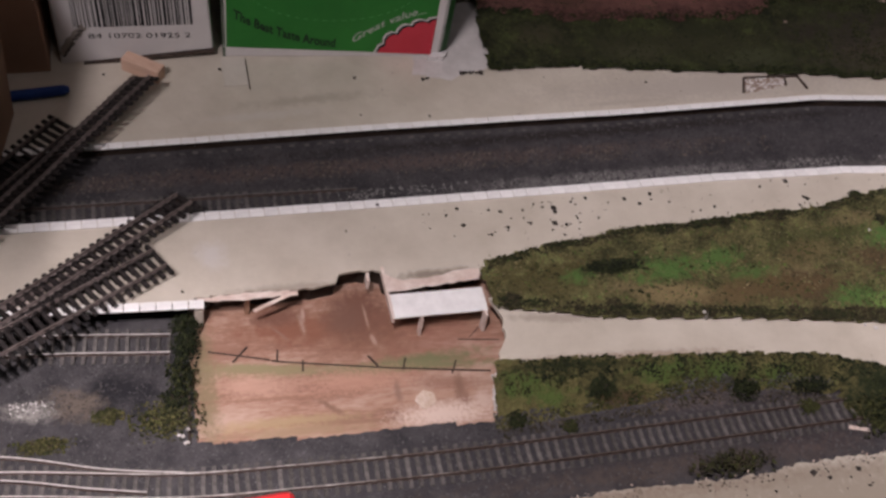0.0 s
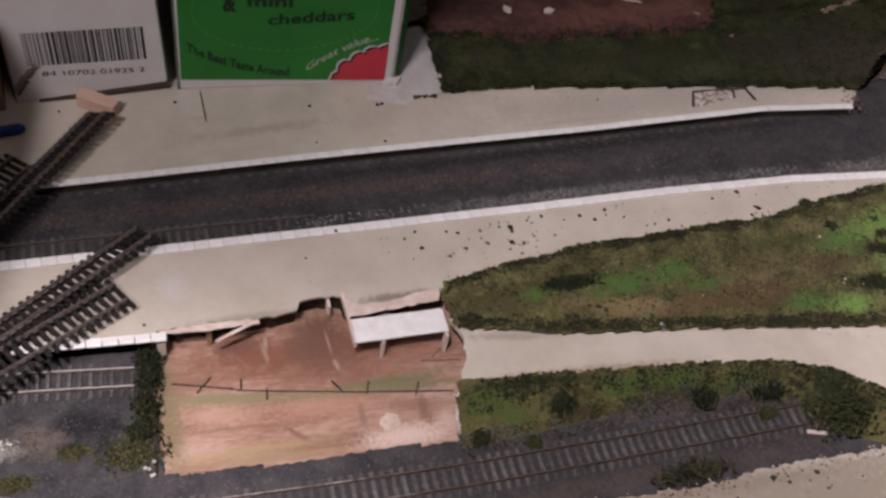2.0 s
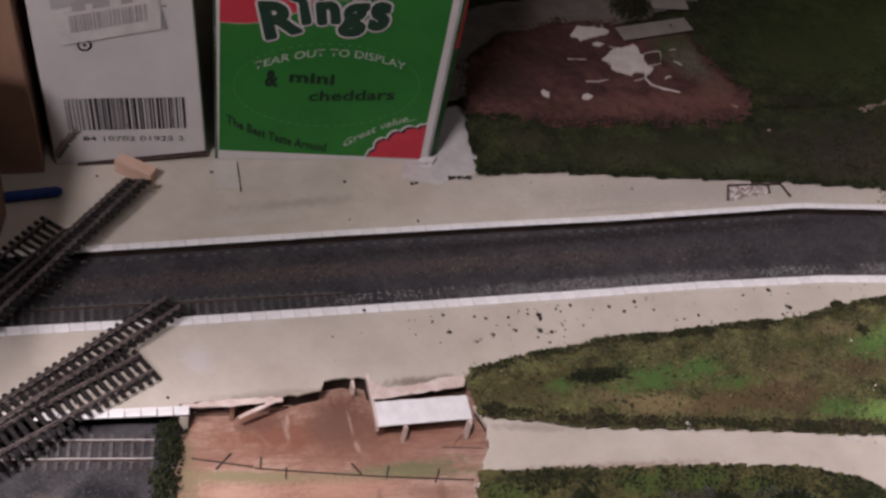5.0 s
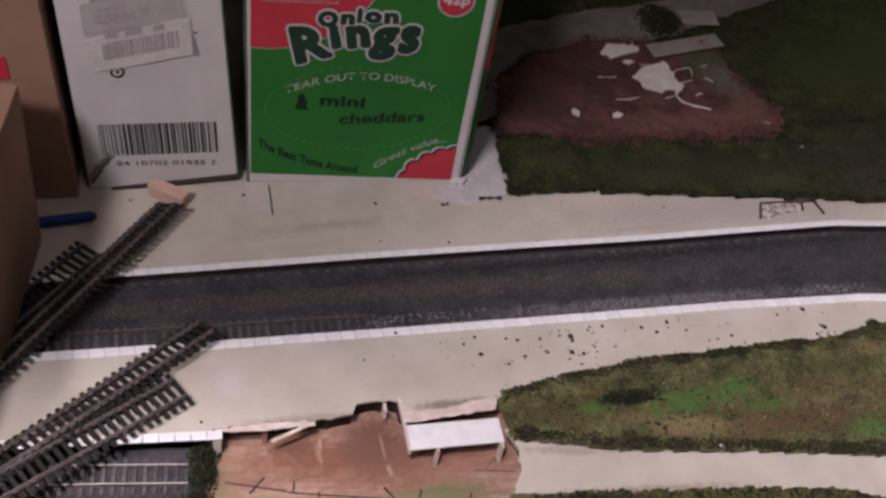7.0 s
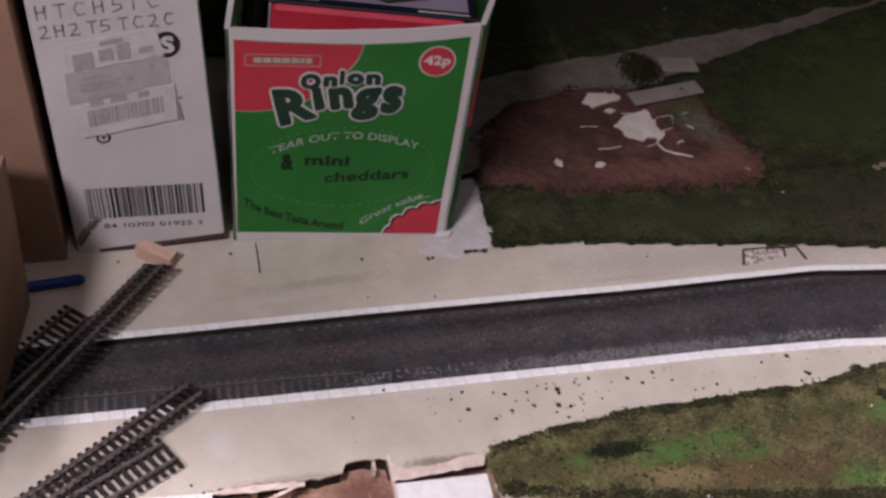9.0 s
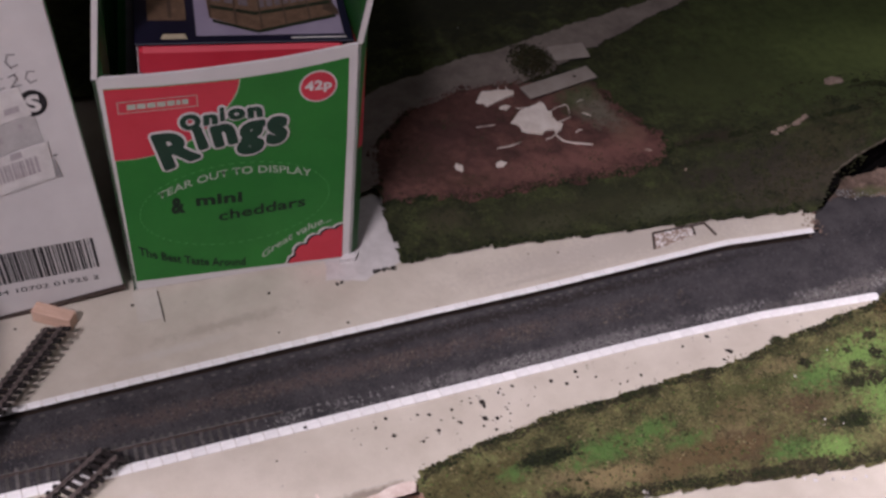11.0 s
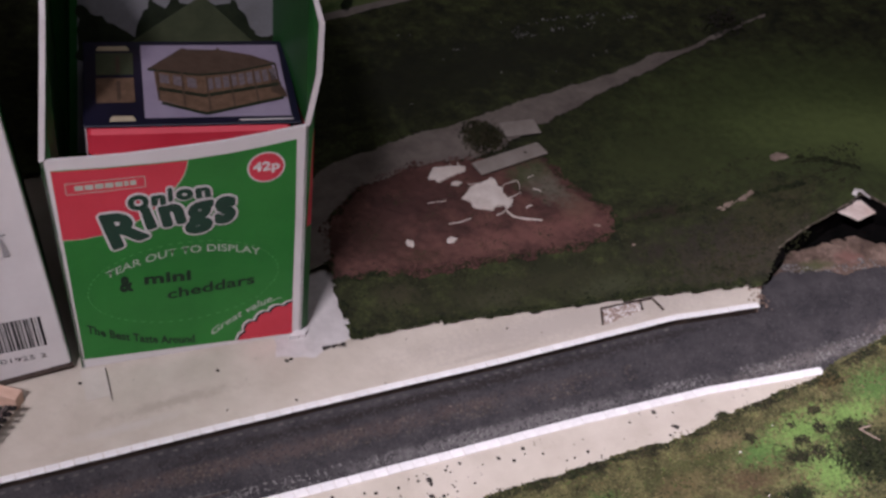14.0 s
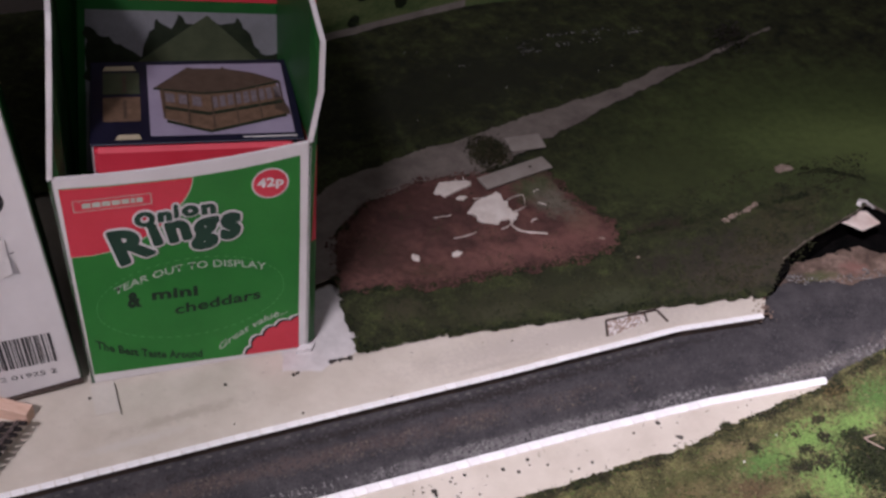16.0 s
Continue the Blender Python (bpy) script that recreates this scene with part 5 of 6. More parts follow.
tagged(part("plaster_patch", prism(ragged([(0.1514, -0.0305), (0.1839, -0.0390), (0.2012, -0.0285), (0.2190, -0.0270), (0.2245, -0.0102), (0.2210, 0.0095), (0.2260, 0.0387), (0.2290, 0.0600), (0.1915, 0.0600), (0.1895, 0.0), (0.1580, -0.0060)], 0.005, 0.001, 5, True), 0.0001, 0.0005), M["pale_patch"]), "whitish bare plaster patch on the platform", "plaster", kind="structure")
block_thing = tagged(part("wooden_block", block(-0.0165, 0.0165, -0.0055, 0.0055, 0, 0.0125, 0.0005), M["pine"]), "small pale pine offcut under a track end", "wood block")
block_thing.matrix_world = pose(-0.0660, -0.0170, 0.0002, 0, 0, -34)
pen = thing("blue_pen", "blue plastic pen lying beside brown boxes", "pen", at=pose(-0.1235, -0.0372, 0.0045, 0, 0, 187))
bm = bmesh.new()
bmesh.ops.create_cone(bm, cap_ends=True, segments=14, radius1=0.0042, radius2=0.0042, depth=0.075, matrix=pose(0.0405, 0, 0, 0, 90, 0))
part("barrel", bm, M["blue"], pen, smooth=False)
bm = bmesh.new()
bmesh.ops.create_cone(bm, cap_ends=True, segments=14, radius1=0.0022, radius2=0.0042, depth=0.004, matrix=pose(0.0010, 0, 0, 0, 90, 0))
part("cap", bm, M["blue"], pen)
bits = [(-0.061, -0.343, -0.014, 0.0016), (-0.058, -0.339, -0.012, 0.0018), (-0.0635, -0.3405, -0.016, 0.0014), (-0.0585, -0.3465, -0.016, 0.0015), (-0.060, -0.346, -0.018, 0.0015)]
tagged(part("plaster_bits", crumbs(bits, 8, 1.0), M["chalk"]), "white plastic bits at the hedge foot", "debris")
red = thing("red_tool", "glossy red plastic tool lying by the track", "tool")
bm = block(-0.020, 0.020, -0.010, 0.010, 0, 0.010, 0.003)
part("grip", bm, M["red_plastic"], red)
part("seam", block(-0.018, 0.018, -0.0006, 0.0006, 0.0098, 0.0104), M["red_print"], red)
red.matrix_world = pose(-0.017, -0.4025, -0.0190, 0, 0, 3)
stick = tagged(part("white_stick", block(-0.0075, 0.0075, -0.0015, 0.0015, 0, 0.0016, 0.0003), M["torn_card"]), "short whitish stick on the ballast", "stick")
stick.matrix_world = pose(0.407, -0.3965, -0.0172, 0, 0, -16)
forked = thing("bare_twig", "pale forked twig stuck in a bush", "twig")
for a, b in (((0.592, -0.248, 0.012), (0.5935, -0.258, 0.016)), ((0.5935, -0.258, 0.016), (0.600, -0.264, 0.014)), ((0.592, -0.248, 0.012), (0.601, -0.250, 0.016))):
    m, length = between(a, b)
    bm = block(0, length, -0.0005, 0.0005, -0.0005, 0.0005, 0.0001)
    bmesh.ops.transform(bm, matrix=m, verts=bm.verts)
    part("branch", bm, M["stone_bare"], forked)
tagged(part("milestone", block(0.3155, 0.3185, -0.3030, -0.2990, 0, 0.006, 0.0008), M["stone_grey"]), "small pale stone post at the road edge", "stone")

# ---- platform at the front edge ----
front_platform = thing("front_platform", "cream painted platform with a broken plaster edge", "platform", kind="structure")
edge = ragged([(0.10, -0.432), (0.16, -0.430), (0.205, -0.4260), (0.264, -0.4290), (0.318, -0.4290), (0.333, -0.4255), (0.373, -0.4247), (0.405, -0.4260), (0.445, -0.4245), (0.60, -0.44)], 0.004, 0.0016, 12)
part("deck", prism(edge[::-1] + [(0.10, -0.52), (0.60, -0.52)], -0.003, 0.0), M["platform"], front_platform)
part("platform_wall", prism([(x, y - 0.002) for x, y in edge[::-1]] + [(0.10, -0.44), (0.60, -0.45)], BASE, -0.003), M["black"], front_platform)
fringe("front_rubble", "plaster crumbs along the broken platform edge", edge[::-1], 90, -0.003, lambda x, y: -0.0022, (0.0004, 0.0011), M["glue"], 42)
fringe("front_dirt", "dark dirt along the broken platform edge", edge[::-1], 420, 0.006, lambda x, y: 0.0002, (0.0003, 0.0009), M["speck"], 30)
tagged(part("ballast_crumbs", crumbs([(0.3463, -0.4325, 0.0008, 0.0030), (0.3566, -0.4382, 0.0006, 0.0022), (0.3798, -0.4349, 0.0008, 0.0028), (0.3143, -0.4428, 0.0006, 0.0018), (0.3824, -0.4473, 0.0006, 0.0018)] + [(rnd.uniform(0.28, 0.42), rnd.uniform(-0.45, -0.430), 0.0004, rnd.uniform(0.0006, 0.0014)) for _ in range(16)], 9), M["speck"]), "dark crumbs on the front platform", "debris", kind="stuff")

# ---- things on the land behind ----
FLAKES = (("torn white plaster on the red earth", [(0.3895, 0.1251), (0.4103, 0.1322), (0.4161, 0.1362), (0.4188, 0.1312), (0.4175, 0.1200), (0.4213, 0.1167), (0.4181, 0.1089), (0.4200, 0.1010), (0.4253, 0.0977), (0.4205, 0.0917), (0.4135, 0.0858), (0.4128, 0.0929), (0.4054, 0.0932), (0.3984, 0.0885), (0.3890, 0.0919), (0.3819, 0.0962), (0.3819, 0.1055), (0.3765, 0.1119), (0.3812, 0.1165)]),
          ("torn white plaster on the red earth", [(0.3543, 0.1500), (0.3648, 0.1629), (0.3754, 0.1620), (0.3882, 0.1610), (0.3972, 0.1581), (0.3941, 0.1522), (0.3783, 0.1471), (0.3634, 0.1410), (0.3595, 0.1460)]),
          ("plaster flake on the red earth", [(0.3729, 0.1352), (0.3797, 0.1382), (0.3845, 0.1349), (0.3787, 0.1318)]),
          ("plaster flake on the red earth", [(0.301, 0.062), (0.306, 0.058), (0.308, 0.064), (0.304, 0.069), (0.302, 0.066)]), ("plaster flake on the red earth", [(0.339, 0.057), (0.346, 0.055), (0.350, 0.059), (0.345, 0.062), (0.341, 0.060)]))
for k, (label, poly) in enumerate(FLAKES):
    rag = ragged(poly, 0.0020, 0.0008, 80 + k, True)
    z = max(land(x, y) for x, y in rag) + 0.0028
    tagged(part("plaster_remnant", prism(rag, z - 0.002, z + 0.0002), M["plaster"]), label, "plaster")
SPLINTERS = (([(0.3897, 0.1321), (0.3991, 0.1312), (0.4088, 0.1296)], 0.0004), ([(0.4175, 0.1153), (0.4246, 0.1230), (0.4334, 0.1259), (0.4413, 0.1267), (0.4413, 0.1193), (0.4381, 0.1120)], 0.0004), ([(0.4190, 0.1015), (0.4302, 0.1053), (0.4376, 0.1076)], 0.0006), ([(0.4124, 0.0858), (0.4145, 0.0796), (0.4207, 0.0733), (0.4316, 0.0683), (0.4418, 0.0643)], 0.0011), ([(0.4005, 0.0823), (0.4089, 0.0850), (0.4145, 0.0888)], 0.0005), ([(0.3496, 0.0807), (0.3601, 0.0809), (0.3689, 0.0824), (0.3751, 0.0852)], 0.0004), ([(0.4336, 0.0850), (0.4375, 0.0870), (0.4405, 0.0863)], 0.0008), ([(0.3414, 0.1147), (0.3604, 0.1147)], 0.0002), ([(0.3836, 0.1601), (0.3845, 0.1684)], 0.0004), ([(0.3917, 0.1582), (0.3933, 0.1699)], 0.0004), ([(0.4520, 0.1109), (0.4557, 0.1092), (0.4589, 0.1059)], 0.0005), ([(0.4542, 0.1285), (0.4614, 0.1299)], 0.0004))
for k, (line, wide) in enumerate(SPLINTERS):
    pts = smooth_line([(x, y, 0) for x, y in line], 6)
    a, b = [], []
    for i, (p, q) in enumerate(zip(offset(pts, 1.0), offset(pts, -1.0))):
        w = 0.65 * wide * (0.35 + 0.9 * math.sin(math.pi * (0.12 + 0.80 * i / (len(pts) - 1))) + 0.4 * noise.noise(Vector((p.x * 400, k, 0))))
        a.append(pts[i] + (p - pts[i]) * w), b.append(pts[i] + (q - pts[i]) * w)
    bm, rows = bmesh.new(), []
    for p, q in zip(a, b):
        rows.append([bm.verts.new((v.x, v.y, land(v.x, v.y) + h)) for v, h in ((p, 0.0010), (p, 0.0026), (q, 0.0024), (q, 0.0010))])
    for m, n in zip(rows, rows[1:]):
        for i in range(4):
            bm.faces.new((m[i], m[(i + 1) % 4], n[(i + 1) % 4], n[i]))
    bm.faces.new(rows[0]), bm.faces.new(rows[-1][::-1])
    bmesh.ops.recalc_face_normals(bm, faces=bm.faces)
    tagged(part("plaster_splinter", bm, M["plaster"]), "thin curled plaster splinter on the red earth", "plaster", "plaster splinters")


def plank(label, a, b, width, z, tilt):
    m, length = between((*a, z), (*b, z + tilt))
    bm = block(0, length, -width / 2, width / 2, 0, 0.002, 0.0004)
    # Cream board in shade: the darkening sits in this grey colour.
    ob = tagged(part("plank", bm, M["grey_card"]), label, "board")
    ob.matrix_world = m
    return ob


plank("pale flat board lying on the earth", (0.407, 0.1510), (0.487, 0.1660), 0.020, 0.0140, 0.002)
plank("pale flat board lying across the path", (0.459, 0.2065), (0.4985, 0.2040), 0.024, 0.0140, 0.001)
tagged(part("nail_hole", block(0.464, 0.4670, 0.161, 0.1635, 0.0172, 0.0180), M["dark_wood"]), "dark knot on a pale board", "knot")
for label, x, y, r, wide, high in (("pale broken stone on the hillside", 0.7275, 0.089, 0.0056, 1.6, 0.7), ("small pale stone at the corner of the earth patch", 0.4915, 0.0445, 0.0022, 1.5, 0.5), ("small white pebble on the hillside", 0.515, 0.0108, 0.0012, 1.1, 0.8)):
    bm = bmesh.new()
    bmesh.ops.create_icosphere(bm, subdivisions=2, radius=r)
    for v in bm.verts:
        v.co = v.co * (1 + 0.9 * noise.noise(v.co * 1.1 / r + Vector((x, y, 0)) * 90) + 0.35 * noise.noise(v.co * 2.9 / r))
        v.co.x, v.co.z = v.co.x * wide, max(-r * 0.4, v.co.z * high)
    ob = tagged(part("stone", bm, M["stone_bare"]), label, "stone")
    ob.location = (x, y, land(x, y) + 0.001)
scatter("green_scrub", "dull green foam lumps about the tunnel top", "grass", [(0.56, -0.045), (0.64, -0.030), (0.70, 0.0), (0.76, 0.02), (0.82, 0.06), (0.74, 0.075), (0.62, 0.045), (0.50, 0.0)], 1500, land, (0.0007, 0.0018), M["clump_back"], 94, lambda x, y, r: noise.noise(Vector((x * 45, y * 45, 3))) > r.uniform(0.0, 0.5))
fringe("pink_crumbs", "pinkish plaster crumbs on the hillside", [(0.626, 0.030), (0.640, 0.036), (0.655, 0.036), (0.668, 0.040)], 260, 0.005, land, (0.0006, 0.0014), M["stone_bare"], 28)
scatter("white_flecks", "small white flecks on the hillside", "debris", [(0.35, 0.25), (0.75, 0.33), (0.75, 0.42), (0.40, 0.42)], 12, land, (0.0006, 0.0014), M["stone_grey"], 91)
scatter("back_rubble", "grey plaster rubble along the back of the hillside", "debris", [(0.43, 0.362), (0.60, 0.380), (0.72, 0.392), (0.76, 0.405), (0.60, 0.412), (0.50, 0.378)], 120, land, (0.0006, 0.0018), M["stone_pale"], 93, lambda x, y, r: noise.noise(Vector((x * 40, y * 40, 5))) > r.uniform(0.0, 0.5))

# ---- broken tunnel mouth ----
hollow = thing("tunnel_mouth", "broken tunnel mouth, its inner shade painted black, with a pale plaster lip", "tunnel")
back = [(x + 0.001, y + 0.004) for x, y in LIP]
# Black sheets in place of the shade inside the opening.
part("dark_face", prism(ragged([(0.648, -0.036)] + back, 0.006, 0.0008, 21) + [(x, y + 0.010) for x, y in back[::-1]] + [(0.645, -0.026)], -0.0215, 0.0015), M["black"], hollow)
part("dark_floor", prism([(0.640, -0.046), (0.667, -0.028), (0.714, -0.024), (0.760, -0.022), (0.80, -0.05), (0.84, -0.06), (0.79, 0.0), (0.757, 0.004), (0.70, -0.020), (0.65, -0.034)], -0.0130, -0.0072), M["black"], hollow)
for k in range(1, len(back) - 1):
    (ax, ay), (bx, by) = back[k], back[k + 1]
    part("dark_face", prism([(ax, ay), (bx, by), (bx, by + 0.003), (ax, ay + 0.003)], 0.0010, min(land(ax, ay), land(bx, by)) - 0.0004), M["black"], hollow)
for (ax, ay), (bx, by) in zip(LIP[1:], LIP[2:]):
    m, length = between((ax, ay, land(ax, ay) + 0.0004), (bx, by, land(bx, by) + 0.0004))
    bm = prism(ragged([(0, -0.0007), (length + 0.001, -0.0007), (length + 0.001, 0.0008), (0, 0.0008)], 0.003, 0.0007, int(ax * 999), True), -0.0012, 0.0004)
    bmesh.ops.transform(bm, matrix=m, verts=bm.verts)
    part("lip", bm, M["lip_earth"], hollow, "ragged plaster lip")
m, length = between((0.737, -0.014, 0.021), (0.770, -0.012, 0.023))
bm = prism([(0.0, 0.008), (0.012, -0.012), (0.036, -0.009), (0.034, 0.012), (0.016, 0.016)], -0.0008, 0.0008)
bmesh.ops.transform(bm, matrix=m, verts=bm.verts)
part("white_panel", bm, M["torn_card"], hollow, "pale card panel")
for a, b, wide in (((0.7600, 0.0000, 0.0240), (0.7640, 0.0060, 0.0330), 0.0050), ((0.7640, 0.0060, 0.0330), (0.7720, 0.0040, 0.0320), 0.0044), ((0.7700, 0.0045, 0.0325), (0.7800, -0.0010, 0.0255), 0.0036)):
    m, length = between(a, b)
    bm = prism(ragged([(0, -wide / 2), (length, -wide / 3), (length + 0.001, wide / 3), (0, wide / 2)], 0.002, 0.0007, int(a[0] * 999), True), -0.0007, 0.0007)
    bmesh.ops.transform(bm, matrix=m, verts=bm.verts)
    part("plaster_scrap", bm, M["chalk"], hollow, "curled white plaster scrap")
EARTH = [(0.636, -0.049), (0.648, -0.041), (0.667, -0.025), (0.714, -0.021), (0.760, -0.019), (0.772, -0.030), (0.80, -0.045), (0.84, -0.066), (0.82, -0.070), (0.7444, -0.0630), (0.7166, -0.0665), (0.7045, -0.0570), (0.6818, -0.0515), (0.6535, -0.0465)]
tagged(part("tunnel_bank", sheet(ragged(EARTH, 0.006, 0.002, 15, True), lambda x, y: -0.0080 + bumps(x, y, 90, 0.0008) + bumps(x, y, 30, 0.0008) + 0.030 * max(0, y + 0.064), 0.0015), M["bank_earth"], smooth=True), "crumbled pinkish plaster bank before the tunnel", "earth", kind="structure")
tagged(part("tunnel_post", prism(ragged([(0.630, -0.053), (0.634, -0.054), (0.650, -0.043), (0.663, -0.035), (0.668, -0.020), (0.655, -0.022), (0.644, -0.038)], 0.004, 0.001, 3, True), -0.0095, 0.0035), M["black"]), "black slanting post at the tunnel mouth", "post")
fringe("bank_rubble", "plaster crumbs along the tunnel bank", [(0.655, -0.050), (0.70, -0.060), (0.76, -0.066)], 220, 0.012, lambda x, y: -0.0078, (0.0006, 0.0016), M["stone_pale"], 43)
scatter("brown_scrub", "brownish dry scrub beside the tunnel", "grass", [(0.60, -0.055), (0.645, -0.036), (0.655, -0.024), (0.683, -0.014), (0.72, -0.004), (0.73, 0.03), (0.66, 0.03), (0.60, -0.01), (0.55, -0.03)], 1300, land, (0.0006, 0.0014), M["clump_umber"], 92, lambda x, y, r: noise.noise(Vector((x * 40, y * 40, 19))) > r.uniform(-0.3, 0.5))
for k, line in enumerate(([(0.505, 0.036), (0.546, 0.038), (0.585, 0.040), (0.625, 0.044)], [(0.665, 0.035), (0.702, 0.029), (0.720, 0.030)], [(0.745, 0.080), (0.769, 0.063), (0.80, 0.043)])):
    fringe("hillside_tufts", "dark ragged tufts on the hillside", line, 420, 0.007, land, (0.0007, 0.0016), M["clump"], 95 + k)

# ---- printed and plain cartons ----


def fat_text(words, width, height, fat, extra=0.0):
    """The same with thickened strokes."""
    c = bpy.data.curves.new("lettering", "FONT")
    c.body, c.offset, c.resolution_u, c.space_character = words, fat, 3, 1.0 + 1.2 * fat + extra
    ob = bpy.data.objects.new("lettering", c)
    scene.collection.objects.link(ob)
    me = bpy.data.meshes.new_from_object(ob.evaluated_get(bpy.context.evaluated_depsgraph_get()))
    bpy.data.objects.remove(ob)
    xs, ys = [v.co.x for v in me.vertices], [v.co.y for v in me.vertices]
    cx, cy = (max(xs) + min(xs)) / 2, (max(ys) + min(ys)) / 2
    kx, ky = width / (max(xs) - min(xs) - 2 * fat), height / (max(ys) - min(ys) - 2 * fat)
    for v in me.vertices:
        v.co.x, v.co.y = (v.co.x - cx) * kx, (v.co.y - cy) * ky
    me.materials.clear()
    return me


def printed(name, shape, mat, parent, x, z, lift, bend=0.0, slope=0.0, taper=0.0, label="", y0=0.0):
    """A flat print on a front that faces the viewer's side, shape in its own x and y."""
    me = shape if isinstance(shape, bpy.types.Mesh) else mesh_of(shape, name)
    for v in me.vertices:
        a, b = v.co.x, v.co.y
        b = b * (1 - taper * a) + slope * a - bend * a * a
        v.co = (x + a, y0 - lift - v.co.z, z + b)
    return part(name, me, mat, parent, label)


def flat_poly(points):
    bm = bmesh.new()
    bm.faces.new([bm.verts.new((x, y, 0)) for x, y in points])
    return bm


def ring(rx, ry, w, dashes=0, n=48):
    bm = bmesh.new()
    for i in range(n):
        if dashes and i % 2:
            continue
        q = [(math.cos(a) * (rx + d), math.sin(a) * (ry + d), 0) for a, d in ((i * 6.2832 / n, 0), ((i + 1) * 6.2832 / n, 0), ((i + 1) * 6.2832 / n, w), (i * 6.2832 / n, w))]
        bm.faces.new([bm.verts.new(p) for p in q])
    return bm


def disc(rx, ry, n=40):
    return flat_poly([(math.cos(i * 6.2832 / n) * rx, math.sin(i * 6.2832 / n) * ry) for i in range(n)])


def bars(xs, h, y=0.0, bm=None):
    bm = bm or bmesh.new()
    for a, b in xs:
        bm.faces.new([bm.verts.new(p) for p in ((a, y - h / 2, 0), (b, y - h / 2, 0), (b, y + h / 2, 0), (a, y + h / 2, 0))])
    return bm


def panel(points, axis, at, thick):
    """A card panel: an outline in two axes, with a thickness along the third."""
    bm = prism(points, 0, thick)
    for v in bm.verts:
        a, b, c = v.co
        v.co = (a, at + c, b) if axis == "y" else (at + c, a, b)
    bmesh.ops.recalc_face_normals(bm, faces=bm.faces)
    return bm


def letter(name, char, corners, thick, mat, parent, lift):
    """One printed letter, its box stretched over four corners of a front (top left first, then clockwise), its strokes thickened all round."""
    c = bpy.data.curves.new("lettering", "FONT")
    c.body, c.offset, c.resolution_u = char, 0.012, 4
    ob = bpy.data.objects.new("lettering", c)
    scene.collection.objects.link(ob)
    me = bpy.data.meshes.new_from_object(ob.evaluated_get(bpy.context.evaluated_depsgraph_get()))
    bpy.data.objects.remove(ob)
    xs, ys = [v.co.x for v in me.vertices], [v.co.y for v in me.vertices]
    a, b, d, e = [Vector(p) for p in corners]
    flat = []
    for v in me.vertices:
        u, w = (v.co.x - min(xs)) / (max(xs) - min(xs)), (v.co.y - min(ys)) / (max(ys) - min(ys))
        flat.append((a * (1 - u) + b * u) * w + (e * (1 - u) + d * u) * (1 - w))
    verts, faces, rounds = [], [], 14
    for k in range(rounds):
        first, turn = len(verts), k * 2 * math.pi / rounds
        verts += [(p.x + thick * math.cos(turn), -lift - 0.000006 * k, p.y + thick * math.sin(turn)) for p in flat]
        faces += [[first + i for i in f.vertices] for f in me.polygons]
    shape = bpy.data.meshes.new(name)
    shape.from_pydata(verts, [], faces)
    return part(name, shape, mat, parent)


W_BOX, D_BOX = 0.182, 0.215
FRONT_TOP = [(-0.002, 0.2141), (0.011, 0.2134), (0.033, 0.2123), (0.055, 0.2117), (0.078, 0.2121), (0.100, 0.2129), (0.124, 0.2139), (0.147, 0.2162), (0.180, 0.2202)]
snack = thing("snack_carton", "open green and red printed display carton holding kit boxes", "carton", at=pose(0.0, -0.0005, 0.0008, 0, 0, -2.7))
part("front_panel", panel([(-0.002, 0.0), (0.180, 0.0)] + FRONT_TOP[::-1], "y", 0.0, 0.0025), M["white_card"], snack, "white-edged front panel with a torn top")
LEFT_EDGE = [(0.0, 0.0), (D_BOX, 0.0), (D_BOX, 0.335), (0.06, 0.335), (0.024, 0.331), (0.012, 0.318), (0.004, 0.275), (0.0, 0.2141)]
RIGHT_EDGE = [(0.0, 0.0), (D_BOX, 0.0), (D_BOX, 0.335), (0.06, 0.335), (0.022, 0.327), (0.008, 0.300), (0.003, 0.262), (0.0, 0.2202)]
part("side_panel", panel(RIGHT_EDGE, "x", 0.1778, 0.0025), M["green_inside"], snack, "green side panel")
part("side_panel", panel(LEFT_EDGE, "x", -0.002, 0.0025), M["green_inside"], snack, "green side panel")
part("side_print", panel([(0.003, 0.118), (D_BOX, 0.118), (D_BOX, 0.20), (0.003, 0.212)], "x", 0.1805, 0.0003), M["red_print"], snack, "red print on the side")
for sx, pts in ((-0.002, LEFT_EDGE), (0.1772, RIGHT_EDGE)):
    rim = bmesh.new()
    for (c, d), (a, b) in zip(pts[3:], pts[4:]):
        m, length = between((sx + 0.0015, a, b), (sx + 0.0015, c, d))
        block(0, length + 0.0004, -0.0019, 0.0019, -0.0011, 0.0011, 0, rim)
        bmesh.ops.transform(rim, matrix=m, verts=rim.verts[-8:])
    part("rim", rim, M["white_card"], snack, "white raw card rim")
part("back_panel", panel([(0, 0), (W_BOX, 0), (W_BOX, 0.335), (0, 0.335)], "y", D_BOX, 0.0025), M["green_inside"], snack)
part("bottom_panel", block(0.003, W_BOX - 0.003, 0.003, D_BOX, 0.0, 0.0025), M["grey_card"], snack)
for ob in snack.children:
    for v in ob.data.vertices:
        x, y, z = v.co
        low, high = min(z, 0.214), max(0.0, z - 0.214)
        v.co.x += 0.038 * max(0.0, y) + (-0.034 * low + 0.13 * high) * (1 - x / 0.18) + (0.20 * min(high, 0.07) - 0.22 * max(0.0, high - 0.075)) * x / 0.18
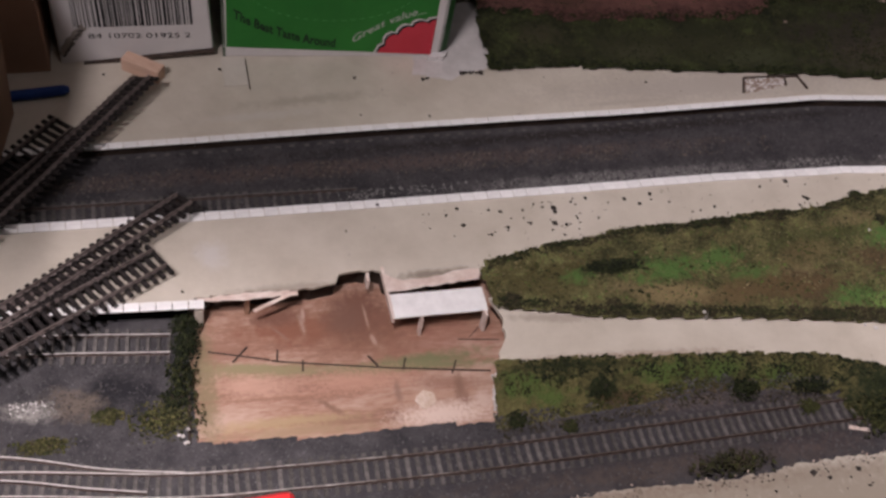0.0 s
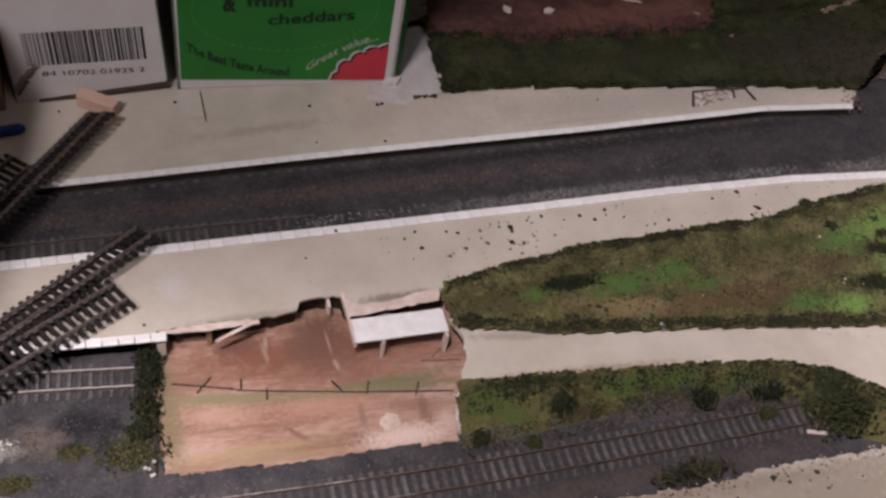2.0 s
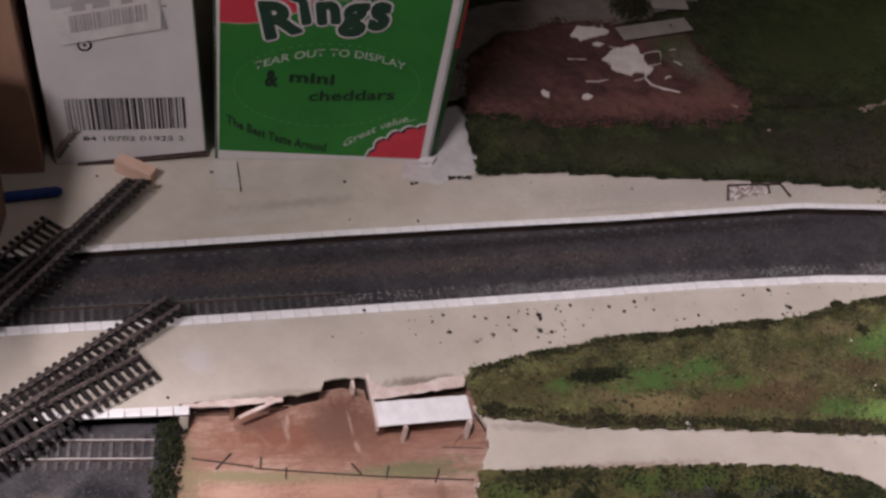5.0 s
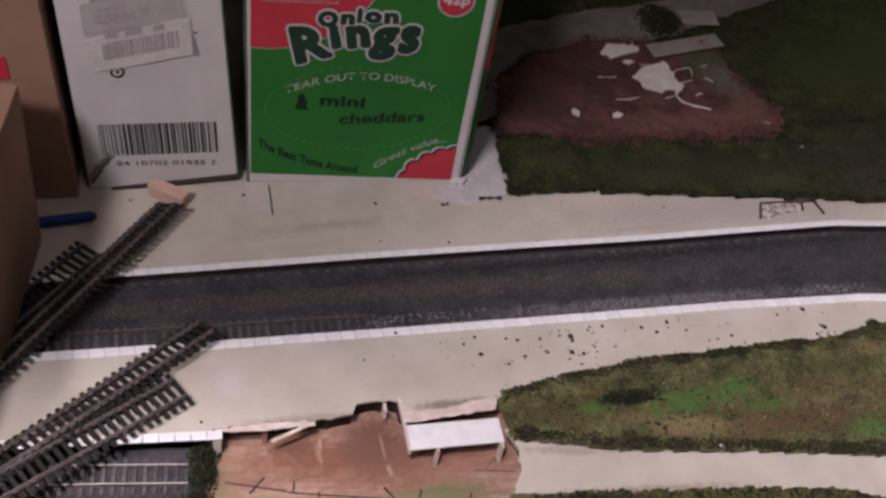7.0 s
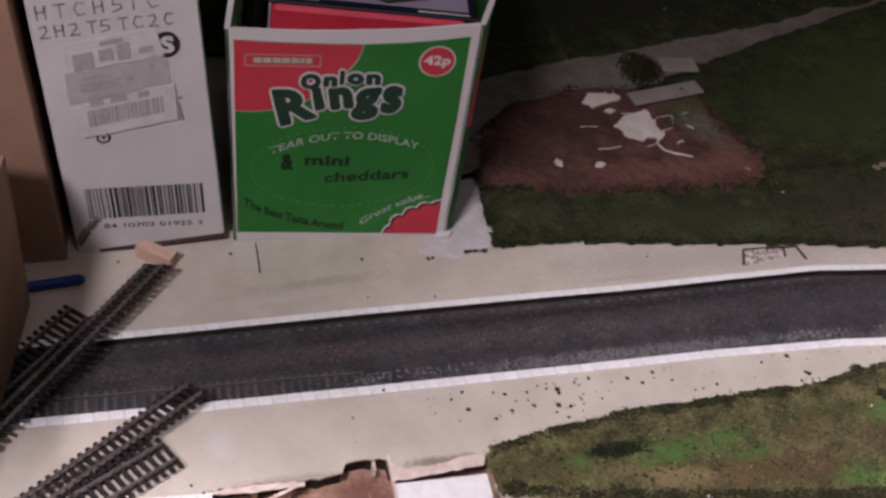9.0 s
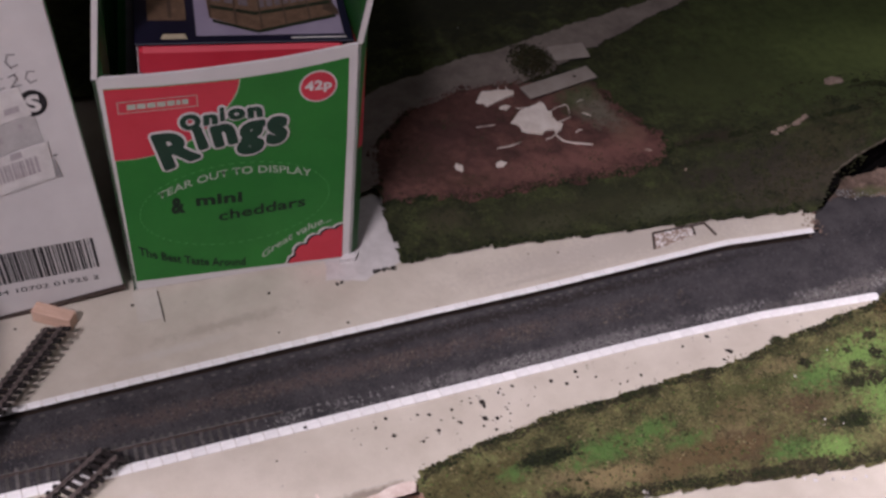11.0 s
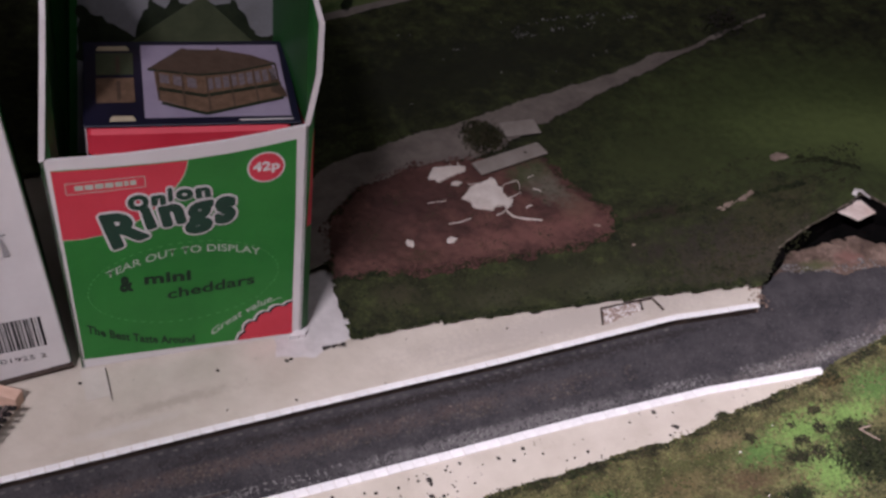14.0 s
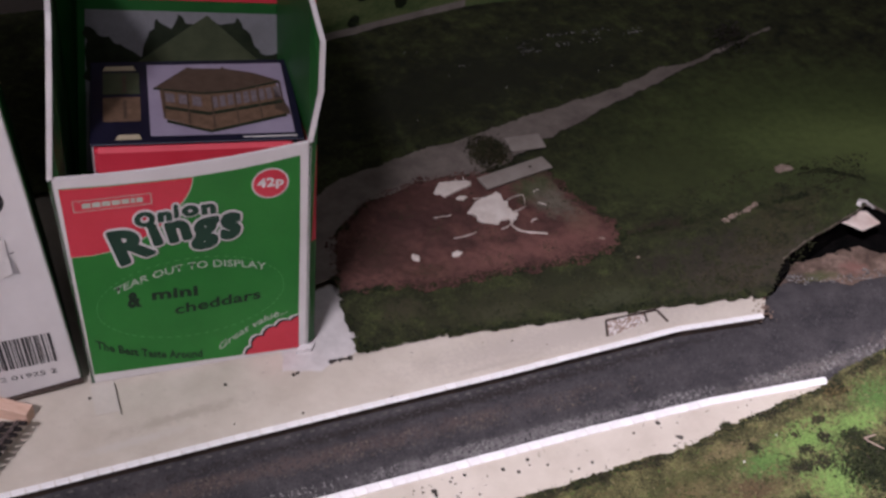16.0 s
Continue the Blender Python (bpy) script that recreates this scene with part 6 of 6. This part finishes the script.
front = part("front_print", panel([(0.0009, 0.0101), (0.1710, 0.0022), (0.1725, 0.1345), (0.1723, 0.2089), (0.1470, 0.2052), (0.1232, 0.2027), (0.0917, 0.2011), (0.0653, 0.2014), (0.0318, 0.2024), (-0.0031, 0.2046)], "y", -0.0004, 0.0003), M["green_print"], snack, "glossy green print")
RED = [(-0.0029, 0.2043), (0.0318, 0.2021), (0.0653, 0.2011), (0.0917, 0.2008), (0.0905, 0.195), (0.0888, 0.1895), (0.0855, 0.1830), (0.080, 0.1750), (0.072, 0.165), (0.060, 0.154), (0.045, 0.146), (0.029, 0.1409), (0.0137, 0.1390), (-0.0020, 0.1398)]
printed("red_edge", flat_poly([(x + (0.0009 if 3 <= k < 12 else 0), z - (0.0008 if k > 4 else 0)) for k, (x, z) in enumerate(RED)][::-1]), M["pale_green_print"], front, 0, 0, 0.0006)
printed("red_corner", flat_poly(RED[::-1]), M["red_print"], front, 0, 0, 0.0008, label="red printed corner")
printed("brand_bar", bars([(-0.0215, -0.0155), (-0.0145, -0.0085), (-0.0075, -0.0015), (-0.0005, 0.0055), (0.0065, 0.0120), (0.0130, 0.0160), (0.0170, 0.0215)], 0.0046), M["faded_white_print"], front, 0.0329, 0.1868, 0.0010, slope=-0.015, label="row of plain white name bars")
bm = bmesh.new()
for a, b, c, d in ((-0.0280, 0.0280, 0.0046, 0.0052), (-0.0280, 0.0280, -0.0052, -0.0046), (-0.0280, -0.0274, -0.0052, 0.0052), (0.0274, 0.0280, -0.0052, 0.0052)):
    bars([(a, b)], d - c, (c + d) / 2, bm)
printed("brand_frame", bm, M["faded_white_print"], front, 0.0329, 0.1868, 0.0010, slope=-0.015)
SMALL_WORD = (("O", ((0.0477, 0.1746), (0.0608, 0.1742), (0.0609, 0.1618), (0.0476, 0.1619))), ("n", ((0.0648, 0.1721), (0.0733, 0.1722), (0.0733, 0.1644), (0.0647, 0.1643))), ("i", ((0.0768, 0.1775), (0.0784, 0.1775), (0.0786, 0.1665), (0.0769, 0.1662))), ("o", ((0.0826, 0.1751), (0.0932, 0.1749), (0.0935, 0.1661), (0.0828, 0.1664))), ("n", ((0.097, 0.1743), (0.106, 0.1744), (0.1065, 0.1661), (0.0973, 0.166))))
BIG_WORD = (("R", ((0.0269, 0.159), (0.0506, 0.1595), (0.0589, 0.1347), (0.0342, 0.1268))), ("i", ((0.0567, 0.1618), (0.0602, 0.1619), (0.065, 0.1433), (0.0603, 0.1421))), ("n", ((0.0695, 0.1605), (0.0837, 0.1616), (0.0867, 0.1444), (0.0725, 0.1426))), ("g", ((0.0907, 0.1597), (0.1075, 0.1609), (0.1058, 0.1332), (0.0882, 0.1318))), ("s", ((0.1121, 0.1623), (0.1246, 0.1624), (0.1235, 0.1402), (0.1112, 0.1382))))
for word, thick, edge, lift in ((SMALL_WORD, 0.0011, 0.0026, 0.0012), (BIG_WORD, 0.0020, 0.0038, 0.0015)):
    for char, corners in word:
        letter("letter_outline", char, corners, edge, M["white_card"], front, lift)
        letter("letter", char, corners, thick, M["dark_green_print"], front, 0.0020)
printed("tear_line", fat_text("TEAR OUT TO DISPLAY", 0.119, 0.0072, 0.006), M["faded_white_print"], front, 0.0850, 0.1140, 0.0007, bend=3.9, slope=0.03, label="faded white lettering")
printed("oval_line", ring(0.0740, 0.0418, 0.0006, 1, 120), M["faint_green_print"], front, 0.0848, 0.0800, 0.0006)
printed("handwriting", fat_text("&", 0.0095, 0.0150, 0.05), M["marker_ink"], front, 0.0398, 0.0872, 0.0008, label="black marker handwriting")
printed("handwriting", fat_text("mini", 0.0345, 0.0098, 0.04), M["marker_ink"], front, 0.0715, 0.0882, 0.0008, slope=-0.06)
printed("handwriting", fat_text("cheddars", 0.0690, 0.0104, 0.022), M["marker_ink"], front, 0.1050, 0.0715, 0.0008, slope=0.05)
printed("slogan", fat_text("The Best Taste Around", 0.0830, 0.0090, 0.03), M["marker_ink"], front, 0.0477, 0.0245, 0.0007, slope=-0.36, bend=-3.0)
printed("slogan", fat_text("Great value...", 0.0580, 0.0080, 0.01), M["faded_white_print"], front, 0.1325, 0.0385, 0.0007, slope=0.55, bend=5.0)
CLOUD = [(0.1715, 0.0026), (0.1715, 0.0400), (0.1680, 0.0388), (0.1655, 0.0360), (0.1620, 0.0372), (0.1580, 0.0372), (0.1545, 0.0350), (0.1530, 0.0315), (0.1490, 0.0325), (0.1450, 0.0308), (0.1425, 0.0270), (0.1415, 0.0232), (0.1375, 0.0240), (0.1335, 0.0215), (0.1315, 0.0170), (0.1318, 0.0120), (0.1280, 0.0095), (0.1255, 0.0045)]
printed("cloud_edge", flat_poly([(x - 0.0030 if x < 0.17 else x, z + (0.0032 if z > 0.005 else 0)) for x, z in CLOUD]), M["white_card"], front, 0, 0, 0.0006)
printed("cloud_line", flat_poly([(x - 0.0016 if x < 0.17 else x, z + (0.0018 if z > 0.005 else 0)) for x, z in CLOUD]), M["ink"], front, 0, 0, 0.0008)
printed("cloud", flat_poly(CLOUD), M["red_print"], front, 0, 0, 0.0010, label="red scalloped print")
printed("price_ring", disc(0.0143, 0.0143), M["white_card"], front, 0.1494, 0.1862, 0.0006)
printed("price_disc", disc(0.0131, 0.0131), M["red_print"], front, 0.1494, 0.1862, 0.0008, label="red price disc")
printed("price", fat_text("42p", 0.0195, 0.0105, 0.04), M["white_card"], front, 0.1494, 0.1862, 0.0010)
part("torn_corner", prism(ragged([(0.168, -0.006), (0.182, -0.006), (0.1855, 0.002), (0.172, 0.0)], 0.003, 0.001, 3, True), 0.0, 0.004), M["white_card"], snack, "frayed white corner")
for z0, z1, mat in ((0.004, 0.118, "green_inside"), (0.1185, 0.212, "red_print")):
    bm = bmesh.new()
    for y in (0.0, 0.0012):
        q = [bm.verts.new((0.1806 + dx, 0.0008 + y + dy, z)) for z, dx, dy in ((z0, 0, 0), (z0, 0.0062, 0.0050), (z1, 0.0062, 0.0050), (z1, 0, 0))]
        bm.faces.new(q if y == 0 else q[::-1])
    part("corner_fold", bm, M[mat], snack, "printed folded corner")

# ---- kit boxes inside the carton ----
red_kit = thing("red_kit_box", "bright red flat kit box inside the carton", "box", at=pose(0.1075, 0.0640, 0.1400, 0, 2.0, -7.5))
part("side_label", block(-0.0790, -0.0778, -0.048, 0.040, 0.0, 0.0740, 0.0003), M["faded_ink"], red_kit, "pale label on the box side")
part("body", block(-0.076, 0.0665, -0.055, 0.055, -0.130, 0.0770, 0.003), M["red_print"], red_kit)
part("lid", block(-0.0775, 0.0680, -0.0565, 0.0565, 0.055, 0.0785, 0.003), M["red_print"], red_kit)
kit = thing("pavilion_kit_box", "navy kit box with a printed brown pavilion picture", "box", at=pose(0.1090, 0.0605, 0.2172, 0.5, 2.0, -8) @ Matrix.Diagonal((1.05, 1.05, 1, 1)))
part("body", block(-0.075, 0.073, -0.0485, 0.056, 0.0026, 0.0045, 0.0006), M["navy_print"], kit)
art = part("picture", flat_poly([(-0.034, -0.041), (0.067, -0.041), (0.067, 0.050), (-0.034, 0.050)]), M["lilac_print"], kit, "pale lilac printed picture")
art.location = (0, 0, 0.0049)


def on_lid(name, pts, mat, z, owner):
    ob = part(name, flat_poly(pts), mat, owner)
    ob.location = (0, 0, z)
    return ob


on_lid("wall_print", [(-0.024, -0.020), (0.008, -0.036), (0.064, -0.018), (0.060, 0.023), (0.008, 0.012), (-0.026, 0.020)], M["brown_print"], 0.0002, art)
on_lid("roof_print", [(-0.030, 0.019), (0.006, 0.011), (0.030, 0.014), (0.063, 0.025), (0.046, 0.036), (0.024, 0.043), (0.022, 0.046), (0.020, 0.043), (0.000, 0.044), (-0.004, 0.046), (-0.007, 0.043)], M["roof_print"], 0.0003, art)
on_lid("eaves_print", [(-0.030, 0.019), (0.006, 0.011), (0.030, 0.014), (0.063, 0.025), (0.063, 0.0225), (0.030, 0.0115), (0.006, 0.0085), (-0.030, 0.0165)], M["tree_print"], 0.0005, art)
on_lid("rail_print", [(-0.024, -0.004), (0.008, -0.014), (0.064, 0.000), (0.064, -0.004), (0.008, -0.018), (-0.024, -0.008)], M["tree_print"], 0.0005, art)
on_lid("ramp_print", [(0.058, 0.014), (0.0665, -0.012), (0.0665, -0.020), (0.056, -0.012)], M["roof_print"], 0.0004, art)
on_lid("plinth_print", [(-0.022, -0.022), (0.008, -0.036), (0.064, -0.018), (0.064, -0.0215), (0.008, -0.0395), (-0.022, -0.0255)], M["tree_print"], 0.0005, art)
for k in range(9):
    x = 0.011 + k * 0.0058
    on_lid("window_print", [(x, -0.009 + k * 0.0014), (x + 0.0042, -0.008 + k * 0.0014), (x + 0.0042, 0.006 + k * 0.0015), (x, 0.005 + k * 0.0015)], M["window_print"], 0.0004, art)
for k in range(3):
    x = -0.022 + k * 0.0095
    on_lid("window_print", [(x, 0.001 - k * 0.003), (x + 0.0065, -0.001 - k * 0.003), (x + 0.0065, 0.010 - k * 0.0025), (x, 0.013 - k * 0.0025)], M["window_print"], 0.0004, art)
for k in range(6):
    x = -0.024 + k * 0.0172
    y = -0.020 - 0.5 * (x + 0.024) if x < 0.008 else -0.036 + 0.32 * (x - 0.008)
    on_lid("post_print", [(x, y), (x + 0.0014, y), (x + 0.0014, y + 0.042), (x, y + 0.042)], M["roof_print"], 0.0006, art)
for k, (y0, y1) in enumerate(((-0.022, 0.008), (0.012, 0.040))):
    small = on_lid("small_picture", [(-0.066, y0), (-0.040, y0), (-0.040, y1), (-0.066, y1)], M["brown_print" if k == 0 else "olive_print"], 0.0049, kit)
    on_lid("picture_post", [(-0.052, y0 + 0.002), (-0.0495, y0 + 0.002), (-0.0495, y1 - 0.004), (-0.052, y1 - 0.004)], M["roof_print"], 0.0003, small)
on_lid("logo_bar", [(-0.058, -0.044), (-0.040, -0.044), (-0.042, -0.038), (-0.056, -0.038)], M["cream_print"], 0.0049, kit)
on_lid("logo_bar", [(-0.066, 0.043), (-0.042, 0.043), (-0.044, 0.049), (-0.064, 0.049)], M["cream_print"], 0.0049, kit)
on_lid("caption_bar", [(0.030, -0.0455), (0.068, -0.0455), (0.068, -0.0440), (0.030, -0.0440)], M["label_paper"], 0.0049, kit)
station = thing("building_kit_box", "green kit box with a printed house picture", "box", at=pose(0.1030, 0.1330, -0.0020, -4, 6, -5) @ Matrix.Diagonal((1.06, 1, 1, 1)))
part("body", block(-0.090, 0.090, 0.0, 0.030, 0.0, 0.292, 0.001), M["green_inside"], station)
scenic = part("picture", panel([(-0.084, 0.10), (0.084, 0.10), (0.084, 0.252), (-0.084, 0.252)], "y", -0.0006, 0.0004), M["sky_print"], station, "printed picture of a roof under grey sky")


def upright(name, pts, mat, lift, owner):
    return part(name, panel(pts, "y", -0.0006 - lift, 0.0002), mat, owner)


upright("tree_print", ragged([(-0.084, 0.190), (-0.084, 0.238), (-0.070, 0.230), (-0.056, 0.218), (-0.044, 0.212), (-0.038, 0.228), (-0.032, 0.246), (-0.022, 0.238), (-0.016, 0.250), (-0.006, 0.240), (0.006, 0.250), (0.018, 0.240), (0.030, 0.247), (0.042, 0.232), (0.050, 0.216), (0.084, 0.218), (0.084, 0.180)], 0.004, 0.002, 2, True), M["tree_print"], 0.0003, scenic)
upright("roof_print", [(-0.046, 0.206), (0.006, 0.250), (0.052, 0.206)], M["olive_print"], 0.0006, scenic)
upright("house_print", [(-0.076, 0.102), (0.076, 0.102), (0.076, 0.206), (-0.076, 0.206)], M["tree_print"], 0.0005, scenic)
part("red_band", panel([(-0.090, 0.262), (0.090, 0.262), (0.090, 0.2695), (-0.090, 0.2695)], "y", -0.0006, 0.0004), M["red_print"], station)
part("cream_band", panel([(-0.090, 0.270), (0.090, 0.270), (0.090, 0.291), (-0.090, 0.291)], "y", -0.0006, 0.0004), M["cream_print"], station)

# ---- white carton ----
white = thing("white_carton", "white cardboard carton with barcode and torn labels", "carton", at=pose(-0.064, 0.0, 0.0030, 0, -3.4, 2.5))
shell = block(-0.0640, 0.0550, 0.0, 0.20, 0.0, 0.284, 0.0012)
for v in shell.verts:
    v.co.x -= 0.020 * v.co.z * max(0.0, v.co.x) / 0.055
part("body", shell, M["white_card"], white)
side = block(0.0552, 0.0556, 0.001, 0.199, 0.001, 0.283)
for v in side.verts:
    v.co.x -= 0.020 * v.co.z
part("side_print", side, M["green_inside"], white, "dark green printed side")
part("bottom_flap", block(-0.0560, 0.0560, -0.0026, 0.19, -0.0026, -0.0002), M["dark_wood"], white, "dark bottom flap")
rnd = random.Random(31)
x, xs = -0.0495, []
while x < 0.0400:
    w = rnd.choice((0.0005, 0.0010, 0.0015, 0.0022))
    xs.append((x, min(x + w, 0.0405)))
    x += w + rnd.choice((0.0006, 0.0009, 0.0015))
for a, b in xs:
    printed("bar", bars([(a, b)], 0.0325), M["ink"], white, 0.0, 0.0480, 0.0004, slope=-0.09)
printed("barcode_number", fat_text("84 10702 01925 2", 0.078, 0.0050, 0.0), M["ink"], white, -0.001, 0.0220, 0.0004, slope=-0.12)
torn = part("torn_patch", panel(ragged([(-0.0644, 0.012), (-0.056, 0.026), (-0.044, 0.040), (-0.041, 0.034), (-0.051, 0.022), (-0.060, 0.008)], 0.003, 0.0014, 6, True), "y", -0.0006, 0.0005), M["grey_card"], white, "torn cardboard patch")
for k in range(7):
    printed("tear_mark", bars([(-0.0020, 0.0022)], 0.0016), M["ink"], torn, -0.060 + k * 0.0024, 0.010 + k * 0.0038, 0.0009, slope=rnd.uniform(-0.5, 0.8))
label_old = part("old_label", panel(ragged([(-0.0475, 0.152), (0.0258, 0.163), (0.0238, 0.188), (-0.0475, 0.180)], 0.008, 0.0010, 4, True), "y", -0.0005, 0.0004), M["old_label"], white, "grey torn old label")
for a, b, z, h in ((-0.038, -0.010, 0.170, 0.008), (-0.034, -0.012, 0.158, 0.005), (-0.006, 0.000, 0.172, 0.005), (-0.036, -0.016, 0.178, 0.003), (0.012, 0.015, 0.178, 0.006)):
    printed("print_bar", bars([(a, b)], h), M["faded_ink"], label_old, 0, z, 0.0008, slope=0.11)
label_top = part("creased_label", panel(ragged([(-0.0455, 0.180), (0.0226, 0.189), (0.0205, 0.2135), (-0.0440, 0.205)], 0.007, 0.0014, 14, True), "y", -0.0008, 0.0004), M["label_paper"], white, "creased white paper label")
for a, b, z, h in ((-0.040, -0.026, 0.194, 0.014), (-0.022, -0.012, 0.196, 0.010), (-0.009, 0.000, 0.196, 0.014), (0.006, 0.016, 0.194, 0.005), (-0.020, -0.004, 0.206, 0.004)):
    printed("print_bar", bars([(a, b)], h), M["faded_ink"], label_top, 0, z, 0.0012, slope=0.13)
label_new = part("barcode_label", panel([(-0.0435, 0.1205), (-0.020, 0.1228), (0.0273, 0.129), (0.0280, 0.163), (-0.010, 0.1570), (-0.0475, 0.149)], "y", -0.0014, 0.0004), M["label_paper"], white, "white barcode label")
# Flat grey shape paints the shade of the curled corner.
printed("label_corner", flat_poly([(0.0, 0.0), (0.0045, -0.0010), (0.0020, 0.0160), (0.0008, 0.0180)]), M["grey_ink"], label_new, 0.0275, 0.1290, 0.0011, label="curled label corner, its shade painted grey")
x = -0.0366
while x < 0.0195:
    w = rnd.choice((0.0008, 0.0014, 0.0022))
    printed("small_bar", bars([(x, x + w)], 0.0150), M["faded_ink"], label_new, 0.0, 0.1430, 0.0018, slope=0.13)
    x += w + rnd.choice((0.0006, 0.0012))
for a, b in ((-0.0335, -0.0240), (-0.0190, -0.0070), (0.0010, 0.0090)):
    printed("number_bar", bars([(a, b)], 0.0058), M["faded_ink"], label_new, 0.0, 0.1560, 0.0018, slope=0.11)
printed("stamp_disc", disc(0.0095, 0.0112), M["ink"], white, 0.0255, 0.1975, 0.0006, label="black round stamp")
printed("stamp_letter", fat_text("S", 0.0075, 0.0130, 0.05), M["label_paper"], white, 0.0262, 0.1975, 0.0009)
printed("round_mark", ring(0.0036, 0.0036, 0.0017), M["ink"], white, -0.0285, 0.1180, 0.0005)
printed("round_mark_dot", disc(0.0013, 0.0016), M["ink"], white, -0.0283, 0.1184, 0.0005)
printed("pen_tick", bars([(0.0290, 0.0325)], 0.0010), M["ink"], white, 0.0, 0.1485, 0.0005)


def stroke(points, width):
    """A flat pen stroke along a few points."""
    bm = bmesh.new()
    for (ax, az), (bx, bz) in zip(points, points[1:]):
        d = Vector((bx - ax, bz - az)).normalized() * width / 2
        bm.faces.new([bm.verts.new(q) for q in ((ax - d.x + d.y, az - d.y - d.x, 0), (bx + d.x + d.y, bz + d.y - d.x, 0), (bx + d.x - d.y, bz + d.y + d.x, 0), (ax - d.x - d.y, az - d.y + d.x, 0))])
    return bm


SHAPES = (((0, 1), (0.9, 1), (0.45, 1), (0.45, 0)), ((0.9, 0.9), (0.3, 1), (0, 0.5), (0.3, 0), (0.9, 0.1)), ((0, 0), (0, 1), (0, 0.5), (0.8, 0.55), (0.8, 1), (0.8, 0)), ((0.8, 1), (0.1, 1), (0, 0.55), (0.7, 0.5), (0.8, 0.2), (0, 0)), ((0, 0.9), (0.6, 1), (0.7, 0.6), (0, 0), (0.9, 0)))
for row, (x0, x1, z, high, wide, pen) in enumerate(((-0.055, 0.011, 0.247, 0.014, 0.0110, 0.0017), (-0.058, 0.020, 0.229, 0.0105, 0.0100, 0.0012), (-0.058, 0.028, 0.2135, 0.0095, 0.0092, 0.0012))):
    k, x = row * 2, x0
    while x < x1:
        shape = SHAPES[k % 5]
        printed("handwriting", stroke([(x + a * wide * 0.72, b * high) for a, b in shape], pen), M["grey_ink" if row else "ink"], white, 0.0, z, 0.0005, slope=0.03)
        x, k = x + wide * rnd.uniform(1.0, 1.35), k + rnd.choice((1, 2, 3))

# ---- brown cartons ----


def brown(label, at, w, d, h, open_top):
    top = thing("brown_carton", label, "carton", "brown cartons", at=at)
    t = 0.003
    part("front_panel", block(-w, 0, 0, t, 0, h, 0.0006), M["brown_card"], top)
    part("back_panel", block(-w, 0, d - t, d, 0, h, 0.0006), M["brown_card"], top)
    part("side_panel", block(-t, 0, t, d - t, 0, h, 0.0006), M["brown_card"], top)
    part("side_panel", block(-w, -w + t, t, d - t, 0, h, 0.0006), M["brown_card"], top)
    part("bottom_panel", block(-w + t, -t, t, d - t, 0, t), M["brown_card"], top)
    if open_top:
        for y, a in ((0.0, 115), (d, 60)):
            bm = block(-w + 0.004, -0.004, 0, 0.06, 0, 0.002)
            bmesh.ops.transform(bm, matrix=Matrix.Translation((0, y, h - 0.002)) @ Matrix.Rotation(radians(a), 4, "X"), verts=bm.verts)
            part("flap", bm, M["brown_card"], top, "open flap")
    else:
        part("lid", block(-w, 0, 0, d, h + 0.0004, h + 0.003, 0.0006), M["brown_card"], top)
        part("red_print", block(-w * 0.8, -0.030, -0.0008, -0.0002, h * 0.345, h * 0.40), M["red_print"], top, "red print")
    return top


brown("tall brown corrugated cardboard carton behind", pose(-0.136, -0.012, 0.0008, 0, -3.6, 0), 0.22, 0.20, 0.36, False)
brown("low open brown corrugated cardboard carton", pose(-0.2080, -0.3000, 0.0008, 0, 0, -10.5), 0.20, 0.247, 0.150, False)

# ---- scenic board at the back ----
scenic_board = thing("back_scene", "printed country scene board with a pale lower border", "backdrop board")
BOARD = [(0.05, 0.395), (0.346, 0.462), (0.525, 0.500), (0.66, 0.500), (0.90, 0.505), (1.20, 0.48)]
for (ax, ay), (bx, by) in zip(BOARD, BOARD[1:]):
    m, length = between((ax, ay, -0.020), (bx, by, -0.020))
    bm = block(0, length, 0, 0.004, 0, 0.30)
    bmesh.ops.transform(bm, matrix=m, verts=bm.verts)
    board = part("board", bm, M["field_print"], scenic_board, "printed green and yellow fields")
    bm = block(0, length, -0.0006, -0.0002, 0.022, 0.040)
    bmesh.ops.transform(bm, matrix=m, verts=bm.verts)
    part("border", bm, M["grey_card"] if ax < 0.5 else M["field_print"], board, "pale lower border")
    bm = bmesh.new()
    r2 = random.Random(int(ax * 1000))
    for _ in range(int(length / 0.012)):
        x, z, r = r2.uniform(0.005, length - 0.005), r2.uniform(0.045, 0.12), r2.uniform(0.004, 0.014)
        for i in range(9):
            a0, a1 = i * 0.698, (i + 1) * 0.698
            bm.faces.new([bm.verts.new((x + r * r2.uniform(0.7, 1.1) * math.cos(a) * k, -0.0006, z + r * math.sin(a) * k)) for a, k in ((a0, 1), (a1, 1), (a0, 0.02))])
    bmesh.ops.transform(bm, matrix=m, verts=bm.verts)
    part("tree_prints", bm, M["tree_print"], board, "printed dark trees")
